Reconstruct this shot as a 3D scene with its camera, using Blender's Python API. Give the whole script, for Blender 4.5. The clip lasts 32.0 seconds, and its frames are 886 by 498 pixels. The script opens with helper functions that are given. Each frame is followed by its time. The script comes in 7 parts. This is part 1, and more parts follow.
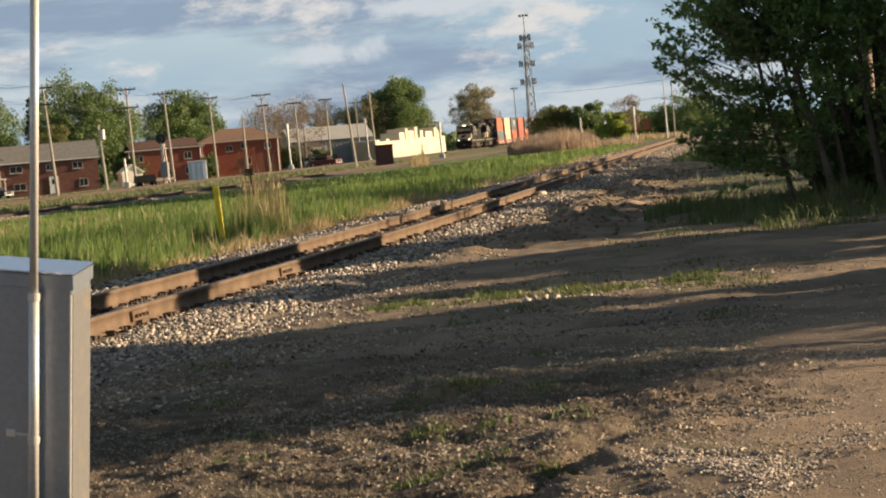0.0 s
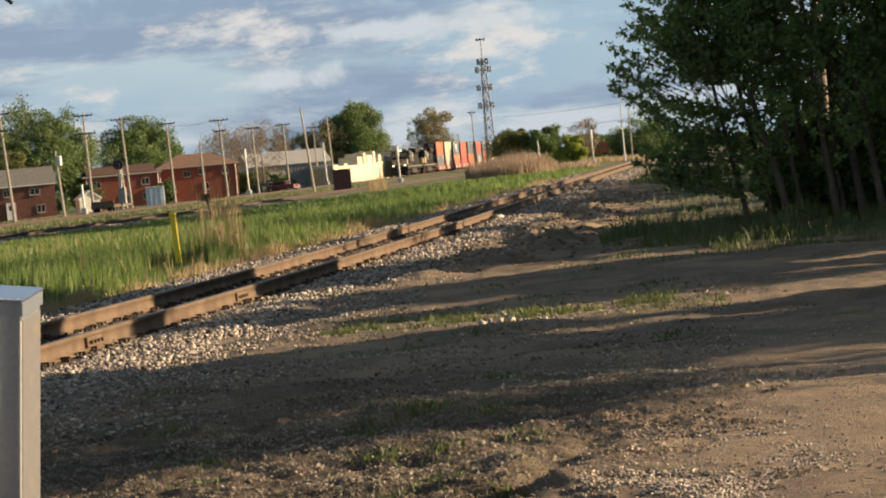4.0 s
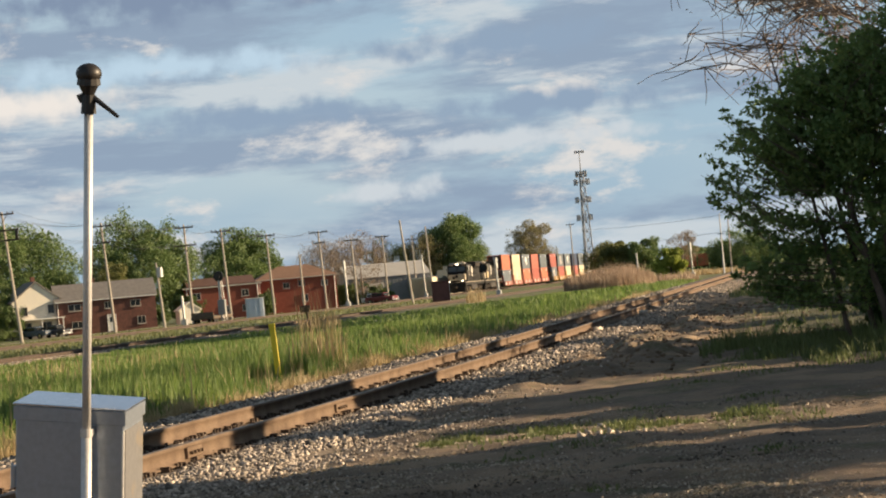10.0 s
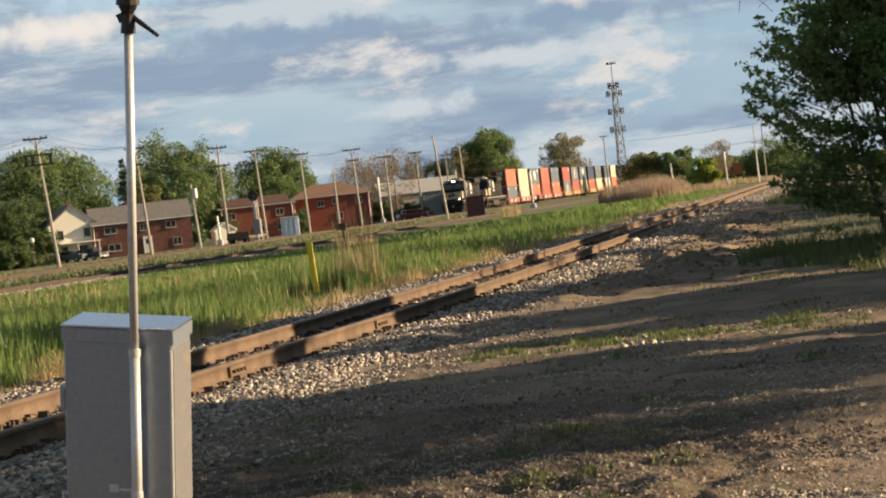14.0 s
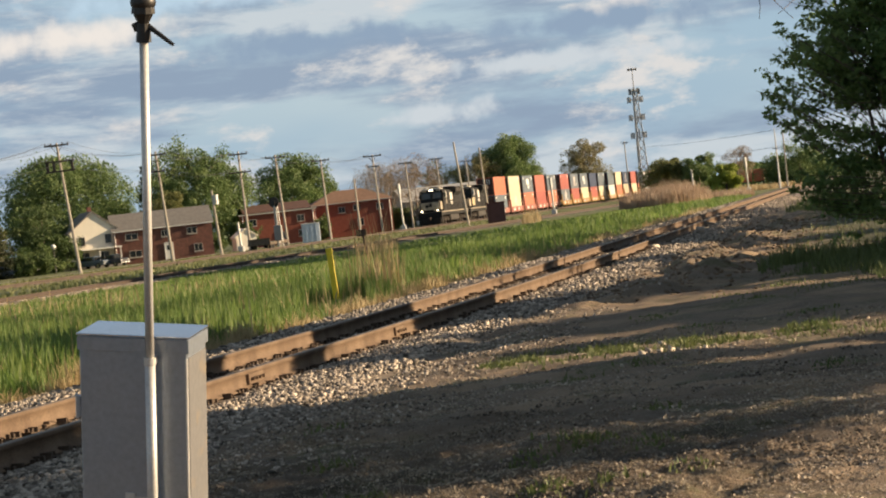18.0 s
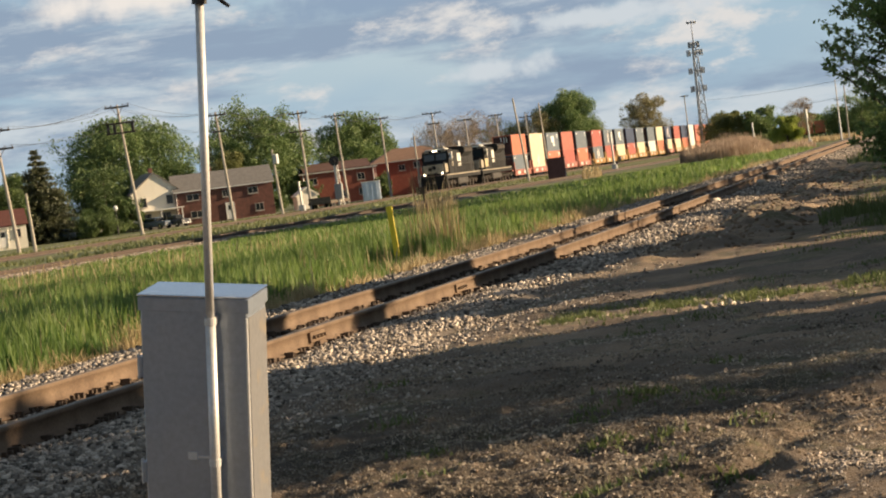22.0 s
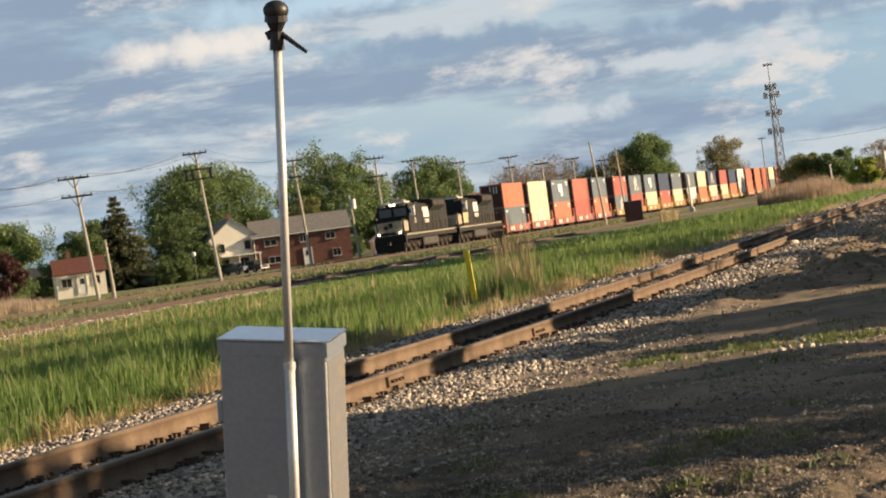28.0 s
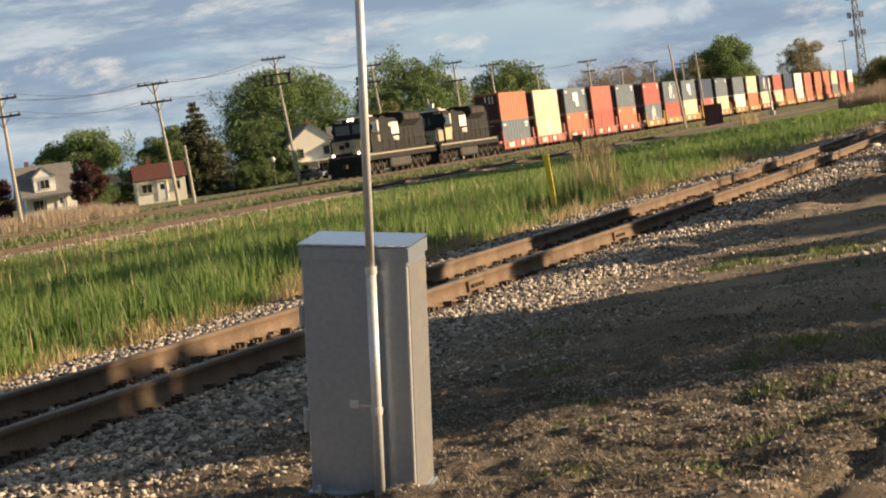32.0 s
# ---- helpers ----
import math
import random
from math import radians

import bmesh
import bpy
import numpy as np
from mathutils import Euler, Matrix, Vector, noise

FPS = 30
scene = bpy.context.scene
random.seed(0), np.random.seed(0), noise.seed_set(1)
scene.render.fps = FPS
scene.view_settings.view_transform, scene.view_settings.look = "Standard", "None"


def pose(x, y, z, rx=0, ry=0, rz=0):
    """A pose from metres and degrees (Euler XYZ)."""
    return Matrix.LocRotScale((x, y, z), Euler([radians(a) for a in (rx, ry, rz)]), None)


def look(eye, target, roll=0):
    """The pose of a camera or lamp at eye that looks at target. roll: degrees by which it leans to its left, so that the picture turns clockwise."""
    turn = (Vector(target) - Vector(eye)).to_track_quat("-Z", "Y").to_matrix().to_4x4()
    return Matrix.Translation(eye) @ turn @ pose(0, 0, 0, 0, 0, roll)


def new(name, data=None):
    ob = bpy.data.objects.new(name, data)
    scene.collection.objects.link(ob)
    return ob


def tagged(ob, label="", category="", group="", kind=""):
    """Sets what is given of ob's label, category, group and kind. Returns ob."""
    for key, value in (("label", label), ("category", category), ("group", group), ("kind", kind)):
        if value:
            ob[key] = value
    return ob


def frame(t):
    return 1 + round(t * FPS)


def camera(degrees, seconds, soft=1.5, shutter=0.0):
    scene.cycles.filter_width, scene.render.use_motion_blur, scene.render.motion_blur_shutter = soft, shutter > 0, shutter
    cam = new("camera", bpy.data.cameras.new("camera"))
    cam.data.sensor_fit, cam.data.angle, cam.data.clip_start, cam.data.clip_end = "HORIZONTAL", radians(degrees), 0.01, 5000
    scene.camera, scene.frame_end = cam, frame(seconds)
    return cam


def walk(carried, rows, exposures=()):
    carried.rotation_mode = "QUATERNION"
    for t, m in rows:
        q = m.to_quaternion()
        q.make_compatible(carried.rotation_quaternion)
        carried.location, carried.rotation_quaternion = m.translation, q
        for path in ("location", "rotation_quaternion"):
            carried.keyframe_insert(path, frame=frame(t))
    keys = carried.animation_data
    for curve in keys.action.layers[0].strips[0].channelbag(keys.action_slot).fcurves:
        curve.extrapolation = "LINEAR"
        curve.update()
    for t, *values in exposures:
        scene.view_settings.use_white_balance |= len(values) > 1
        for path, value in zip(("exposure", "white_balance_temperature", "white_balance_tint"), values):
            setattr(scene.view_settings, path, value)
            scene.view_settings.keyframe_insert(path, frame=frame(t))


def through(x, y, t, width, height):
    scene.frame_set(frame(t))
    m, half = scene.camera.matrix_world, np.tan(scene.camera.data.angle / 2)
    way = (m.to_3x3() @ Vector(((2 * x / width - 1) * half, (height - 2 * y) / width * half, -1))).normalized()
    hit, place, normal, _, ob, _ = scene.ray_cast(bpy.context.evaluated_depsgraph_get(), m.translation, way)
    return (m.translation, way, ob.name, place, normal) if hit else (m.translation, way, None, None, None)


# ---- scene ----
# Camera: a long lens held by hand, which turns slowly after a train.
cam = camera(20.9, 32.0, soft=2.0)
PATH = [
    (0, (-0.034, 0.041, 1.841), (-16.542, 98.569, -2.588), -4.84),
    (0.5, (-0.023, 0.040, 1.838), (-16.651, 98.534, -2.908), -5.44),
    (1, (-0.021, 0.040, 1.842), (-16.796, 98.518, -2.716), -5.45),
    (1.5, (-0.002, 0.041, 1.841), (-16.647, 98.530, -2.954), -5.74),
    (2, (0.011, 0.042, 1.842), (-15.581, 98.719, -2.586), -5.74),
    (2.5, (0.010, 0.042, 1.837), (-14.339, 98.930, -2.067), -5.03),
    (3, (0.009, 0.042, 1.837), (-14.312, 98.934, -2.080), -4.71),
    (3.5, (0.012, 0.043, 1.830), (-14.378, 98.937, -1.771), -4.95),
    (5.5, (0.014, 0.040, 1.843), (-15.733, 98.727, -1.752), -5.79),
    (6, (0.014, 0.035, 1.843), (-16.054, 98.696, -0.935), -5.82),
    (6.5, (0.011, 0.028, 1.842), (-16.612, 98.598, -0.916), -5.77),
    (7, (0.015, 0.021, 1.839), (-17.372, 98.450, -1.263), -5.98),
    (7.5, (0.021, 0.020, 1.840), (-17.591, 98.403, -1.393), -6.15),
    (8, (0.022, 0.019, 1.837), (-17.532, 98.422, -1.105), -6.35),
    (8.5, (0.020, 0.019, 1.834), (-18.380, 98.293, -0.065), -6.76),
    (9, (0.023, 0.012, 1.834), (-19.050, 98.169, 0.630), -6.74),
    (9.5, (0.011, -0.007, 1.831), (-18.658, 98.234, 2.104), -5.86),
    (10, (0.014, -0.016, 1.831), (-18.352, 98.273, 3.260), -5.08),
    (10.5, (0.015, -0.008, 1.831), (-17.618, 98.425, 1.924), -4.81),
    (11, (0.002, -0.004, 1.828), (-17.087, 98.519, 0.736), -4.66),
    (11.5, (0.001, 0.002, 1.831), (-16.930, 98.530, -0.535), -4.88),
    (12, (-0.004, 0.009, 1.828), (-17.743, 98.392, -0.644), -5.55),
    (12.5, (-0.002, 0.012, 1.832), (-18.148, 98.339, 0.239), -5.84),
    (13, (-0.007, 0.012, 1.833), (-18.110, 98.359, 1.733), -5.90),
    (13.5, (-0.022, 0.016, 1.828), (-18.965, 98.205, 1.674), -6.08),
    (14, (-0.049, 0.010, 1.825), (-20.143, 97.951, -0.115), -6.32),
    (14.5, (-0.042, 0.005, 1.825), (-19.751, 98.019, -0.363), -6.50),
    (16.5, (-0.019, 0.020, 1.840), (-20.391, 97.917, 0.798), -6.53),
    (17, (-0.009, 0.014, 1.843), (-20.735, 97.837, 0.796), -6.65),
    (17.5, (-0.014, 0.015, 1.840), (-20.929, 97.795, 0.560), -6.38),
    (18, (-0.016, 0.015, 1.835), (-20.938, 97.788, 0.244), -6.34),
    (18.5, (-0.014, 0.009, 1.833), (-20.955, 97.779, 0.243), -6.34),
    (19, (-0.007, 0.006, 1.830), (-20.635, 97.843, 0.289), -6.42),
    (19.5, (-0.005, 0.006, 1.832), (-20.212, 97.929, 0.216), -6.52),
    (20, (-0.008, 0.008, 1.833), (-21.090, 97.738, -0.261), -6.44),
    (20.5, (-0.013, 0.009, 1.831), (-21.575, 97.615, -1.023), -6.54),
    (21, (-0.007, 0.005, 1.832), (-22.712, 97.343, -1.286), -6.91),
    (21.5, (-0.004, -0.002, 1.835), (-23.753, 97.087, -1.303), -7.18),
    (22, (0.012, -0.018, 1.836), (-23.571, 97.113, -1.247), -7.13),
    (22.5, (0.020, -0.027, 1.835), (-23.763, 97.070, -0.725), -7.00),
    (23, (0.014, -0.027, 1.837), (-23.721, 97.101, 0.137), -6.80),
    (23.5, (0.005, -0.026, 1.833), (-23.791, 97.074, -0.469), -6.79),
    (24, (-0.025, -0.037, 1.836), (-23.879, 97.045, -0.627), -7.07),
    (24.5, (-0.025, -0.040, 1.831), (-23.827, 97.066, -0.113), -7.18),
    (26.5, (0.026, -0.057, 1.837), (-24.501, 96.847, -1.013), -7.35),
    (27, (0.027, -0.062, 1.837), (-25.056, 96.715, -0.407), -7.31),
    (27.5, (0.022, -0.058, 1.836), (-25.435, 96.645, 1.092), -7.39),
    (28, (0.017, -0.052, 1.833), (-26.436, 96.382, 0.982), -7.48),
    (28.5, (0.016, -0.047, 1.829), (-27.523, 96.037, -1.261), -7.23),
    (29, (0.011, -0.043, 1.826), (-28.464, 95.708, -2.759), -7.02),
    (29.5, (0.011, -0.035, 1.825), (-28.046, 95.870, -2.060), -7.28),
    (30, (0.007, -0.024, 1.830), (-28.442, 95.758, -2.234), -7.53),
    (30.5, (0.003, -0.023, 1.829), (-29.303, 95.482, -2.636), -7.59),
    (31, (0.001, -0.021, 1.834), (-29.653, 95.377, -2.604), -7.69),
    (31.5, (-0.001, -0.013, 1.834), (-29.778, 95.344, -2.681), -7.72),
    (32, (-0.010, -0.005, 1.833), (-30.060, 95.274, -2.522), -7.70),
]
walk(cam, [(t, look(eye, target, roll)) for t, eye, target, roll in PATH])

# ---- world and sun: a low evening sun from the right, broken clouds ----
SUN_AZ, SUN_EL = 16.0, 14.0      # degrees from +x towards +y, and above the horizon
scene.view_settings.exposure = 1.05
world = bpy.data.worlds.new("world")
scene.world = world
world.use_nodes = True


def build_world():
    nt = world.node_tree
    nt.nodes.clear()
    n, k = nt.nodes.new, nt.links.new
    out, bg = n("ShaderNodeOutputWorld"), n("ShaderNodeBackground")
    sky = n("ShaderNodeTexSky")
    sky.sky_type, sky.sun_disc = "NISHITA", False
    sky.sun_elevation, sky.sun_rotation = radians(SUN_EL), radians(90 - SUN_AZ)
    sky.air_density, sky.dust_density, sky.ozone_density = 1.0, 1.2, 1.0
    co = n("ShaderNodeTexCoord")

    def clouds(scale, squash, lo, hi, detail, offset, rough=0.55):
        mp = n("ShaderNodeMapping")
        mp.inputs["Scale"].default_value = (scale, scale, scale * squash)
        mp.inputs["Location"].default_value = offset
        tx = n("ShaderNodeTexNoise")
        tx.inputs["Scale"].default_value = 1.0
        tx.inputs["Detail"].default_value = detail
        tx.inputs["Roughness"].default_value = rough
        tx.inputs["Distortion"].default_value = 0.15
        rm = n("ShaderNodeMapRange")
        rm.interpolation_type = "SMOOTHSTEP"
        rm.inputs["From Min"].default_value, rm.inputs["From Max"].default_value = lo, hi
        k(co.outputs["Generated"], mp.inputs["Vector"])
        k(mp.outputs["Vector"], tx.inputs["Vector"])
        k(tx.outputs["Fac"], rm.inputs["Value"])
        return rm.outputs["Result"]

    def mix(fac, a, b):
        m = n("ShaderNodeMix")
        m.data_type = "RGBA"
        for sock, v in ((m.inputs[0], fac), (m.inputs[6], a), (m.inputs[7], b)):
            if isinstance(v, (float, tuple)):
                sock.default_value = v
            else:
                k(v, sock)
        return m.outputs[2]

    blue = mix(clouds(6, 3.0, 0.35, 0.75, 3, (3, 1, 2)), (3.9, 5.6, 7.2, 1), (5.4, 6.7, 7.6, 1))
    base = mix(0.8, sky.outputs["Color"], blue)
    grey = mix(clouds(5, 5.5, 0.42, 0.57, 8, (0.3, 5, 1.2), 0.6), base, (2.9, 3.75, 4.9, 1))
    pale = mix(clouds(8, 5.0, 0.50, 0.64, 9, (4.1, 2.2, 7.0), 0.62), grey, (5.9, 6.5, 6.9, 1))
    puff = mix(clouds(17, 2.6, 0.56, 0.70, 8, (1.3, 7.7, 0.4), 0.62), pale, (7.4, 7.2, 7.0, 1))
    # clouds that stand low over the houses
    def bank(centre, wide, high, seed):
        d, sc, ln, tx, ad, rm = n("ShaderNodeVectorMath"), n("ShaderNodeVectorMath"), n("ShaderNodeVectorMath"), n("ShaderNodeTexNoise"), n("ShaderNodeMath"), n("ShaderNodeMapRange")
        d.operation, sc.operation, ln.operation, ad.operation = "SUBTRACT", "MULTIPLY", "LENGTH", "MULTIPLY_ADD"
        d.inputs[1].default_value = centre
        sc.inputs[1].default_value = (1 / wide, 1 / wide, 1 / high)
        tx.inputs["Scale"].default_value, tx.inputs["Detail"].default_value = 55.0 + seed, 5
        k(co.outputs["Generated"], d.inputs[0])
        k(d.outputs[0], sc.inputs[0])
        k(sc.outputs[0], ln.inputs[0])
        k(co.outputs["Generated"], tx.inputs["Vector"])
        k(tx.outputs["Fac"], ad.inputs[0])
        ad.inputs[1].default_value = 2.2
        k(ln.outputs["Value"], ad.inputs[2])
        rm.interpolation_type = "SMOOTHSTEP"
        rm.inputs["From Min"].default_value, rm.inputs["From Max"].default_value = 2.2, 1.35
        k(ad.outputs[0], rm.inputs["Value"])
        return rm.outputs["Result"]

    dark, slate, light, white = (2.3, 3.0, 4.2, 1), (2.9, 3.85, 5.1, 1), (6.2, 6.7, 7.1, 1), (8.7, 8.1, 7.5, 1)
    for centre, wide, high, seed, colour in (
        ((-0.29, 0.95, 0.099), 0.075, 0.008, 1, (5.2, 6.7, 7.9, 1)), ((-0.29, 0.95, 0.127), 0.09, 0.013, 9, dark), ((-0.15, 0.985, 0.098), 0.075, 0.008, 12, slate), ((-0.13, 0.99, 0.071), 0.075, 0.007, 17, slate),
        ((-0.145, 0.988, 0.057), 0.06, 0.0055, 23, light), ((-0.25, 0.964, 0.075), 0.06, 0.007, 29, slate), ((-0.205, 0.977, 0.041), 0.03, 0.006, 31, light), ((-0.34, 0.937, 0.0865), 0.042, 0.009, 3, white),
    ):
        puff = mix(bank(centre, wide, high, seed), puff, colour)
    # the cloud cover darkens evenly towards the zenith
    sep, up = n("ShaderNodeSeparateXYZ"), n("ShaderNodeMapRange")
    k(co.outputs["Generated"], sep.inputs[0])
    up.inputs["From Min"].default_value, up.inputs["From Max"].default_value = 0.12, 0.75
    up.inputs["To Min"].default_value, up.inputs["To Max"].default_value = 1.0, 0.32
    k(sep.outputs["Z"], up.inputs["Value"])
    dim = n("ShaderNodeVectorMath")
    dim.operation = "SCALE"
    k(puff, dim.inputs[0])
    k(up.outputs["Result"], dim.inputs["Scale"])
    k(dim.outputs[0], bg.inputs["Color"])
    bg.inputs["Strength"].default_value = 0.048
    k(bg.outputs[0], out.inputs["Surface"])


build_world()
sun = new("sun", bpy.data.lights.new("sun", "SUN"))
sun.data.energy, sun.data.angle, sun.data.color = 5.0, radians(0.6), (1.0, 0.75, 0.48)
to_sun = Vector((math.cos(radians(SUN_AZ)) * math.cos(radians(SUN_EL)), math.sin(radians(SUN_AZ)) * math.cos(radians(SUN_EL)), math.sin(radians(SUN_EL))))
sun.matrix_world = look(to_sun * 50, (0, 0, 0))

# ---- materials ----


def material(name, color, rough=0.8, metal=0.0, var=0.25, scale=4.0, fine=40.0, bump=0.15, color2=None, island=0.0, spots=None, coat=0.0, obj_random=0.0):
    """A surface with blotches and grain at two scales, bump and an uneven gloss."""
    m = bpy.data.materials.new(name)
    m.use_nodes = True
    nt = m.node_tree
    n, k = nt.nodes.new, nt.links.new
    b = nt.nodes["Principled BSDF"]
    co = n("ShaderNodeTexCoord")
    big, small = n("ShaderNodeTexNoise"), n("ShaderNodeTexNoise")
    big.inputs["Scale"].default_value, small.inputs["Scale"].default_value = scale, fine
    big.inputs["Detail"].default_value, small.inputs["Detail"].default_value = 4, 3
    for t in (big, small):
        k(co.outputs["Object"], t.inputs["Vector"])
    ramp = n("ShaderNodeMapRange")
    ramp.inputs["From Min"].default_value, ramp.inputs["From Max"].default_value = 0.3, 0.7
    k(big.outputs["Fac"], ramp.inputs["Value"])
    mixc = n("ShaderNodeMix")
    mixc.data_type = "RGBA"
    c2 = color2 or tuple(c * (1 - var) for c in color)
    mixc.inputs[6].default_value, mixc.inputs[7].default_value = (*color, 1), (*c2, 1)
    k(ramp.outputs["Result"], mixc.inputs[0])
    hsv = n("ShaderNodeHueSaturation")
    k(mixc.outputs[2], hsv.inputs["Color"])
    val = n("ShaderNodeMapRange")
    val.inputs["To Min"].default_value, val.inputs["To Max"].default_value = 1 - var, 1 + var
    val.inputs["From Min"].default_value, val.inputs["From Max"].default_value = 0.25, 0.75
    k(small.outputs["Fac"], val.inputs["Value"])
    last = val.outputs["Result"]
    for amount, node, sock in ((island, "ShaderNodeNewGeometry", "Random Per Island"), (obj_random, "ShaderNodeObjectInfo", "Random")):
        if amount:
            g, r, mu = n(node), n("ShaderNodeMapRange"), n("ShaderNodeMath")
            r.inputs["To Min"].default_value, r.inputs["To Max"].default_value = 1 - amount, 1 + amount
            mu.operation = "MULTIPLY"
            k(g.outputs[sock], r.inputs["Value"])
            k(r.outputs["Result"], mu.inputs[0])
            k(last, mu.inputs[1])
            last = mu.outputs[0]
    k(last, hsv.inputs["Value"])
    shade = hsv.outputs["Color"]
    if spots:
        sc, lo, hi, col = spots
        tx, rm, mx = n("ShaderNodeTexNoise"), n("ShaderNodeMapRange"), n("ShaderNodeMix")
        tx.inputs["Scale"].default_value, tx.inputs["Detail"].default_value = sc, 6
        rm.inputs["From Min"].default_value, rm.inputs["From Max"].default_value = lo, hi
        mx.data_type = "RGBA"
        k(co.outputs["Object"], tx.inputs["Vector"])
        k(tx.outputs["Fac"], rm.inputs["Value"])
        k(rm.outputs["Result"], mx.inputs[0])
        k(shade, mx.inputs[6])
        mx.inputs[7].default_value = (*col, 1)
        shade = mx.outputs[2]
    k(shade, b.inputs["Base Color"])
    rr = n("ShaderNodeMapRange")
    rr.inputs["To Min"].default_value, rr.inputs["To Max"].default_value = max(rough - 0.12, 0.02), min(rough + 0.12, 1)
    k(big.outputs["Fac"], rr.inputs["Value"])
    k(rr.outputs["Result"], b.inputs["Roughness"])
    b.inputs["Metallic"].default_value = metal
    b.inputs["Coat Weight"].default_value = coat
    if bump:
        bp = n("ShaderNodeBump")
        bp.inputs["Strength"].default_value, bp.inputs["Distance"].default_value = bump, 0.02
        k(small.outputs["Fac"], bp.inputs["Height"])
        k(bp.outputs["Normal"], b.inputs["Normal"])
    return m


def glow(name, color, strength):
    m = bpy.data.materials.new(name)
    m.use_nodes = True
    b = m.node_tree.nodes["Principled BSDF"]
    b.inputs["Base Color"].default_value = (0.8, 0.8, 0.8, 1)
    b.inputs["Emission Color"].default_value = (*color, 1)
    b.inputs["Emission Strength"].default_value = strength
    return m


def leafy(name, color, color2, through=0.34):
    """Leaves and blades: two greens that vary from leaf to leaf; light shines through them."""
    m = bpy.data.materials.new(name)
    m.use_nodes = True
    nt = m.node_tree
    n, k = nt.nodes.new, nt.links.new
    b = nt.nodes["Principled BSDF"]
    geo, mx, tx, co = n("ShaderNodeNewGeometry"), n("ShaderNodeMix"), n("ShaderNodeTexNoise"), n("ShaderNodeTexCoord")
    tx.inputs["Scale"].default_value = 0.35
    k(co.outputs["Object"], tx.inputs["Vector"])
    ad = n("ShaderNodeMath")
    ad.operation = "ADD"
    sc = n("ShaderNodeMapRange")
    sc.inputs["From Min"].default_value, sc.inputs["From Max"].default_value = 0.3, 0.7
    sc.inputs["To Min"].default_value, sc.inputs["To Max"].default_value = -0.3, 0.5
    k(tx.outputs["Fac"], sc.inputs["Value"])
    ml = n("ShaderNodeMath")
    ml.operation = "MULTIPLY"
    ml.inputs[1].default_value = 0.8
    k(geo.outputs["Random Per Island"], ml.inputs[0])
    k(ml.outputs[0], ad.inputs[0])
    k(sc.outputs["Result"], ad.inputs[1])
    ad.use_clamp = True
    mx.data_type = "RGBA"
    mx.inputs[6].default_value, mx.inputs[7].default_value = (*color, 1), (*color2, 1)
    k(ad.outputs[0], mx.inputs[0])
    k(mx.outputs[2], b.inputs["Base Color"])
    b.inputs["Roughness"].default_value = 0.6
    tr, ms, out = n("ShaderNodeBsdfTranslucent"), n("ShaderNodeMixShader"), nt.nodes["Material Output"]
    k(mx.outputs[2], tr.inputs["Color"])
    ms.inputs[0].default_value = through
    k(b.outputs[0], ms.inputs[1])
    k(tr.outputs[0], ms.inputs[2])
    k(ms.outputs[0], out.inputs["Surface"])
    return m

# ---- building helpers ----
rng = np.random.default_rng(7)


def part(name, shape, mat, parent=None, label="", smooth=False):
    """Links a bmesh or mesh as one object, under parent if one is given."""
    if isinstance(shape, bmesh.types.BMesh):
        me = bpy.data.meshes.new(name)
        shape.to_mesh(me)
        shape.free()
    else:
        me = shape
    if mat and not me.materials:
        me.materials.append(mat)
    if smooth:
        me.polygons.foreach_set("use_smooth", [True] * len(me.polygons))
    ob = new(name, me)
    if parent:
        ob.parent = parent
    if label:
        ob["label"] = label
    return ob


def thing(name, m, label, category, group="", kind=""):
    ob = new(name)
    ob.empty_display_size = 0.3
    ob.matrix_world = m
    return tagged(ob, label, category, group, kind)


def raw(name, verts, faces, mat=None):
    """A mesh from arrays of vertices and of faces with one number of corners."""
    me = bpy.data.meshes.new(name)
    verts, faces = np.asarray(verts, np.float32), np.asarray(faces, np.int32)
    me.vertices.add(len(verts))
    me.vertices.foreach_set("co", verts.ravel())
    k = faces.shape[1]
    me.loops.add(faces.size)
    me.loops.foreach_set("vertex_index", faces.ravel())
    me.polygons.add(len(faces))
    me.polygons.foreach_set("loop_start", np.arange(0, faces.size, k, dtype=np.int32))
    me.polygons.foreach_set("loop_total", np.full(len(faces), k, np.int32))
    me.update(calc_edges=True)
    me.validate()
    if mat:
        me.materials.append(mat)
    return me


def box(bm, c, s, rot=None, bevel=0.0):
    """A box about c with the sizes s."""
    r = bmesh.ops.create_cube(bm, size=1.0)
    m = Matrix.Translation(c) @ (rot.to_4x4() if rot else Matrix()) @ Matrix.Diagonal((*s, 1))
    bmesh.ops.transform(bm, matrix=m, verts=r["verts"])
    if bevel:
        es = list({e for v in r["verts"] for e in v.link_edges})
        bmesh.ops.bevel(bm, geom=es, offset=bevel, segments=1, affect="EDGES", clamp_overlap=True)
    return bm


def boxes(*items, bevel=0.0):
    bm = bmesh.new()
    for c, s in items:
        box(bm, c, s, None, bevel)
    return bm


def rod(bm, p, q, r0, r1=None, seg=10, cap=True):
    """A tapered round bar from p to q."""
    p, q = Vector(p), Vector(q)
    d = q - p
    r = bmesh.ops.create_cone(bm, cap_ends=cap, segments=seg, radius1=r0, radius2=r0 if r1 is None else r1, depth=d.length)
    bmesh.ops.transform(bm, matrix=Matrix.Translation((p + q) / 2) @ d.to_track_quat("Z", "Y").to_matrix().to_4x4(), verts=r["verts"])
    return bm


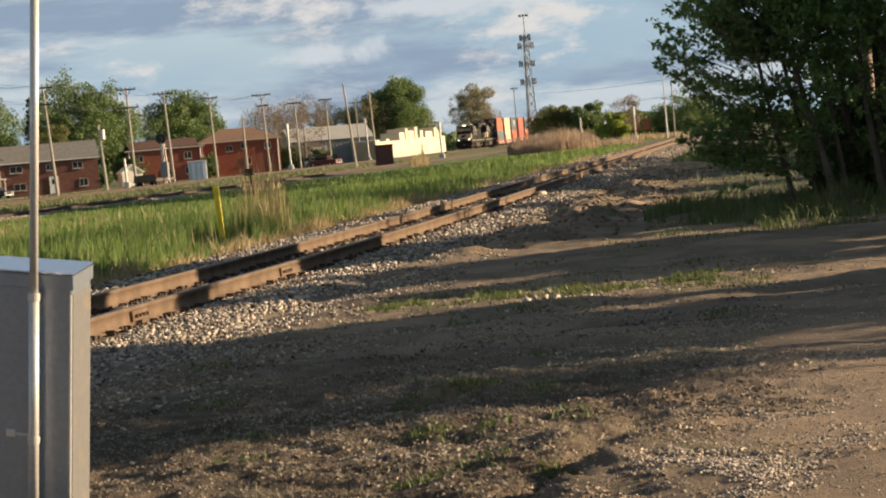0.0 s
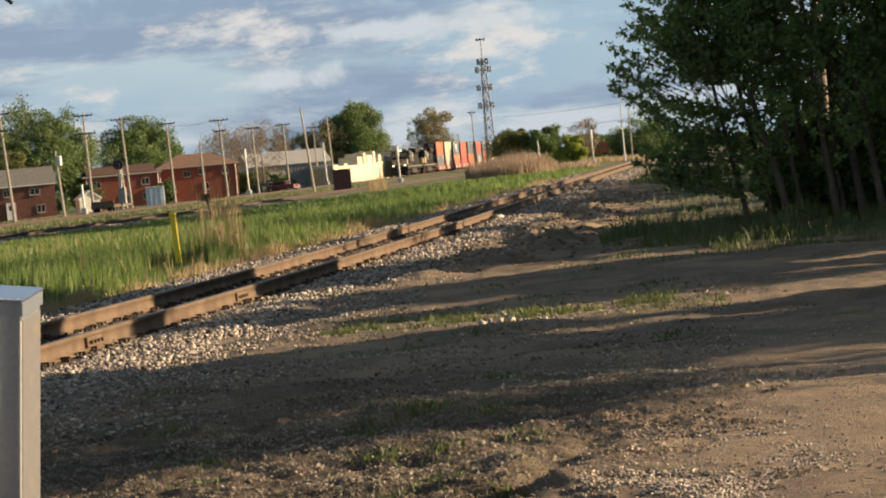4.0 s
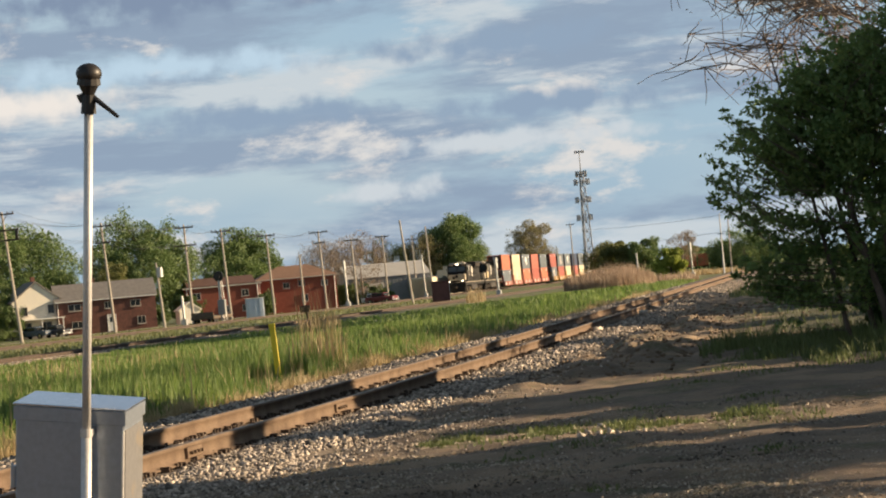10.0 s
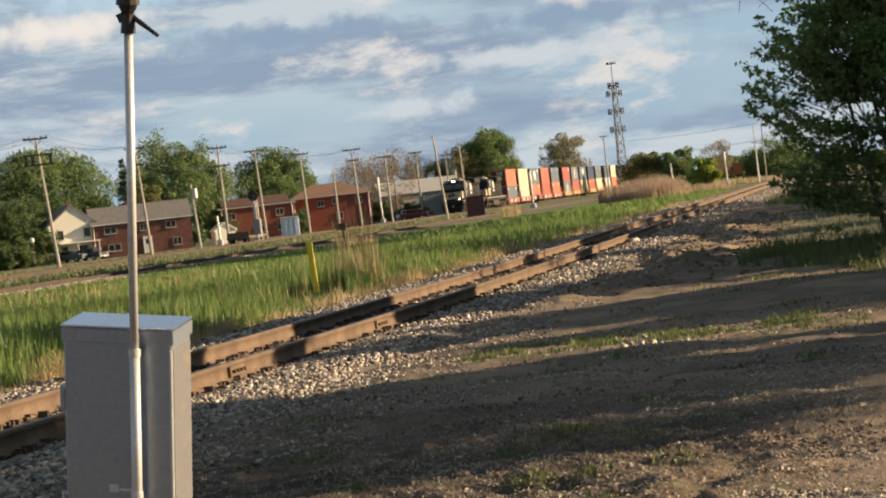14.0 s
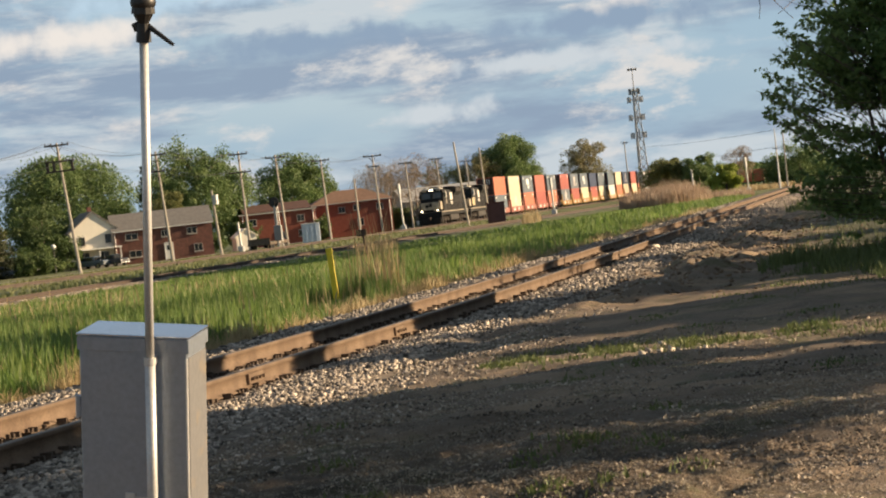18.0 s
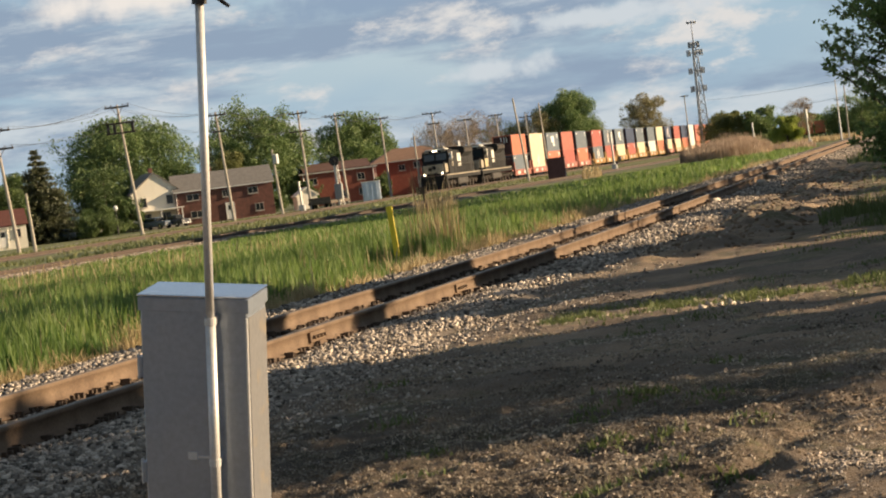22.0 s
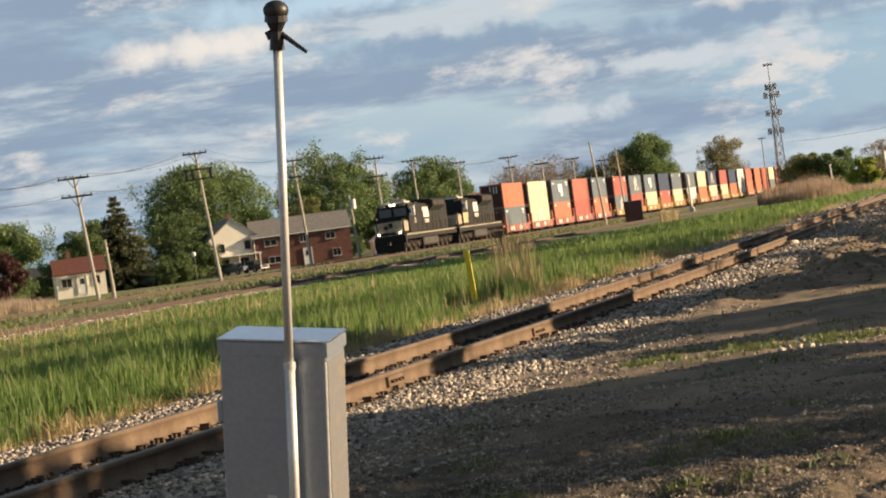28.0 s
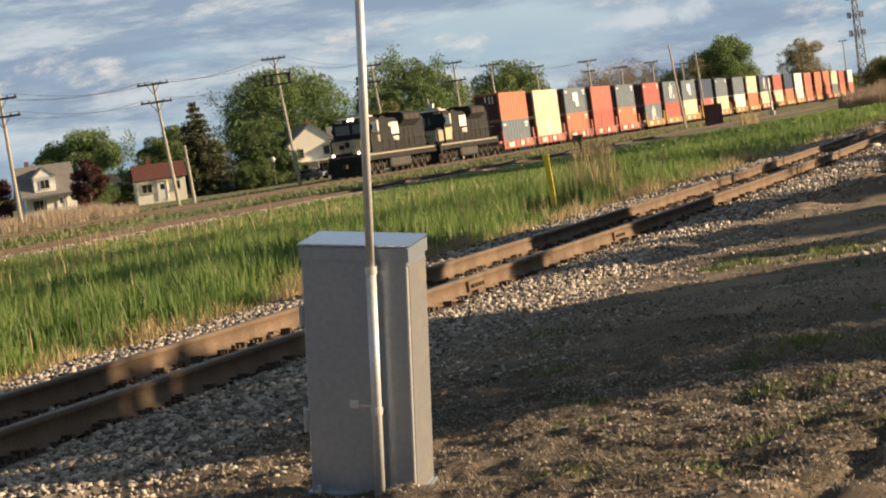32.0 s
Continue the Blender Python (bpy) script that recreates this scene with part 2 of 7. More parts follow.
def rods(*items, seg=10):
    bm = bmesh.new()
    for it in items:
        rod(bm, *it, seg=seg)
    return bm


def tube(points, radii, seg=6):
    """Vertices and quads of a bent tube through points."""
    P, R = np.asarray(points, float), np.asarray(radii, float)
    T = np.gradient(P, axis=0)
    T /= np.linalg.norm(T, axis=1, keepdims=True) + 1e-9
    ref = np.array([0.31, 0.95, 0.05])
    A = np.cross(T, ref)
    A /= np.linalg.norm(A, axis=1, keepdims=True) + 1e-9
    B = np.cross(T, A)
    a = np.linspace(0, 2 * np.pi, seg, endpoint=False)
    V = (P[:, None] + R[:, None, None] * (np.cos(a)[None, :, None] * A[:, None] + np.sin(a)[None, :, None] * B[:, None])).reshape(-1, 3)
    F = []
    for i in range(len(P) - 1):
        for j in range(seg):
            k = (j + 1) % seg
            F.append((i * seg + j, i * seg + k, (i + 1) * seg + k, (i + 1) * seg + j))
    return V, np.array(F)


def merged(pairs):
    V, F, n = [], [], 0
    for v, f in pairs:
        V.append(v)
        F.append(f + n)
        n += len(v)
    return np.concatenate(V), np.concatenate(F)


def hatch(x, y, s, seed=0.0):
    """Smooth noise in the plane, for arrays, about -1 to 1."""
    x, y = np.asarray(x) / s + seed * 3.7, np.asarray(y) / s + seed * 1.9
    return (np.sin(1.7 * x + 0.6 * y + 1.3) + np.sin(-0.8 * x + 1.9 * y + 4.1 + np.sin(0.7 * x)) + np.sin(2.9 * x + 2.3 * y + 0.4 + 1.4 * np.sin(1.1 * y)) * 0.6 + np.sin(5.3 * x - 4.1 * y + 2 * np.sin(1.3 * x)) * 0.35) / 2.95


LATTICE = np.random.default_rng(404).uniform(-1, 1, (257, 257))


def grain(x, y, s, octaves=4, gain=0.55, seed=0):
    """Uneven fractal noise in the plane, about -1 to 1, with lumps of the size s."""
    x, y = np.asarray(x, float) / s + 31.7 * seed, np.asarray(y, float) / s + 17.3 * seed
    total, amp, norm = 0.0, 1.0, 0.0
    for _ in range(octaves):
        i, j = np.floor(x).astype(int), np.floor(y).astype(int)
        u, v = x - i, y - j
        u, v = u * u * (3 - 2 * u), v * v * (3 - 2 * v)
        i, j = i % 256, j % 256
        a = LATTICE[i, j] * (1 - u) + LATTICE[i + 1, j] * u
        b = LATTICE[i, j + 1] * (1 - u) + LATTICE[i + 1, j + 1] * u
        total, norm, amp = total + amp * (a * (1 - v) + b * v), norm + amp, amp * gain
        x, y = x * 2.03 + 11.3, y * 2.03 + 5.9
    return total / norm * 1.6


# ---- plan: the tracks ----
RAIL_Z = 0.17


def near_x(y):
    """The middle of the near track: straight, then a slight bend to the left."""
    y = np.asarray(y, float)
    b = np.log1p(np.exp((y - 46.0) / 7.0)) * 7.0
    return -9.40 - 0.034 * b


def far_x(y):
    return -60.0 - 0.025 * (np.asarray(y, float) - 165.0)


def mid_x(y):
    return -41.0 - 0.010 * (np.asarray(y, float) - 90.0)


def ground_z(x, y):
    x, y = np.asarray(x, float), np.asarray(y, float)
    z = np.interp(x, [-400, -95, -75, -66, -56, -48, -36, -14, -11.5, -7.4, -6.0, -3, 60], [-0.5, -0.5, -0.28, -0.06, -0.04, -0.12, -0.12, -0.18, -0.18, -0.16, -0.04, 0.0, 0.0])
    near = np.clip((70 - y) / 25, 0, 1) * (x > -12) * np.clip((x + 7.2) / 1.2, 0, 1)
    packed_sunlit = np.clip((x + 1.0) / 1.2, 0, 1) * np.clip((24 - y) / 6, 0, 1)
    weedy = np.clip((-0.7 - x) / 1.0, 0, 1) * np.clip((22 - y) / 5, 0, 1)
    z = z + near * (0.045 * hatch(x * 0.6, y * 1.3, 1.9) + 0.02 * hatch(x, y, 0.55, 2))
    z = z + near * (0.030 * (1 - 0.6 * packed_sunlit) * grain(x, y, 0.8, 4, 0.5, 1) + (0.010 + 0.032 * weedy - 0.004 * packed_sunlit) * grain(x, y, 0.22, 3, 0.6, 2))
    # tyre ruts that run along the yard, seen where the sun grazes them
    lane = y - 0.30 * x + 0.5 * grain(x, y, 3.0, 2, 0.5, 5)
    tracks = np.exp(-((lane - 21.2) / 0.16) ** 2) + np.exp(-((lane - 23.1) / 0.16) ** 2) + 0.8 * np.exp(-((lane - 26.0) / 0.2) ** 2) - 0.6 * np.exp(-((lane - 26.5) / 0.25) ** 2)
    z = z - near * 0.045 * tracks * (0.6 + 0.6 * grain(x, y, 1.4, 2, 0.5, 6))
    # one short rut with a raised lip
    lane = x - (-1.66 + 0.13 * (y - 13.0)) + 0.05 * grain(x, y, 0.5, 2, 0.5, 7)
    cut = near * np.clip((15.4 - y) / 1.4, 0, 1) * (1 + 0.4 * grain(x, y, 0.4, 3, 0.5, 8))
    z = z - cut * 0.085 * np.exp(-(lane / 0.11) ** 2) + cut * 0.05 * np.exp(-((lane + 0.30) / 0.17) ** 2) + cut * 0.02 * np.exp(-((lane - 0.25) / 0.14) ** 2)
    # a lumpy ridge of pushed-up earth between the ballast and the dirt
    ridge = np.exp(-((x - np.interp(y, [34, 38, 41, 46, 52], [-7.2, -6.6, -5.6, -5.0, -4.8])) / 0.55) ** 2) * np.clip((y - 34) / 3, 0, 1) * np.clip((60 - y) / 10, 0, 1)
    z = z + 0.13 * ridge * np.clip(0.55 + 0.8 * grain(x, y, 0.9, 3, 0.55, 9), 0, 1.5)
    # ridges of mud beside the track farther up
    mud = np.clip((y - 42) / 6, 0, 1) * np.clip((150 - y) / 40, 0, 1) * np.exp(-((x - near_x(y) - 4.0) / 1.5) ** 2)
    z = z + mud * (0.20 * (hatch(x * 1.8, y * 0.6, 0.9, 4) + 0.4) + 0.06 * grain(x, y, 0.7, 3, 0.6, 10))
    # a small heap of earth, and a low bank under the bushes
    z = z + 0.34 * np.exp(-(((x + 0.02) / 0.38) ** 2 + ((y - 44.2) / 0.5) ** 2))
    z = z + 0.25 * np.exp(-(((x - 2.5) / 3.2) ** 2 + ((y - 52) / 9) ** 2))
    return z


def build_ground():
    xs = np.unique(np.concatenate([np.linspace(-2600, -140, 40), np.linspace(-140, -14, 70), np.arange(-14, -7.3, 0.15), np.arange(-7.3, 1.4, 0.035), np.arange(1.4, 5.01, 0.15), np.linspace(5, 60, 40), np.linspace(60, 2600, 30)]))
    ys = np.unique(np.concatenate([np.linspace(-600, 4, 20), np.arange(4, 10.4, 0.4), np.arange(10.4, 18, 0.032), np.arange(18, 28, 0.06), np.arange(28, 42, 0.12), np.arange(42, 60, 0.25), np.arange(60, 110, 0.6), np.linspace(110, 600, 70), np.linspace(600, 4500, 40)]))
    X, Y = np.meshgrid(xs, ys, indexing="xy")
    V = np.stack([X, Y, ground_z(X, Y)], -1).reshape(-1, 3)
    w = len(xs)
    i = (np.arange(len(ys) - 1)[:, None] * w + np.arange(w - 1)[None]).ravel()
    return raw("ground", V, np.stack([i, i + 1, i + w + 1, i + w], 1))


def ground_material():
    """Bare dirt and gravel by the track, rough grass on the far side, blended over ragged edges."""
    m = bpy.data.materials.new("ground")
    m.use_nodes = True
    nt = m.node_tree
    n, k = nt.nodes.new, nt.links.new
    b = nt.nodes["Principled BSDF"]
    co, sep = n("ShaderNodeTexCoord"), n("ShaderNodeSeparateXYZ")
    k(co.outputs["Object"], sep.inputs[0])

    def noise_tex(scale, detail=5, rough=0.6):
        t = n("ShaderNodeTexNoise")
        t.inputs["Scale"].default_value, t.inputs["Detail"].default_value, t.inputs["Roughness"].default_value = scale, detail, rough
        k(co.outputs["Object"], t.inputs["Vector"])
        return t.outputs["Fac"]

    def ranged(v, lo, hi, a=0.0, c=1.0):
        r = n("ShaderNodeMapRange")
        r.inputs["From Min"].default_value, r.inputs["From Max"].default_value = lo, hi
        r.inputs["To Min"].default_value, r.inputs["To Max"].default_value = a, c
        k(v, r.inputs["Value"])
        return r.outputs["Result"]

    def calc(op, a, c):
        q = n("ShaderNodeMath")
        q.operation = op
        for s, v in zip(q.inputs, (a, c)):
            if isinstance(v, (int, float)):
                s.default_value = v
            else:
                k(v, s)
        return q.outputs[0]

    def blend(f, a, c):
        q = n("ShaderNodeMix")
        q.data_type = "RGBA"
        k(f, q.inputs[0])
        for s, v in ((q.inputs[6], a), (q.inputs[7], c)):
            if isinstance(v, tuple):
                s.default_value = (*v, 1)
            else:
                k(v, s)
        return q.outputs[2]

    dirt = blend(ranged(noise_tex(1.1), 0.35, 0.65), (0.25, 0.19, 0.137), (0.155, 0.117, 0.085))
    dirt = blend(ranged(noise_tex(0.45, 6), 0.48, 0.62), dirt, (0.34, 0.25, 0.168))
    speck = n("ShaderNodeTexVoronoi")
    speck.inputs["Scale"].default_value = 22
    k(co.outputs["Object"], speck.inputs["Vector"])
    sp = calc("MULTIPLY", ranged(speck.outputs["Distance"], 0.30, 0.16), ranged(noise_tex(0.8, 4), 0.46, 0.62))
    dirt = blend(calc("MULTIPLY", sp, 0.7), dirt, (0.29, 0.25, 0.20))
    moss = calc("MULTIPLY", ranged(noise_tex(0.7, 7, 0.7), 0.52, 0.6), ranged(noise_tex(9, 3), 0.35, 0.6))
    dirt = blend(calc("MULTIPLY", moss, 0.8), dirt, (0.085, 0.10, 0.035))
    # fine crumbs, light and dark
    dirt = blend(calc("MULTIPLY", ranged(noise_tex(38, 6, 0.75), 0.50, 0.62), 0.6), dirt, (0.11, 0.078, 0.052))
    dirt = blend(calc("MULTIPLY", ranged(noise_tex(55, 4, 0.7), 0.58, 0.68), 0.7), dirt, (0.42, 0.34, 0.25))
    # packed earth where cars drive, with sunlit paleness mixed into its colour
    packed_sunlit = calc("MULTIPLY", ranged(sep.outputs["X"], -0.9, -0.1), ranged(sep.outputs["Y"], 24.0, 18.0))
    packed_sunlit = calc("MULTIPLY", packed_sunlit, ranged(noise_tex(0.7, 6, 0.65), 0.3, 0.55))
    dirt = blend(calc("MULTIPLY", packed_sunlit, 0.7), dirt, blend(ranged(noise_tex(14, 7, 0.75), 0.35, 0.65), (0.43, 0.32, 0.225), (0.31, 0.22, 0.145)))
    # dark soil with rotted litter where the weeds grow, deepened by painted dappled shade
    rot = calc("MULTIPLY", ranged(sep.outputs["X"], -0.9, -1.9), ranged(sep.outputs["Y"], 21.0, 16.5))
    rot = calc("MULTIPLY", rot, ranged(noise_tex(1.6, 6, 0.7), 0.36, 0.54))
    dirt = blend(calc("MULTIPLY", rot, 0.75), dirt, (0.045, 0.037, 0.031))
    grass = blend(ranged(noise_tex(0.09, 6), 0.4, 0.62), (0.125, 0.16, 0.05), (0.205, 0.205, 0.08))
    grass = blend(calc("MULTIPLY", ranged(noise_tex(2.2, 5), 0.3, 0.7), 0.5), grass, (0.075, 0.085, 0.03))
    edge = calc("ADD", sep.outputs["X"], ranged(noise_tex(0.5, 5), 0.3, 0.7, -1.2, 1.2))
    col = blend(ranged(edge, -12.6, -13.6), dirt, grass)
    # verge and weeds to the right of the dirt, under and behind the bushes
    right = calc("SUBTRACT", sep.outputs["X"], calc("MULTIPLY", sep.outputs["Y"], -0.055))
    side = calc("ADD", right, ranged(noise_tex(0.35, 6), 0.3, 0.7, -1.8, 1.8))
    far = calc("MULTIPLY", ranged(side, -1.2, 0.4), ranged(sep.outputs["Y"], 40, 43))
    # Both verge colours are darkened to hold the shade the bushes throw.
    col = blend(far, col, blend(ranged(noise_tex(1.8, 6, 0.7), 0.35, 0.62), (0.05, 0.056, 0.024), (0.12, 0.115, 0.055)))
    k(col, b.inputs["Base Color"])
    b.inputs["Roughness"].default_value = 0.95
    bp = n("ShaderNodeBump")
    bp.inputs["Strength"].default_value, bp.inputs["Distance"].default_value = 0.9, 0.035
    k(calc("ADD", noise_tex(26, 8, 0.75), calc("MULTIPLY", sp, 0.3)), bp.inputs["Height"])
    k(bp.outputs["Normal"], b.inputs["Normal"])
    return m


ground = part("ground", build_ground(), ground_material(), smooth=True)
tagged(ground, "bare dirt with ruts and rough grass", "ground", kind="structure")

STONE = material("ballast stone", (0.385, 0.335, 0.285), 0.9, var=0.35, scale=9, fine=60, island=0.8, color2=(0.27, 0.23, 0.19), bump=0.3)
BALLAST = material("ballast bed", (0.235, 0.195, 0.155), 0.95, var=0.5, scale=3, fine=18, bump=0.9, color2=(0.12, 0.095, 0.072))
BED = material("old track bed", (0.135, 0.108, 0.082), 0.95, var=0.45, scale=1.2, fine=9, bump=0.9, color2=(0.075, 0.06, 0.048))
RUST = material("rusty rail", (0.165, 0.112, 0.071), 0.85, 0.0, var=0.3, scale=2, fine=45, color2=(0.10, 0.064, 0.04))
RUST_OLD = material("dark old rail", (0.08, 0.056, 0.042), 0.8, 0.0, var=0.3, scale=3, fine=30)
HEAD = material("worn rail head", (0.17, 0.13, 0.095), 0.55, 0.3, var=0.25, scale=2, fine=30, bump=0.05)
TIE = material("creosoted tie wood", (0.10, 0.076, 0.056), 0.9, var=0.4, scale=5, fine=50, bump=0.6, obj_random=0.3)
IRON = material("rusty dark iron", (0.095, 0.066, 0.047), 0.85, 0.15, var=0.4, scale=8, fine=40)


def ribbon(name, centre, half, profile, y0, y1, step, mat):
    """A long bed of even section that follows a track's middle line."""
    ys = np.arange(y0, y1 + step, step)
    off, zz = np.array(profile).T
    X = centre(ys)[:, None] + off[None] * half
    Z = np.repeat(zz[None], len(ys), 0) + 0.018 * hatch(X * 3, ys[:, None] * 3 + 0 * X, 1.0, 5)
    V = np.stack([X, ys[:, None] + 0 * X, Z], -1).reshape(-1, 3)
    w = len(off)
    i = (np.arange(len(ys) - 1)[:, None] * w + np.arange(w - 1)[None]).ravel()
    return raw(name, V, np.stack([i, i + w, i + w + 1, i + 1], 1)[:, ::-1], mat)


bed = part("ballast_bed", ribbon("ballast_bed", near_x, 1.0, [(-3.5, -0.26), (-2.7, -0.03), (-1.2, -0.02), (-0.85, -0.07), (-0.6, -0.092), (0, -0.08), (0.6, -0.092), (1.7, -0.05), (2.3, -0.08), (2.8, -0.26)], -10, 420, 0.3, None), BALLAST)
tagged(bed, "pale grey crushed stone ballast under the track", "ballast", kind="structure")
bed2 = part("track_bed", ribbon("track_bed", mid_x, 1.0, [(-2.2, -0.3), (-1.5, -0.06), (0, -0.04), (1.5, -0.06), (2.2, -0.3)], 20, 420, 1.0, None), BED)
tagged(bed2, "brown worn bed of the middle track", "ballast", kind="structure")
bed3 = part("main_line_bed", ribbon("main_line_bed", far_x, 1.0, [(-2.4, -0.3), (-1.7, -0.02), (0, 0.0), (1.7, -0.02), (2.4, -0.3)], 20, 900, 2.0, None), BED)
tagged(bed3, "brown ballast bed of the main line", "ballast", kind="structure")

RAIL_SECTION = [(-0.085, 0.0), (0.085, 0.0), (0.085, 0.016), (0.026, 0.036), (0.018, 0.172), (0.046, 0.186), (0.046, 0.226), (0.036, 0.236), (-0.036, 0.236), (-0.046, 0.226), (-0.046, 0.186), (-0.018, 0.172), (-0.026, 0.036), (-0.085, 0.016)]


def rail_mesh(centre, off, ys, z):
    sec = np.array(RAIL_SECTION)
    x = centre(ys) + off
    V = np.stack([x[:, None] + sec[None, :, 0], ys[:, None] + 0 * sec[None, :, 0], z + 0 * ys[:, None] + sec[None, :, 1]], -1).reshape(-1, 3)
    w = len(sec)
    F = []
    for j in range(w):
        i = np.arange(len(ys) - 1) * w
        a = (j + 1) % w
        F.append(np.stack([i + j, i + a, i + w + a, i + w + j], 1))
    me = raw("rail", V, np.concatenate(F))
    me.materials.append(RUST if centre is near_x else RUST_OLD)
    me.materials.append(HEAD if centre is near_x else RUST_OLD)
    idx = np.repeat(np.arange(w), len(ys) - 1)
    me.polygons.foreach_set("material_index", np.where((idx >= 6) & (idx <= 8), 1, 0).astype(np.int32))
    return me


def build_track(centre, z, y0, y1, label):
    ys = np.unique(np.concatenate([np.arange(y0, min(y1, 120), 1.5), np.arange(min(y1, 120), y1 + 1, 6.0)]))
    tr = thing("railway_track", pose(0, 0, 0), label, "railway track", kind="structure")
    for s in (-1, 1):
        part("rail", rail_mesh(centre, s * 0.7535, ys, z - 0.236), None, tr, "rusty steel rail with a worn bright head")
    return tr


track = build_track(near_x, RAIL_Z, -5, 420, "single railway track on wooden ties with rusty rails")
track2 = build_track(mid_x, 0.12, 20, 420, "little used rusty railway track in the grass")
track3 = build_track(far_x, 0.16, 20, 900, "main line railway track that the freight train runs on")


def build_ties():
    bm = bmesh.new()
    box(bm, (0, 0, -0.085), (2.6, 0.22, 0.18), None, 0.012)
    tie = bpy.data.meshes.new("tie")
    bm.to_mesh(tie)
    bm.free()
    tie.materials.append(TIE)
    bm = bmesh.new()
    box(bm, (0, 0, 0.004), (0.34, 0.18, 0.014))
    for sx in (-1, 1):
        for sy in (-1, 1):
            box(bm, (sx * 0.112, sy * 0.055, 0.026), (0.04, 0.04, 0.05))
        box(bm, (sx * 0.095, 0.16, 0.028), (0.11, 0.05, 0.075))
    plate = bpy.data.meshes.new("tie_plate")
    bm.to_mesh(plate)
    bm.free()
    plate.materials.append(IRON)
    for i in range(130):
        y = 12.0 + 0.52 * i
        x = float(near_x(y))
        t = part("tie", tie, None, track)
        t.location, t.rotation_euler = (x + rng.uniform(-0.04, 0.04), y, -0.082 + rng.uniform(-0.008, 0.006)), (0, 0, rng.uniform(-0.02, 0.02))
        for s in (-1, 1):
            p = part("tie_plate", plate, None, t)
            p.location, p.rotation_euler = (s * 0.7535, rng.uniform(-0.03, 0.03), 0.008 - abs(rng.normal(0, 0.008))), (rng.normal(0, 0.05), 0, rng.normal(0, 0.12) + (math.pi if rng.random() < 0.5 else 0))
    # the rest, farther off, in one piece
    V, F = [], []
    q = np.array([[-1.3, -0.11, -0.15], [1.3, -0.11, -0.15], [1.3, 0.11, -0.15], [-1.3, 0.11, -0.15], [-1.3, -0.11, 0.01], [1.3, -0.11, 0.01], [1.3, 0.11, 0.01], [-1.3, 0.11, 0.01]])
    f = np.array([[4, 5, 6, 7], [0, 1, 5, 4], [1, 2, 6, 5], [2, 3, 7, 6], [3, 0, 4, 7]])
    for tr, cx, z, ys in ((track, near_x, -0.08, np.arange(79.6, 250, 0.55)), (track2, mid_x, -0.03, np.arange(40, 240, 0.6)), (track3, far_x, -0.01, np.arange(60, 420, 0.6))):
        v = (q[None] + np.stack([cx(ys), ys, 0 * ys + z], -1)[:, None]).reshape(-1, 3)
        ff = (f[None] + 8 * np.arange(len(ys))[:, None, None]).reshape(-1, 4)
        ob = part("ties", raw("ties", v, ff), TIE, tr)
        ob["kind"] = "stuff"


build_ties()

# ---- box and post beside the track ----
# Aluminium in three tones: the light on front, lid and side is coloured in.
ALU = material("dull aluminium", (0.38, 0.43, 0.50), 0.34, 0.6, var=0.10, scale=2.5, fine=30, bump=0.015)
ALU_TOP = material("aluminium lid with sky sheen tint", (0.74, 0.81, 0.92), 0.22, 0.95, var=0.06, scale=2, fine=25, bump=0.02)
ALU_SIDE = material("weathered side aluminium toned for light", (0.25, 0.25, 0.255), 0.42, 0.35, var=0.10, scale=3, fine=30, bump=0.08, spots=(7, 0.58, 0.7, (0.30, 0.26, 0.21)))
PIPE = material("galvanised pipe", (0.66, 0.65, 0.63), 0.42, 0.3, var=0.12, scale=5, fine=60, bump=0.04)
BLACK = material("black plastic", (0.02, 0.018, 0.017), 0.5, var=0.3, bump=0.05)


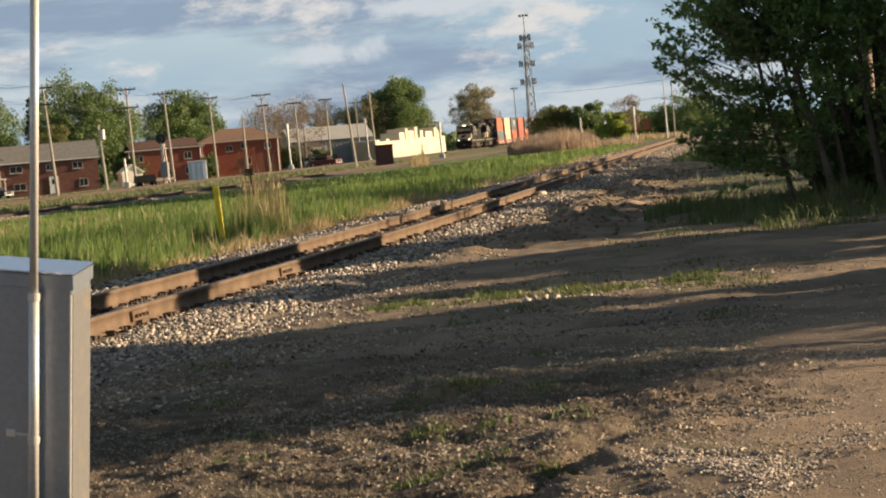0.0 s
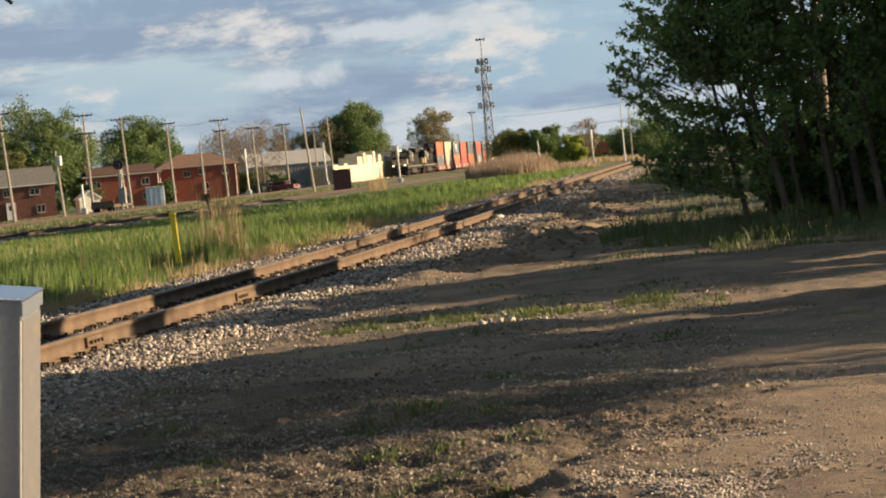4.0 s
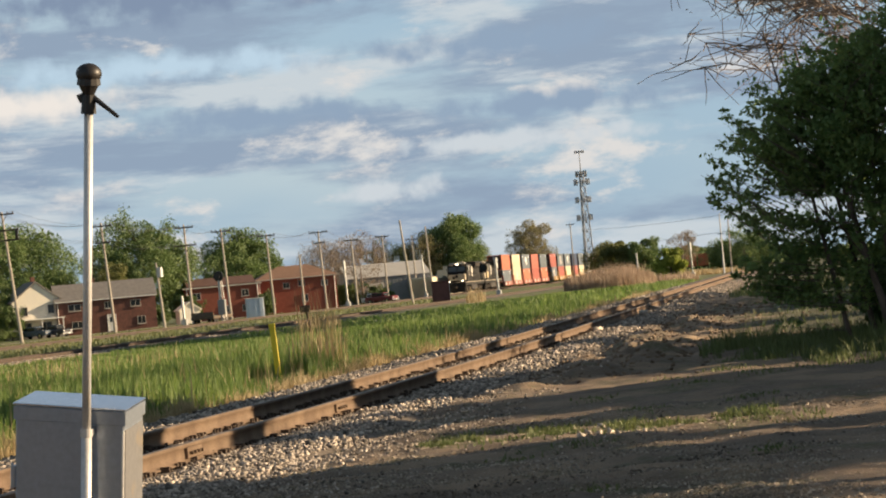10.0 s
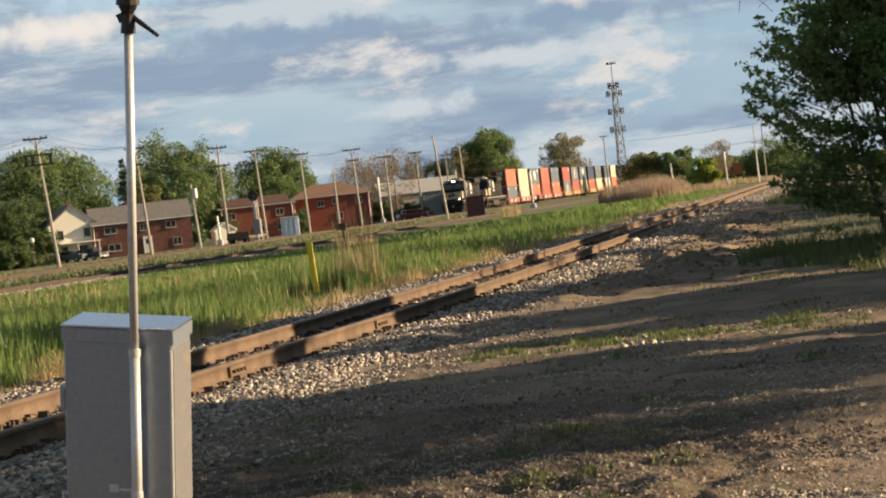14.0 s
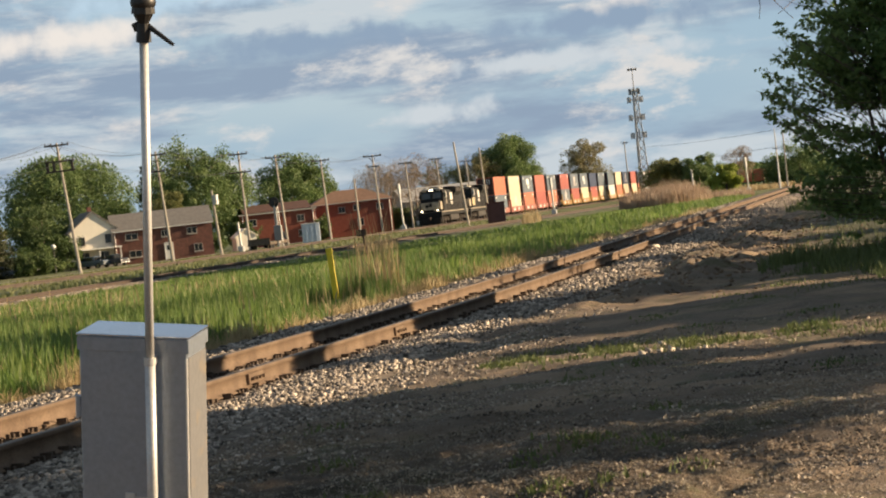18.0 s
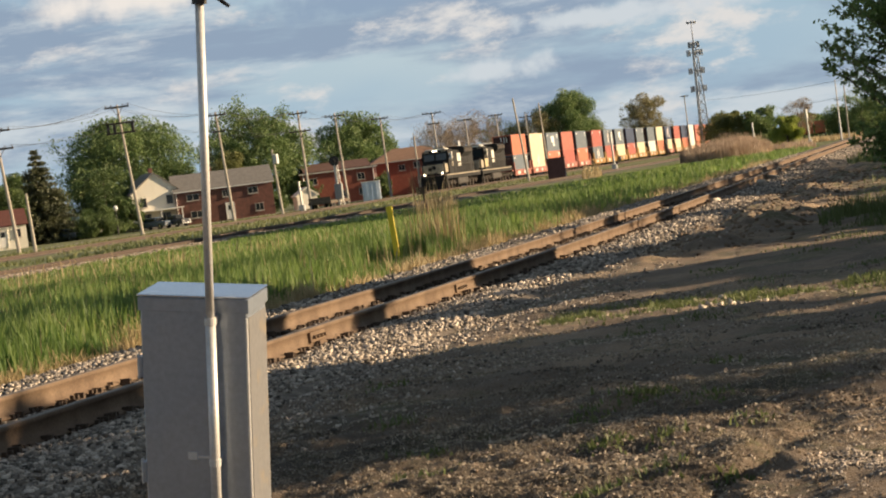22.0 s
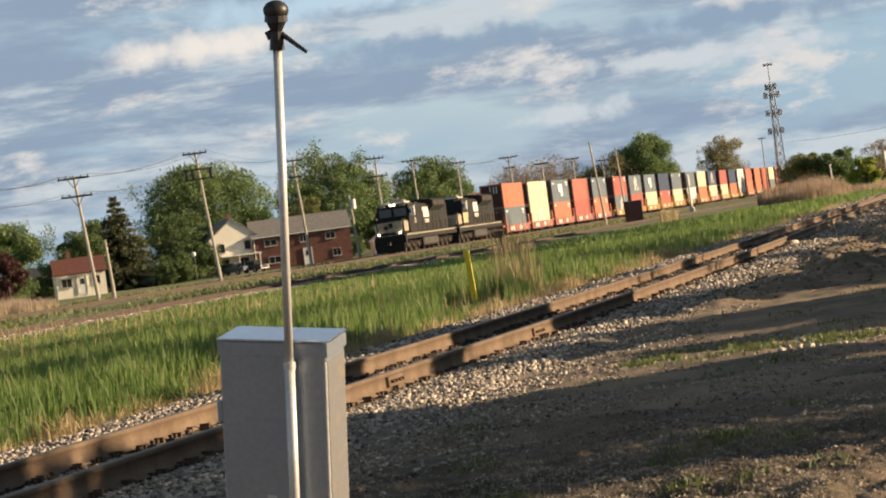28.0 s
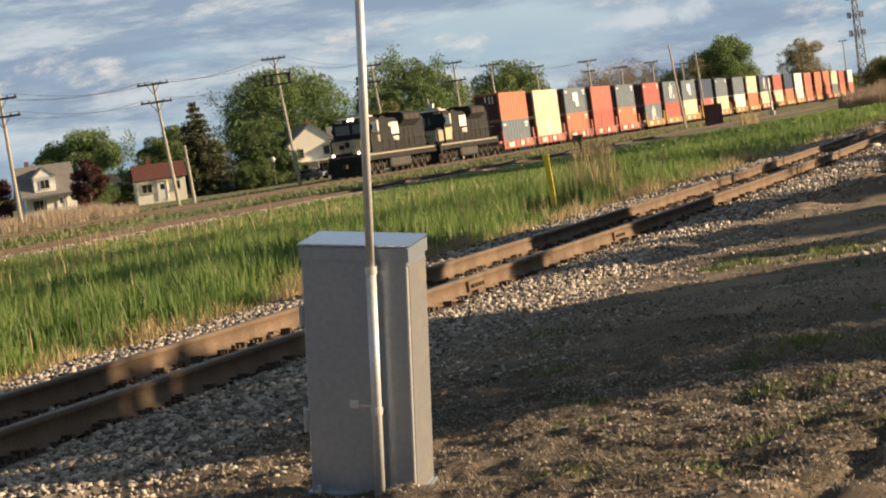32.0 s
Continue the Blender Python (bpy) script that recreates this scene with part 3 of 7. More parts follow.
def build_cabinet():
    m = pose(-4.626, 12.734, -0.04, 6.95, 7.9, 0.55)
    cab = thing("equipment_cabinet", m, "grey aluminium equipment cabinet standing on gravel", "cabinet")
    w, d, h = 0.615, 0.34, 1.425
    bm = bmesh.new()
    box(bm, (0, 0, h / 2), (w, d, h), None, 0.008)
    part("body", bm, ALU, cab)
    part("side_panel", boxes(((w / 2 + 0.002, 0, h / 2 - 0.04), (0.006, d - 0.03, h - 0.14))), ALU_SIDE, cab, "weathered side panel, toned for the light on it")
    bm = bmesh.new()
    box(bm, (0, 0, h + 0.004), (w + 0.026, d + 0.026, 0.012), None, 0.003)
    part("lid", bm, ALU_TOP, cab, "flat lid with the sky's sheen tinted in")
    bm = bmesh.new()
    box(bm, (0, -d / 2 - 0.005, h - 0.045), (w + 0.018, 0.008, 0.075), None, 0.002)
    box(bm, (w / 2 + 0.008, 0, h - 0.045), (0.006, d + 0.018, 0.075), None, 0.002)
    part("lid_skirt", bm, ALU, cab)
    # Seam borrows the paler pipe metal, which paints in its corner highlight.
    part("seam", boxes(((w / 2 - 0.004, -d / 2 - 0.004, h / 2 - 0.05), (0.016, 0.016, h - 0.12)), bevel=0.005), PIPE, cab, "folded corner seam in highlight-pale metal")
    for z in (1.02, 0.42):
        hinge = part("hinge", boxes(((-w / 2 - 0.014, -d / 2 + 0.03, z), (0.026, 0.05, 0.12)), bevel=0.004), ALU, cab)
        part("hinge_pin", rods(((-w / 2 - 0.03, -d / 2 + 0.03, z - 0.07), (-w / 2 - 0.03, -d / 2 + 0.03, z + 0.07), 0.009), seg=8), PIPE, hinge)
    part("front_bracket", boxes(((0.118, -d / 2 - 0.033, 0.52), (0.05, 0.066, 0.03)), bevel=0.003), ALU, cab)
    latch = part("latch", boxes(((-0.03, -d / 2 - 0.007, 0.53), (0.055, 0.010, 0.045)), bevel=0.002), PIPE, cab, "small bright latch plate")
    part("latch_bar", boxes(((0.045, -d / 2 - 0.006, 0.525), (0.09, 0.006, 0.014))), PIPE, latch)
    part("upper_bracket", boxes(((0.115, -d / 2 - 0.03, 1.31), (0.06, 0.06, 0.045)), bevel=0.003), ALU, cab)
    for x in (-w / 2 + 0.06, w / 2 - 0.05):
        part("foot_bolt", rods(((x, -d / 2 - 0.04, -0.02), (x, -d / 2 - 0.04, 0.06), 0.013), seg=8), PIPE, cab)
    part("base_flange", boxes(((0, 0, 0.006), (w + 0.03, d + 0.07, 0.02)), bevel=0.003), ALU, cab)
    # the post is clamped to the front
    m2 = m @ pose(0.123, -d / 2 - 0.080, 0)
    post = thing("signal_post", m2, "slim galvanised pipe post with a black lamp head", "post")
    part("pipe", rods(((0, 0, 1.31), (0, 0, 3.09), 0.0235), seg=24), PIPE, post, smooth=True)
    part("sleeve", rods(((0, 0, -0.02), (0, 0, 1.33), 0.0285), seg=24), PIPE, post, "wider lower pipe", smooth=True)
    for z in (0.52, 1.31):
        part("clamp", rods(((0, 0, z - 0.02), (0, 0, z + 0.02), 0.0335), seg=16), PIPE, post)
    part("collar", rods(((0, 0, 3.03), (0, 0, 3.13), 0.042, 0.034), seg=12), BLACK, post)
    bm = rods(((0, 0, 3.13), (0, 0, 3.18), 0.03, 0.055), ((0, 0, 3.18), (0, 0, 3.23), 0.064, 0.06), seg=12)
    part("lamp_base", bm, BLACK, post)
    bm = bmesh.new()
    bmesh.ops.create_uvsphere(bm, u_segments=14, v_segments=8, radius=0.066)
    bmesh.ops.transform(bm, matrix=Matrix.Translation((0, 0, 3.24)) @ Matrix.Diagonal((1.05, 1.05, 0.85, 1)), verts=bm.verts)
    part("lamp_head", bm, BLACK, post, "round black lamp head", smooth=True)
    part("lever", rods(((0.02, 0, 3.12), (0.17, -0.02, 3.02), 0.016, 0.010), seg=8), BLACK, post, "short black arm")
    part("knob", rods(((-0.05, 0, 3.13), (-0.03, 0, 3.09), 0.02), seg=8), BLACK, post)


build_cabinet()

# ---- the freight train ----
LOCO_BLACK = material("black locomotive paint", (0.007, 0.0065, 0.006), 0.85, var=0.3, scale=1.5, fine=12, bump=0.04, spots=(2.5, 0.58, 0.75, (0.03, 0.025, 0.019)))
LOCO_CREAM = material("weathered cream locomotive paint", (0.36, 0.31, 0.23), 0.6, var=0.2, scale=2, fine=14, bump=0.03, spots=(2.0, 0.55, 0.7, (0.2, 0.16, 0.11)))
LOCO_WHITE = material("white locomotive paint", (0.68, 0.64, 0.56), 0.5, var=0.12, scale=2, fine=14, bump=0.03)
LOCO_YELLOW = material("yellowed cream paint", (0.48, 0.38, 0.22), 0.6, var=0.15, scale=2, fine=14)
LOCO_GLASS = material("dark cab glass", (0.02, 0.03, 0.035), 0.08, var=0.1, bump=0.0, coat=0.5)
TANK = material("dusty dark grey steel", (0.06, 0.053, 0.047), 0.75, 0.1, var=0.3, scale=2, fine=15)
TRUCK = material("grimy truck steel", (0.05, 0.039, 0.031), 0.85, 0.1, var=0.4, scale=3, fine=20)
YELLOW_W = material("yellow well car paint", (0.38, 0.22, 0.07), 0.7, var=0.25, scale=1.2, fine=9, spots=(1.4, 0.55, 0.7, (0.22, 0.13, 0.06)))
RED_W = material("faded red well car paint", (0.33, 0.11, 0.08), 0.7, var=0.3, scale=1.2, fine=9, spots=(1.1, 0.56, 0.7, (0.42, 0.27, 0.22)))
LAMP = glow("headlight", (1.0, 0.82, 0.55), 3.5)
CONT = {
    "orange": material("orange container steel", (0.43, 0.135, 0.072), 0.6, var=0.14, scale=0.8, fine=9, spots=(1.5, 0.60, 0.75, (0.40, 0.15, 0.08))),
    "red": material("red container steel", (0.31, 0.08, 0.06), 0.6, var=0.16, scale=0.8, fine=9, spots=(1.5, 0.60, 0.75, (0.30, 0.08, 0.06))),
    "rust": material("rust red container steel", (0.36, 0.11, 0.075), 0.6, var=0.16, scale=0.8, fine=9),
    "grey": material("slate grey container steel", (0.10, 0.125, 0.15), 0.6, var=0.16, scale=0.8, fine=9, spots=(1.2, 0.6, 0.75, (0.2, 0.2, 0.2))),
    "navy": material("navy blue container steel", (0.025, 0.04, 0.085), 0.6, var=0.16, scale=0.8, fine=9),
    "cream": material("cream white container steel", (0.52, 0.45, 0.32), 0.6, var=0.1, scale=0.8, fine=9, spots=(1.1, 0.62, 0.75, (0.45, 0.36, 0.24))),
    "white": material("white container steel", (0.55, 0.54, 0.51), 0.6, var=0.1, scale=0.8, fine=9, spots=(1.1, 0.62, 0.75, (0.42, 0.36, 0.3))),
}
# Every container's doors take this dark maroon; their end shade is painted in.
SHADED_END = material("maroon door paint darkened for shade", (0.07, 0.028, 0.024), 0.7, var=0.3, scale=1.5, fine=10)
MARK = material("white stencilled marking", (0.72, 0.72, 0.70), 0.6, var=0.1)
SCRAWL = material("pale spray paint", (0.60, 0.55, 0.52), 0.6, var=0.25, scale=2)


TURNING = []


def truck_parts(parent, y, axles, wheel_r=0.5):
    """A bogie with its wheel sets, lying along y."""
    span = axles * 1.75
    tk = part("truck", boxes(((1.02, y, 0.72), (0.14, span + 0.4, 0.2)), ((-1.02, y, 0.72), (0.14, span + 0.4, 0.2)), ((0, y, 0.72), (2.0, 0.5, 0.3)), bevel=0.04), TRUCK, parent)
    for i in range(axles):
        yy = y + (i - (axles - 1) / 2) * 1.8
        bm = rods(((-0.82, 0, 0), (-0.68, 0, 0), wheel_r), ((0.68, 0, 0), (0.82, 0, 0), wheel_r), ((-0.8, 0, 0), (0.8, 0, 0), 0.09), ((0.81, 0, 0), (0.85, 0, 0), wheel_r * 0.35), seg=18)
        ws = part("wheel_set", bm, TRUCK, tk)
        ws.location = (0, yy, wheel_r)
        if axles == 3:
            TURNING.append((ws, yy, wheel_r))
        for sx in (-1, 1):
            part("axle_box", boxes(((sx * 1.12, yy, 0.55), (0.12, 0.42, 0.42)), bevel=0.03), TRUCK, tk)
        for dy in (-0.55, 0.55):
            part("spring", rods(((1.1, yy + dy, 0.5), (1.1, yy + dy, 0.95), 0.11), seg=8), TRUCK, tk)


def locomotive(m, second):
    """Nose towards -y, rail level at z 0; 20.7 m long."""
    lo = thing("diesel_locomotive", m, "black six-axle diesel locomotive with white nose stripes" if not second else "black diesel locomotive coupled behind the leader", "locomotive", "train")
    part("frame", boxes(((0, 10.35, 1.35), (2.9, 19.6, 0.45)), bevel=0.05), LOCO_BLACK, lo)
    for sx in (-1, 1):
        part("side_stripe", boxes(((sx * 1.462, 10.2, 1.56), (0.02, 18.6, 0.10))), LOCO_CREAM, lo, "cream white sill stripe")
    part("walkway", boxes(((0, 10.4, 1.66), (3.0, 19.2, 0.07))), TANK, lo)
    # broad nose with a pale band
    bm = bmesh.new()
    box(bm, (0, 1.7, 2.33), (2.6, 1.7, 1.35), None, 0.16)
    nose = part("nose", bm, LOCO_BLACK, lo)
    part("nose_stripe", boxes(((0, 0.84, 2.36), (2.3, 0.03, 0.92)), bevel=0.01), LOCO_CREAM, nose, "dull cream band across the nose")
    for sx in (-1, 1):
        part("nose_stripe", boxes(((sx * 1.31, 1.75, 2.36), (0.03, 1.45, 0.92)), bevel=0.01), LOCO_CREAM, nose)
    part("nose_emblem", boxes(((0.1, 0.82, 2.5), (0.35, 0.02, 0.42))), LOCO_BLACK, nose)
    part("nose_emblem", boxes(((-0.35, 0.82, 2.35), (0.4, 0.02, 0.3))), LOCO_BLACK, nose)
    part("nose_door", boxes(((0.7, 0.818, 2.3), (0.55, 0.02, 1.1)), bevel=0.01), LOCO_CREAM, nose)
    # cab: sloping upper front, dark screens, pale roof
    bm = bmesh.new()
    prof = ((2.5, 1.66), (4.9, 1.66), (4.9, 4.25), (4.6, 4.42), (2.85, 4.42), (2.55, 4.15), (2.5, 3.0))
    rows = [[bm.verts.new((sx * (1.47 if z < 4.3 else 1.25), y, z)) for y, z in prof] for sx in (-1, 1)]
    bm.faces.new(rows[0])
    bm.faces.new(rows[1][::-1])
    for i in range(len(prof)):
        j = (i + 1) % len(prof)
        bm.faces.new((rows[0][i], rows[1][i], rows[1][j], rows[0][j]))
    bmesh.ops.recalc_face_normals(bm, faces=bm.faces)
    cab = part("cab", bm, LOCO_BLACK, lo)
    part("cab_roof", boxes(((0, 3.8, 4.47), (2.35, 1.9, 0.16)), bevel=0.06), LOCO_WHITE, cab, "pale dusty cab roof")
    part("air_conditioner", boxes(((0.2, 4.2, 4.62), (1.2, 0.9, 0.24)), bevel=0.05), LOCO_CREAM, cab)
    for sx in (-0.68, 0.68):
        part("windscreen", boxes(((sx, 2.49, 3.62), (1.15, 0.03, 0.72)), bevel=0.01), LOCO_GLASS, cab)
    for sx in (-1, 1):
        part("side_window", boxes(((sx * 1.485, 3.55, 3.62), (0.03, 1.3, 0.62)), bevel=0.01), LOCO_GLASS, cab)
        part("window_frame", boxes(((sx * 1.479, 3.55, 3.62), (0.03, 1.46, 0.78)), bevel=0.01), TANK, cab)
        if second:
            part("cab_patch", boxes(((sx * 1.485, 3.5, 2.45), (0.025, 1.9, 1.0))), LOCO_YELLOW, cab, "yellowed cream cab side panel")
        part("number_board", boxes(((sx * 0.95, 2.6, 4.28), (0.5, 0.08, 0.2))), LOCO_CREAM, cab)
        part("mirror", boxes(((sx * 1.58, 2.75, 3.6), (0.12, 0.05, 0.35)), bevel=0.01), LOCO_BLACK, cab)
    part("cab_panel", boxes(((1.487, 4.62, 3.68), (0.03, 0.34, 0.85))), LOCO_WHITE, cab, "white side panel")
    part("cab_panel", boxes(((1.487, 4.55, 2.75), (0.03, 0.5, 0.5))), LOCO_CREAM, cab)
    if not second:
        for sx in (-0.15, 0.15):
            part("headlight", rods(((sx, 2.66, 4.33), (sx, 2.56, 4.33), 0.10), seg=12), LAMP, cab, "lit headlight above the windscreen")
        for sx in (-1.0, 1.0):
            part("ditch_light", rods(((sx, 0.62, 1.80), (sx, 0.52, 1.80), 0.10), seg=12), LAMP, lo, "lit ditch light")
    # hood
    bm = bmesh.new()
    box(bm, (0, 12.0, 2.93), (1.9, 14.2, 2.55), None, 0.12)
    hood = part("hood", bm, LOCO_BLACK, lo)
    part("hood_roof", boxes(((0, 12.0, 4.22), (1.5, 13.6, 0.06)), bevel=0.02), TANK, hood, "dusty grey hood roof")
    part("inverter_cabin", boxes(((0.2, 6.4, 2.98), (2.4, 2.8, 2.6)), bevel=0.08), LOCO_BLACK, hood)
    for y in (8.4, 9.7, 11.0, 12.3, 13.6, 14.9, 16.2):
        for sx in (-1, 1):
            d = part("hood_door", boxes(((sx * 0.962, y, 2.6), (0.03, 1.15, 1.5)), bevel=0.01), LOCO_BLACK, hood)
            part("door_latch", boxes(((sx * 0.985, y + 0.45, 2.6), (0.03, 0.05, 0.16))), TANK, d)
    # flared radiator housing: wide above, narrow below
    bm = bmesh.new()
    prof = ((0.93, 3.45), (1.52, 3.95), (1.52, 4.45), (1.2, 4.62), (-1.2, 4.62), (-1.52, 4.45), (-1.52, 3.95), (-0.93, 3.45))
    rows = [[bm.verts.new((x, y, z)) for x, z in prof] for y in (11.6, 16.4)]
    bm.faces.new(rows[0])
    bm.faces.new(rows[1][::-1])
    for i in range(len(prof)):
        j = (i + 1) % len(prof)
        bm.faces.new((rows[0][i], rows[1][i], rows[1][j], rows[0][j]))
    bmesh.ops.recalc_face_normals(bm, faces=bm.faces)
    rad = part("radiator", bm, LOCO_BLACK, hood, "flared radiator housing")
    for sx in (-1, 1):
        for y in (12.6, 14.0, 15.4):
            part("radiator_grille", boxes(((sx * 1.525, y, 4.2), (0.02, 1.2, 0.42))), TRUCK, rad)
    for y in (12.9, 15.1):
        part("roof_fan", rods(((0, y, 4.6), (0, y, 4.7), 0.68), seg=16), TRUCK, rad)
    part("exhaust_box", boxes(((0, 9.6, 4.32), (0.8, 1.2, 0.3)), bevel=0.05), LOCO_BLACK, hood)
    # white emblem as plain shapes
    if not second:
        part("hood_emblem", boxes(((0.972, 8.9, 3.7), (0.03, 1.4, 0.26)), ((0.985, 10.6, 3.42), (0.05, 2.0, 0.95)), ((0.99, 10.7, 2.6), (0.05, 1.5, 0.34))), LOCO_WHITE, hood, "white emblem of plain bars")
    else:
        part("hood_emblem", boxes(((0.985, 10.2, 3.42), (0.05, 2.4, 0.95)), ((0.99, 10.6, 2.6), (0.05, 1.6, 0.36))), LOCO_WHITE, hood, "white emblem of plain bars")
    # below
    bm = bmesh.new()
    box(bm, (0, 10.3, 0.78), (2.7, 5.4, 0.85), None, 0.15)
    part("fuel_tank", bm, TANK, lo)
    for y in (4.3, 16.4):
        truck_parts(lo, y, 3)
    part("plow", boxes(((0, 0.45, 0.5), (2.7, 0.25, 0.75)), bevel=0.05), LOCO_BLACK, lo)
    part("pilot_sheet", boxes(((0, 0.62, 1.2), (2.8, 0.1, 0.75)), bevel=0.03), LOCO_BLACK, lo)
    for y in (0.0, 20.5):
        part("coupler", boxes(((0, y + 0.1, 0.88), (0.3, 0.7, 0.3)), bevel=0.04), TRUCK, lo)
    for sx in (-1, 1):
        bm = bmesh.new()
        for y in list(np.arange(5.5, 19.5, 1.75)):
            rod(bm, (sx * 1.42, y, 1.63), (sx * 1.42, y, 2.6), 0.02, seg=5)
        rod(bm, (sx * 1.42, 5.5, 2.6), (sx * 1.42, 19.3, 2.6), 0.02, seg=5)
        part("handrail", bm, TRUCK, lo)
        part("steps", boxes(((sx * 1.25, 0.75, 0.55), (0.5, 0.5, 0.05)), ((sx * 1.25, 0.75, 0.95), (0.5, 0.5, 0.05)), ((sx * 1.45, 0.75, 0.9), (0.05, 0.6, 0.9))), LOCO_BLACK, lo)
    return lo


CORR = {}


def container_mesh(L=10.5, W=2.44, H=2.59):
    """Corrugated walls between a frame of posts and rails; from -y end at 0."""
    if L in CORR:
        return CORR[L]
    # corrugated body: a zigzag outline in plan, pulled up
    n = int(L / 0.28)
    pts = []
    for sx in (1, -1):
        col = []
        for i in range(n):
            y = 0.15 + (L - 0.3) * i / (n - 1)
            col.append((sx * (W / 2 - (0.036 if i % 4 in (1, 2) else 0.0)), y))
        pts.append(col if sx > 0 else col[::-1])
    ring = [(1.05, 0.10), *pts[0], (1.05, L - 0.1), (-1.05, L - 0.1), *pts[1], (-1.05, 0.1)]
    R = np.array(ring)
    m = len(R)
    V = np.concatenate([np.c_[R, np.full(m, 0.1)], np.c_[R, np.full(m, H - 0.05)]])
    i = np.arange(m)
    j = (i + 1) % m
    F = np.stack([i, j, j + m, i + m], 1)
    me_wall = raw("walls", V, F)
    bm = bmesh.new()
    for sx in (-1, 1):
        for y in (0.08, L - 0.08):
            box(bm, (sx * (W / 2 - 0.07), y, H / 2), (0.16, 0.16, H))
        for z in (0.08, H - 0.05):
            box(bm, (sx * (W / 2 - 0.04), L / 2, z), (0.10, L - 0.1, 0.14))
    for y in (0.06, L - 0.06):
        for z in (0.08, H - 0.05):
            box(bm, (0, y, z), (W - 0.2, 0.12, 0.14))
    fr = bpy.data.meshes.new("frame")
    bm.to_mesh(fr)
    bm.free()
    ro = bpy.data.meshes.new("roof")
    bm = boxes(((0, L / 2, H - 0.03), (W - 0.14, L - 0.14, 0.05)), ((0, L / 2, 0.1), (W - 0.14, L - 0.14, 0.05)))
    bm.to_mesh(ro)
    bm.free()
    dr = bpy.data.meshes.new("doors")
    bm = bmesh.new()
    for sx in (-0.58, 0.58):
        box(bm, (sx, 0.07, H / 2), (1.1, 0.06, H - 0.3), None, 0.01)
        for q in (-0.3, 0.25):
            rod(bm, (sx + q, 0.03, 0.15), (sx + q, 0.03, H - 0.15), 0.02, seg=6)
    bm.to_mesh(dr)
    bm.free()
    CORR[L] = (me_wall, fr, ro, dr)
    return CORR[L]


def container(colour, m, marks):
    c = thing("shipping_container", m, f"{colour} corrugated steel shipping container stacked on a well car" if colour != "rust" else "rust red corrugated steel shipping container stacked on a well car", "container", "containers on the train")
    for nm, me in zip(("wall", "frame", "roof", "door"), container_mesh()):
        part(nm, me.copy(), SHADED_END if nm == "door" else CONT[colour], c)
    for kind in marks:
        if kind == "logo":
            part("emblem", boxes(((1.228, 5.2, 1.65), (0.012, 2.4, 0.9)), ((1.228, 5.8, 0.9), (0.012, 1.2, 0.5))), MARK, c, "white emblem as plain shapes")
        if kind == "figure":
            bm = boxes(((1.228, 4.6, 1.2), (0.012, 1.1, 1.5)), ((1.228, 5.9, 1.55), (0.012, 0.9, 1.0)), ((1.228, 6.9, 0.7), (0.012, 0.9, 0.5)))
            rod(bm, (1.222, 5.2, 2.1), (1.234, 5.2, 2.1), 0.35, seg=10)
            part("spray_figure", bm, SCRAWL, c, "pale sprayed scrawl")
        if kind == "door":
            part("door_marking", boxes(((0.6, 0.015, 2.0), (0.12, 0.01, 0.7)), ((0.3, 0.015, 2.0), (0.12, 0.01, 0.7)), ((-0.1, 0.015, 2.1), (0.12, 0.01, 0.5))), MARK, c, "white upright bars on the doors")
        if kind == "code":
            for y, z, w, h in ((1.0, 2.2, 0.9, 0.18), (9.3, 2.25, 1.2, 0.2), (9.3, 1.95, 0.8, 0.14)):
                part("stencil", boxes(((1.228, y, z), (0.012, w, h))), MARK, c, "small stencilled bar")
    return c


def well_car(colour, m):
    """One well, 13.6 m from pivot to pivot, open in the middle so that the lower box sits low."""
    W = thing("well_car", m, ("yellow" if colour is YELLOW_W else "faded red") + " double-stack well car with low side sills", "rail car", "train")
    for sx in (-1, 1):
        bm = bmesh.new()
        box(bm, (sx * 1.36, 6.1, 0.72), (0.12, 11.9, 0.75), None, 0.02)
        sill = part("side_sill", bm, colour, W)
        for y in np.arange(1.0, 11.6, 1.75):
            part("sill_rib", boxes(((sx * 1.44, y, 0.72), (0.06, 0.12, 0.7))), colour, sill)
        for y in (0.2, 12.0):
            part("end_bulkhead", boxes(((sx * 1.30, y, 1.35), (0.24, 0.4, 1.5)), bevel=0.03), colour, W)
    part("well_floor", boxes(((0, 6.1, 0.36), (2.6, 11.9, 0.08))), TANK, W)
    for y in (-0.45, 12.65):
        part("end_platform", boxes(((0, y, 1.05), (2.5, 1.1, 0.25)), bevel=0.04), colour, W)
    for y, w in ((2.6, 2.0), (6.8, 1.4)):
        part("spray_mark", boxes(((1.475, y, 0.72), (0.01, w, 0.4))), SCRAWL, W, "pale sprayed scrawl")
    truck_parts(W, -0.7, 2, 0.42)
    return W


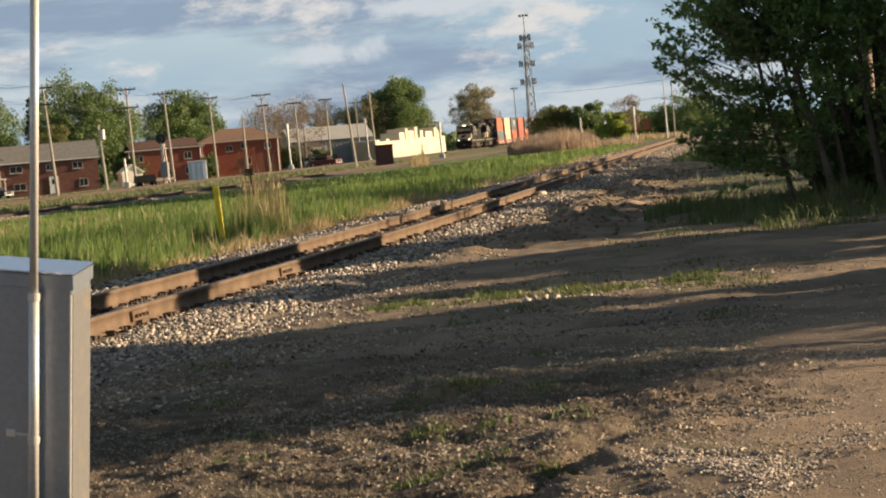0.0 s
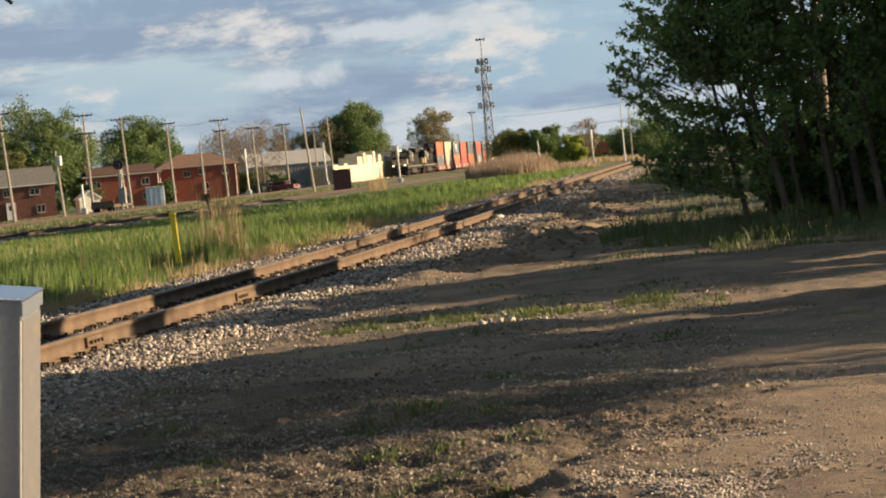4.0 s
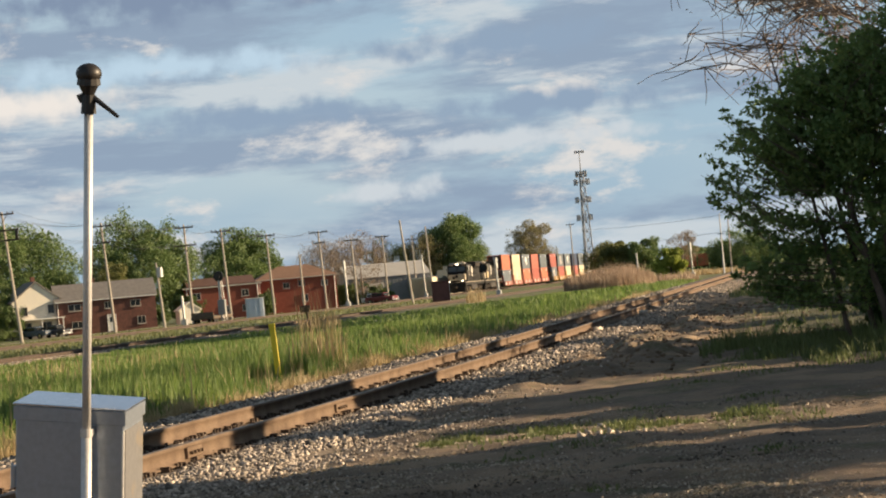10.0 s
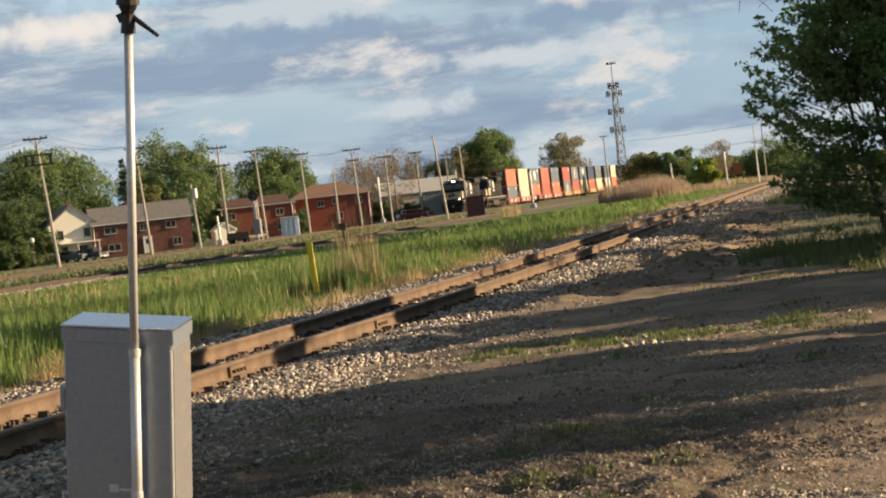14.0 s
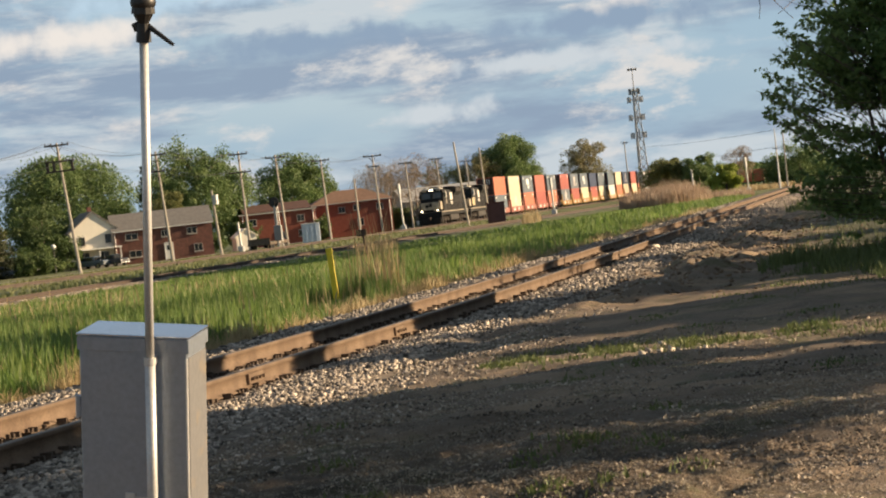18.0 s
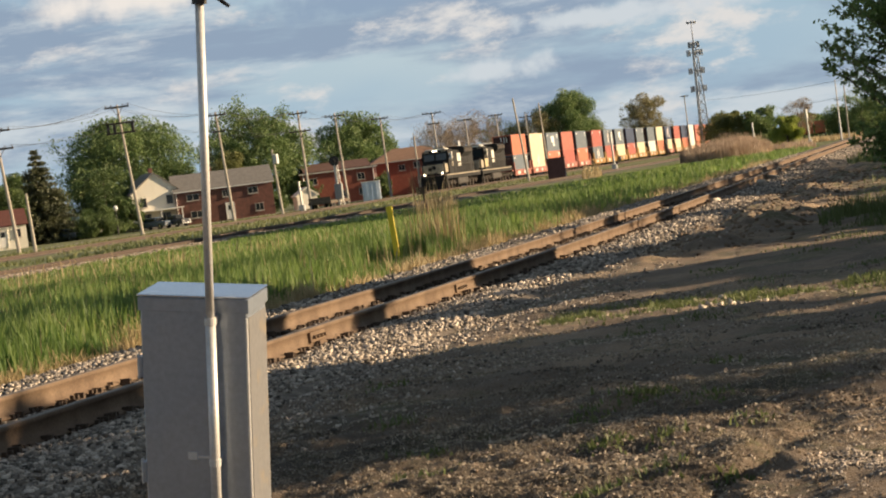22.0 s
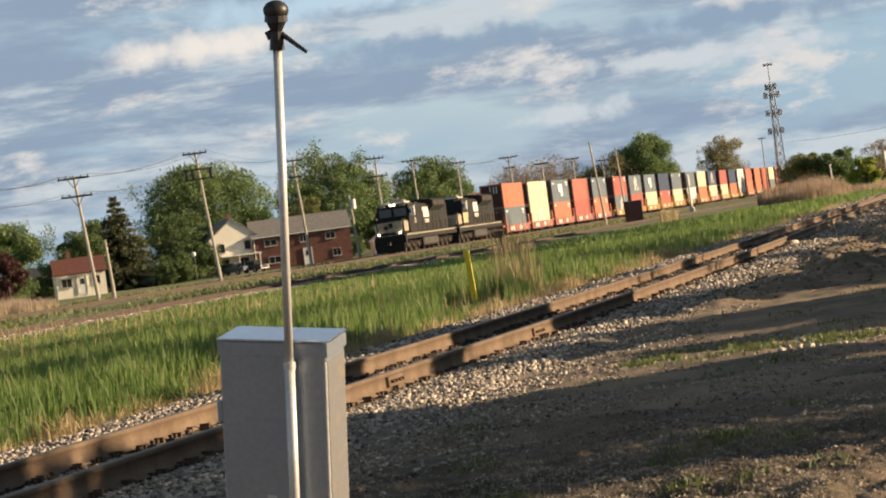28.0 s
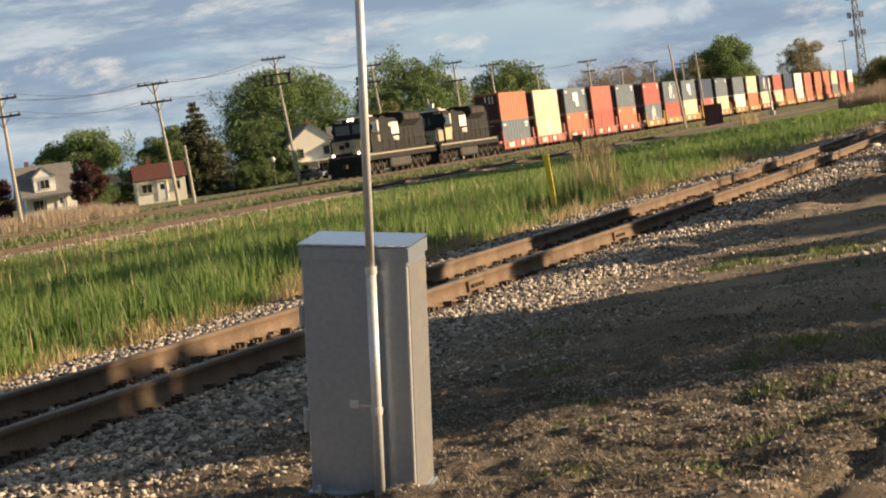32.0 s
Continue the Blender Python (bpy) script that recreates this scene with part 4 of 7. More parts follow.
# unit: start behind the leader's nose, well colour, lower box, upper box, markings of each
NOSE = 169.3
UNITS = [
    (212.3, "r", "grey", "orange", ("code",), ("door",)), (225.8, "r", "cream", "cream", ("figure",), ("code",)), (239.4, "r", "orange", "grey", ("code",), ("logo", "code")),
    (252.6, "r", "red", "rust", (), ()), (266.0, "r", "orange", "grey", ("code",), ("code",)), (282.3, "y", "grey", "red", ("figure",), ("code",)),
    (295.6, "y", "red", "grey", (), ("figure",)), (309.0, "y", "cream", "grey", (), ("logo",)), (322.8, "y", "red", "navy", ("code",), ()),
    (336.4, "y", "cream", "grey", (), ("code",)), (352.6, "y", "white", "grey", (), ()), (366.4, "y", "orange", "cream", (), ()),
    (380.2, "r", "cream", "navy", (), ("figure",)), (396.0, "y", "cream", "red", (), ()), (409.8, "y", "orange", "navy", (), ()),
    (423.6, "y", "white", "white", (), ()), (437.4, "r", "orange", "rust", (), ()), (453.0, "y", "orange", "orange", (), ()),
    (466.8, "r", "rust", "orange", (), ()), (480.6, "y", "grey", "cream", (), ()), (494.4, "y", "orange", "red", (), ()), (510.0, "r", "rust", "white", (), ()),
]
TRAIN = []


def on_rail(y):
    """The pose of a car whose nose end stands at y on the main line."""
    x0, x1 = float(far_x(y)), float(far_x(y + 12.0))
    return pose(x0, y, 0.16, 0, 0, math.degrees(math.atan2(-(x1 - x0), 12.0)))


def build_train():
    TRAIN.append((locomotive(on_rail(NOSE), False), 0.0, 0.0))
    TRAIN.append((locomotive(on_rail(NOSE + 20.8), True), 20.8, 0.0))
    for y, col, low, high, a, b in UNITS:
        TRAIN.append((well_car(YELLOW_W if col == "y" else RED_W, on_rail(y)), y - NOSE, 0.0))
        TRAIN.append((container(low, on_rail(y + 0.85) @ pose(0, 0, 0.40), a), y + 0.85 - NOSE, 0.40))
        TRAIN.append((container(high, on_rail(y + 0.85) @ pose(0, 0, 3.0), b), y + 0.85 - NOSE, 3.0))


build_train()
# seconds, and where the leader's nose stands along the line
RUN = [(0, 430.0), (3, 407.6), (6, 385.0), (9, 362.4), (13, 328.9), (16, 305.0), (19, 281.0), (23, 247.4), (28, 204.7), (32, 169.3)]


def wheel_rows(y, r):
    """Rows for a wheel set that rolls without slipping, a fifth of a turn apart."""
    ts, ys = zip(*RUN)
    gone = [ys[0] - v for v in ys]
    step = r * radians(80)
    rows, k = [], 0
    while k * step < gone[-1]:
        rows.append((float(np.interp(k * step, gone, ts)), pose(0, y, r, (80 * k) % 360, 0, 0)))
        k += 1
    rows.append((ts[-1], pose(0, y, r, math.degrees(gone[-1] / r) % 360, 0, 0)))
    return rows


def motions():
    rolls = {}
    for ws, y, r in TURNING:
        if y not in rolls:
            rolls[y] = wheel_rows(y, r)
        walk(ws, rolls[y])
    for ob, back, lift in TRAIN:
        walk(ob, [(t, on_rail(y + back) @ pose(0, 0, lift)) for t, y in RUN])

# ---- plants ----
BARK = material("grey brown bark", (0.13, 0.10, 0.075), 0.9, var=0.35, scale=3, fine=30, bump=0.5)
TWIG = material("pale bare twigs", (0.24, 0.19, 0.155), 0.9, var=0.25, scale=3, fine=30)
LEAF = {
    "fresh": leafy("fresh green leaves", (0.09, 0.155, 0.05), (0.20, 0.265, 0.092)),
    "deep": leafy("deep green leaves", (0.06, 0.105, 0.032), (0.125, 0.17, 0.05)),
    "olive": leafy("olive spring leaves", (0.125, 0.15, 0.045), (0.22, 0.22, 0.08)),
    "bud": leafy("brown budding twigs", (0.19, 0.145, 0.10), (0.28, 0.22, 0.15)),
    "khaki": leafy("yellow brown young leaves", (0.20, 0.18, 0.085), (0.29, 0.26, 0.13)),
    "fir": leafy("dark fir needles", (0.022, 0.045, 0.018), (0.045, 0.07, 0.026), through=0.2),
    "spruce": leafy("brownish spruce needles", (0.048, 0.06, 0.027), (0.09, 0.095, 0.042), through=0.2),
    "red": leafy("dark red leaves", (0.05, 0.018, 0.017), (0.10, 0.036, 0.03)),
    "lime": leafy("yellow green leaves", (0.25, 0.31, 0.05), (0.38, 0.43, 0.09)),
    "bush": leafy("bush leaves", (0.115, 0.205, 0.065), (0.235, 0.315, 0.098), through=0.48),
}
BLADE = leafy("tall green grass", (0.085, 0.16, 0.033), (0.225, 0.297, 0.08), through=0.5)
STRAW = leafy("dry straw", (0.34, 0.255, 0.125), (0.48, 0.38, 0.21), through=0.3)
REED = leafy("dry brown reeds", (0.31, 0.225, 0.16), (0.50, 0.385, 0.28), through=0.35)
WEED = leafy("low green weeds", (0.075, 0.11, 0.034), (0.17, 0.20, 0.068))


def leaf_quads(P, size, gen, flat=0.0):
    """Small bent leaves of random turn at the points P: four corners each, folded along the rib."""
    n = len(P)
    a = gen.normal(size=(n, 3))
    a[:, 2] *= 1 - flat
    a /= np.linalg.norm(a, axis=1, keepdims=True) + 1e-9
    b = np.cross(a, gen.normal(size=(n, 3)))
    b /= np.linalg.norm(b, axis=1, keepdims=True) + 1e-9
    s = (size * gen.uniform(0.6, 1.3, n))[:, None]
    c = np.cross(a, b) * s * 0.25
    V = np.stack([P - a * s, P + b * s * 0.55 + c, P + a * s, P - b * s * 0.55 + c], 1).reshape(-1, 3)
    return V, np.arange(4 * n).reshape(n, 4)


def limbs(gen, base, height, spread, n_limb, r0, start=0.3, levels=2, lean=(0, 0)):
    """A trunk with limbs and twigs; gives the tubes and the ends of the twigs."""
    tubes, ends = [], []
    k = 6
    t = np.linspace(0, 1, k)
    wob = np.cumsum(gen.normal(0, 0.03 * height / k, (k, 2)), 0)
    P = np.c_[base[0] + wob[:, 0] + lean[0] * t * height, base[1] + wob[:, 1] + lean[1] * t * height, base[2] - 0.15 + t * (height * 0.85 + 0.15)]
    R = r0 * (1 - 0.8 * t)
    tubes.append(tube(P, R, 7))
    for i in range(n_limb):
        f = start + (0.98 - start) * (i + gen.uniform(0, 0.8)) / n_limb
        p = np.array([np.interp(f, t, P[:, j]) for j in range(3)])
        az = gen.uniform(0, 2 * np.pi)
        up = gen.uniform(0.25, 0.9)
        L = spread * gen.uniform(0.6, 1.05) * (1.15 - 0.6 * f)
        d = np.array([np.cos(az), np.sin(az), up])
        q = np.linspace(0, 1, 5)[:, None]
        bend = np.cumsum(gen.normal(0, 0.05 * L, (5, 3)), 0) * q
        B = p + d * L * q + bend
        tubes.append(tube(B, np.linspace(r0 * 0.35 * (1.1 - f), r0 * 0.06, 5), 5))
        ends.append(B[3:])
        for _ in range(3 if levels > 1 else 0):
            g = gen.uniform(0.35, 0.95)
            s = np.array([np.interp(g, q[:, 0], B[:, j]) for j in range(3)])
            d2 = d + gen.normal(0, 0.6, 3)
            C = s + d2 * L * 0.4 * q + np.cumsum(gen.normal(0, 0.025 * L, (5, 3)), 0) * q
            tubes.append(tube(C, np.linspace(r0 * 0.10, r0 * 0.025, 5), 4))
            ends.append(C[2:])
    return tubes, np.concatenate(ends)


def tree(x, y, height, width, leaf, label, leaves=2600, size=0.3, seed=1, sparse=0.0, low=0.25, lumps=26, z=None, name="tree", trunk=None):
    """A tapered trunk with limbs and an uneven crown of leaf clumps with gaps."""
    gen = np.random.default_rng(seed)
    z = float(ground_z(x, y)) if z is None else z
    t = thing(name, pose(x, y, z), label, "tree")
    tubes, ends = limbs(gen, (0, 0, 0), height * 0.9, width * 0.45, 12, trunk or 0.018 * height + 0.06, start=low)
    part("trunk", raw("trunk", *merged(tubes)), BARK if sparse < 0.5 else TWIG, t, smooth=True)
    cz, rz, rx = height * (0.5 + low / 2), height * (1 - low) / 2, width / 2
    C = gen.normal(size=(lumps, 3))
    C /= np.linalg.norm(C, axis=1, keepdims=True)
    C *= gen.uniform(0.35, 0.86, lumps)[:, None] ** 0.6
    C = C * [rx, rx, rz] + [0, 0, cz]
    C[:, 0] *= 1 - 0.25 * np.clip((C[:, 2] - cz) / rz, -0.3, 1)
    leaves, size = int(leaves * (8.5 if sparse == 0 else 6.0)), size * (0.5 if sparse == 0 else 0.42)
    n_lump = int(leaves * (1 - 0.35 * sparse))
    w = gen.integers(0, lumps, n_lump)
    lr = gen.uniform(0.2, 0.36, lumps) * width * 0.62
    o = gen.normal(size=(n_lump, 3))
    o /= np.linalg.norm(o, axis=1, keepdims=True)
    o *= gen.uniform(0.3, 1.0, n_lump)[:, None] ** 0.5
    P = C[w] + o * lr[w][:, None] * [1, 1, 0.75]
    E = ends[gen.integers(0, len(ends), leaves // 4)] + gen.normal(0, width * 0.035, (leaves // 4, 3))
    P = np.concatenate([P, E])
    P = P[P[:, 2] > height * low * 0.6]
    part("crown", raw("crown", *leaf_quads(P, size, gen)), LEAF[leaf], t)
    return t


def conifer(x, y, height, width, leaf, label, seed=1):
    gen = np.random.default_rng(seed)
    t = thing("conifer", pose(x, y, float(ground_z(x, y))), label, "tree")
    V, F = tube(np.c_[np.zeros(5), np.zeros(5), np.linspace(-0.1, height * 0.97, 5)], np.linspace(0.02 * height, 0.02, 5), 7)
    part("trunk", raw("trunk", V, F), BARK, t)
    pts = []
    z = height * 0.06
    while z < height * 0.98:
        r = width / 2 * (1 - z / height) ** 0.85 + 0.12
        k = int(7 + 9 * r)
        for i in range(k):
            a = gen.uniform(0, 2 * np.pi)
            L = r * gen.uniform(0.65, 1.12)
            q = gen.uniform(0.1, 1, int(14 + 18 * L))[:, None]
            pts.append(np.array([0, 0, z]) + np.array([np.cos(a), np.sin(a), -0.25 + 0.15 * z / height]) * L * q + gen.normal(0, 0.12, (len(q), 3)))
        z += 0.055 * height * gen.uniform(0.7, 1.2)
    part("crown", raw("crown", *leaf_quads(np.concatenate(pts), 0.15, gen, 0.4)), LEAF[leaf], t)
    return t


def blades(P, height, width, gen, lean=0.35):
    """Bent, pointed blades rooted at P: a quad and a tip each."""
    n = len(P)
    a = gen.uniform(0, 2 * np.pi, n)
    side = np.stack([np.cos(a), np.sin(a), 0 * a], 1) * (width * gen.uniform(0.6, 1.4, n))[:, None]
    h = (height * gen.uniform(0.55, 1.15, n))[:, None]
    b = gen.uniform(0, 2 * np.pi, n)
    tip = np.stack([np.cos(b), np.sin(b), 0 * b], 1) * (h * lean * gen.uniform(0, 1, n)[:, None] ** 1.5)
    up = np.array([0, 0, 1.0])
    V = np.stack([P - side, P + side, P + up * h * 0.6 + tip * 0.35 + side * 0.7, P + up * h * 0.6 + tip * 0.35 - side * 0.7, P + up * h + tip + side * 0.08, P + up * h + tip - side * 0.08], 1).reshape(-1, 3)
    i = np.arange(n)[:, None] * 6
    F = np.concatenate([i + [0, 1, 2, 3], i + [3, 2, 4, 5]])
    return V, F


def stuff(name, me, mat, label, category):
    ob = part(name, me, mat)
    return tagged(ob, label, category, kind="stuff")


# ---- houses ----
BRICK_RED = material("red brick", (0.27, 0.082, 0.05), 0.85, var=0.2, scale=2, fine=14, color2=(0.225, 0.066, 0.043))
BRICK_DARK = material("brown red brick", (0.18, 0.075, 0.055), 0.85, var=0.25, scale=2, fine=14, color2=(0.115, 0.052, 0.04))
CREAM = material("cream painted concrete", (0.66, 0.58, 0.42), 0.7, var=0.1, scale=0.8, fine=6, spots=(0.9, 0.58, 0.75, (0.5, 0.42, 0.3)))
SIDING = material("cream white siding", (0.80, 0.75, 0.63), 0.6, var=0.06, scale=1.5, fine=10)
WHITE = material("white paint", (0.76, 0.74, 0.70), 0.55, var=0.07, scale=2, fine=12)
TRIM = material("dull window trim", (0.52, 0.48, 0.42), 0.7, var=0.1)
SHINGLE = material("grey roof shingles", (0.22, 0.205, 0.19), 0.9, var=0.2, scale=2, fine=8)
SHINGLE_B = material("brown roof shingles", (0.135, 0.07, 0.055), 0.9, var=0.2, scale=2, fine=8)
SHINGLE_R = material("red brown roof shingles", (0.14, 0.05, 0.038), 0.9, var=0.2, scale=2, fine=8)
SHINGLE_T = material("tan roof shingles", (0.28, 0.165, 0.11), 0.9, var=0.2, scale=2, fine=8)
PANE = material("dark window glass", (0.03, 0.035, 0.04), 0.1, var=0.2, bump=0.0, coat=0.4)
METAL = material("grey sheet metal", (0.27, 0.27, 0.265), 0.7, 0.1, var=0.15, scale=0.8, fine=8)
PALE_ROOF = material("pale metal roof", (0.52, 0.50, 0.46), 0.6, 0.1, var=0.1, scale=0.6, fine=6)


def window(parent, x, z, w, h, depth, bars=1):
    """A window in the front wall (local -y): frame, sill, panes set back."""
    f = 0.05
    fr = part("window_frame", boxes(((x - w / 2, depth - 0.03, z), (f, 0.12, h + f)), ((x + w / 2, depth - 0.03, z), (f, 0.12, h + f)), ((x, depth - 0.03, z + h / 2), (w + f, 0.12, f)), ((x, depth - 0.03, z - h / 2), (w + f, 0.12, f)), *(((x + w * (i + 1) / (bars + 1) - w / 2, depth - 0.03, z), (0.05, 0.1, h)) for i in range(bars))), TRIM, parent)
    for i in range(bars + 1):
        ww = w / (bars + 1) - 0.05
        part("pane", boxes(((x - w / 2 + (i + 0.5) * w / (bars + 1), depth - 0.006, z), (ww, 0.03, h - 0.06))), PANE, fr)
    part("sill", boxes(((x, depth - 0.08, z - h / 2 - 0.07), (w + 0.2, 0.18, 0.06))), TRIM, fr)


def door(parent, x, w, h, depth, z0=0.1, mat=WHITE):
    d = part("door", boxes(((x, depth - 0.03, z0 + h / 2), (w, 0.08, h)), bevel=0.01), mat, parent)
    part("door_frame", boxes(((x - w / 2 - 0.06, depth - 0.05, z0 + h / 2), (0.1, 0.14, h + 0.1)), ((x + w / 2 + 0.06, depth - 0.05, z0 + h / 2), (0.1, 0.14, h + 0.1)), ((x, depth - 0.05, z0 + h + 0.05), (w + 0.22, 0.14, 0.1))), mat, d)
    part("door_light", boxes(((x, depth - 0.075, z0 + h * 0.72), (w * 0.5, 0.02, h * 0.3))), PANE, d)


def gable_roof(L, D, z, rise, over, along, thick=0.14):
    """Two sloping slabs; along 'x': ridge parallel to the front, 'y': gable to the front."""
    bm = bmesh.new()
    run = (D if along == "x" else L) / 2 + over
    a = math.atan2(rise, (D if along == "x" else L) / 2)
    for s in (-1, 1):
        if along == "x":
            c = (0, s * run / 2, z + rise - math.tan(a) * run / 2 + thick / 2)
            box(bm, c, (L + 2 * over, run / math.cos(a), thick), Matrix.Rotation(-s * a, 3, "X"))
        else:
            c = (s * run / 2, 0, z + rise - math.tan(a) * run / 2 + thick / 2)
            box(bm, c, (run / math.cos(a), D + 2 * over, thick), Matrix.Rotation(s * a, 3, "Y"))
    return bm


def prism_walls(L, D, h, rise, along):
    """Walls up to the eaves with gables."""
    bm = bmesh.new()
    if along == "x":
        prof = [(-D / 2, -0.3), (D / 2, -0.3), (D / 2, h), (0, h + rise), (-D / 2, h)]
        ends = [[bm.verts.new((sx * L / 2, y, z)) for y, z in prof] for sx in (-1, 1)]
    else:
        prof = [(-L / 2, -0.3), (L / 2, -0.3), (L / 2, h), (0, h + rise), (-L / 2, h)]
        ends = [[bm.verts.new((x, sy * D / 2, z)) for x, z in prof] for sy in (-1, 1)]
    bm.faces.new(ends[0])
    bm.faces.new(ends[1][::-1])
    for i in range(5):
        j = (i + 1) % 5
        bm.faces.new((ends[0][i], ends[1][i], ends[1][j], ends[0][j]))
    bmesh.ops.recalc_face_normals(bm, faces=bm.faces)
    return bm


TURN = 36.0


def white_house():
    h = thing("white_house", pose(-105.7, 284.4, -0.5, 0, 0, TURN - 6), "two-storey cream sided house with a front gable", "house")
    L, D = 6.0, 8.0
    part("wall", prism_walls(L, D, 4.6, 2.3, "y"), SIDING, h)
    part("roof", gable_roof(L, D, 4.6, 2.3, 0.25, "y"), SHINGLE, h)
    for x, z in ((-1.6, 3.4), (1.7, 3.5)):
        window(h, x, z, 0.8, 1.1, -D / 2, 0)
    porch = part("porch_roof", boxes(((0.2, -D / 2 - 0.9, 2.35), (5.6, 1.9, 0.14))), WHITE, h)
    for x in (-2.3, 0.2, 2.8):
        part("porch_post", boxes(((x, -D / 2 - 1.7, 1.15), (0.12, 0.12, 2.3))), WHITE, h)
    part("porch_floor", boxes(((0.2, -D / 2 - 0.9, 0.2), (5.6, 1.9, 0.4))), SHINGLE, h)
    for x in (-1.5, 1.0):
        window(h, x, 1.35, 1.3, 1.2, -D / 2, 1)
    part("chimney", boxes(((0.6, 1.2, 7.0), (0.5, 0.5, 1.3))), BRICK_DARK, h)


def brick_house():
    h = thing("brick_house", pose(-97.2, 287.2, -0.5, 0, 0, TURN - 13), "two-storey brown brick row house with a grey roof", "house")
    L, D = 12.2, 7.0
    part("wall", prism_walls(L, D, 4.2, 2.0, "x"), BRICK_DARK, h)
    part("roof", gable_roof(L, D, 4.2, 2.0, 0.25, "x"), SHINGLE, h)
    for x, z, w, hh in ((-3.9, 3.35, 1.5, 0.75), (-3.6, 1.2, 1.5, 0.8), (0.2, 3.35, 0.8, 0.75), (3.6, 3.35, 1.2, 0.75), (4.2, 1.2, 1.0, 0.9)):
        window(h, x, z, w, hh, -D / 2, 1)
    door(h, 0.55, 0.9, 2.0, -D / 2)
    part("downpipe", rods(((-L / 2 + 0.15, -D / 2 - 0.06, 0), (-L / 2 + 0.15, -D / 2 - 0.06, 4.2), 0.05), seg=6), WHITE, h)
    part("chimney", boxes(((-1.2, 0.6, 6.4), (0.55, 0.55, 0.9))), BRICK_DARK, h)
    part("gutter", boxes(((0, -D / 2 - 0.3, 4.12), (L + 0.4, 0.12, 0.12))), WHITE, h)


def apartment(x, y, L, eave, rise, hip, label, turn, wins):
    h = thing("apartment_building", pose(x, y, -0.45, 0, 0, turn), label, "building")
    D = 9.0
    bm = bmesh.new()
    box(bm, (0, 0, eave / 2 - 0.15), (L, D, eave + 0.3))
    part("wall", bm, BRICK_RED, h)
    if hip:
        bm = bmesh.new()
        o = 0.45
        b = [bm.verts.new(p) for p in ((-L / 2 - o, -D / 2 - o, eave), (L / 2 + o, -D / 2 - o, eave), (L / 2 + o, D / 2 + o, eave), (-L / 2 - o, D / 2 + o, eave))]
        t = [bm.verts.new(p) for p in ((-L / 2 + 3.6, 0, eave + rise), (L / 2 - 3.6, 0, eave + rise))]
        for f in ((b[0], b[1], t[1], t[0]), (b[1], b[2], t[1]), (b[2], b[3], t[0], t[1]), (b[3], b[0], t[0]), (b[3], b[2], b[1], b[0])):
            bm.faces.new(f)
        part("roof", bm, SHINGLE_T, h, "tan hipped shingle roof")
        part("fascia", boxes(((0, -D / 2 - o - 0.02, eave - 0.02), (L + 2 * o, 0.06, 0.14))), TRIM, h)
    else:
        part("roof", boxes(((0, 0, eave + 0.12), (L + 0.6, D + 0.6, 0.24))), SHINGLE_B, h)
        part("upper_roof", gable_roof(L * 0.9, D * 0.9, eave + 0.2, 1.1, 0.1, "x"), SHINGLE_B, h)
        part("fascia", boxes(((0, -D / 2 - 0.31, eave + 0.12), (L + 0.6, 0.04, 0.2))), TRIM, h)
    for x_, z_, w_, h_ in wins:
        window(h, x_, z_, w_, h_, -D / 2, 1)
    for sx in (-1, 1):
        part("downpipe", rods(((sx * (L / 2 - 0.3), -D / 2 - 0.08, 0), (sx * (L / 2 - 0.3), -D / 2 - 0.08, eave), 0.07), seg=6), WHITE, h)


def cottage():
    h = thing("cottage", pose(-110.9, 249.4, -0.3, 0, 0, TURN - 8), "low white cottage with a brown roof", "house")
    L, D = 5.5, 5.6
    part("wall", prism_walls(L, D, 2.5, 1.6, "x"), SIDING, h)
    part("roof", gable_roof(L, D, 2.5, 1.6, 0.25, "x"), SHINGLE_R, h)
    window(h, -1.6, 1.5, 1.1, 0.9, -D / 2, 1)
    window(h, 1.7, 1.55, 0.8, 0.9, -D / 2, 0)
    door(h, 0.1, 0.9, 2.0, -D / 2)
    part("awning", boxes(((-1.6, -D / 2 - 0.4, 2.1), (1.4, 0.8, 0.06)), ((0.1, -D / 2 - 0.5, 2.26), (1.4, 1.0, 0.06))), WHITE, h)
    part("chimney", boxes(((-0.9, 0.3, 4.5), (0.55, 0.55, 0.9))), BRICK_DARK, h)
    part("end_trim", boxes(((L / 2 + 0.02, -0.2, 1.4), (0.05, 0.4, 2.8))), WHITE, h)


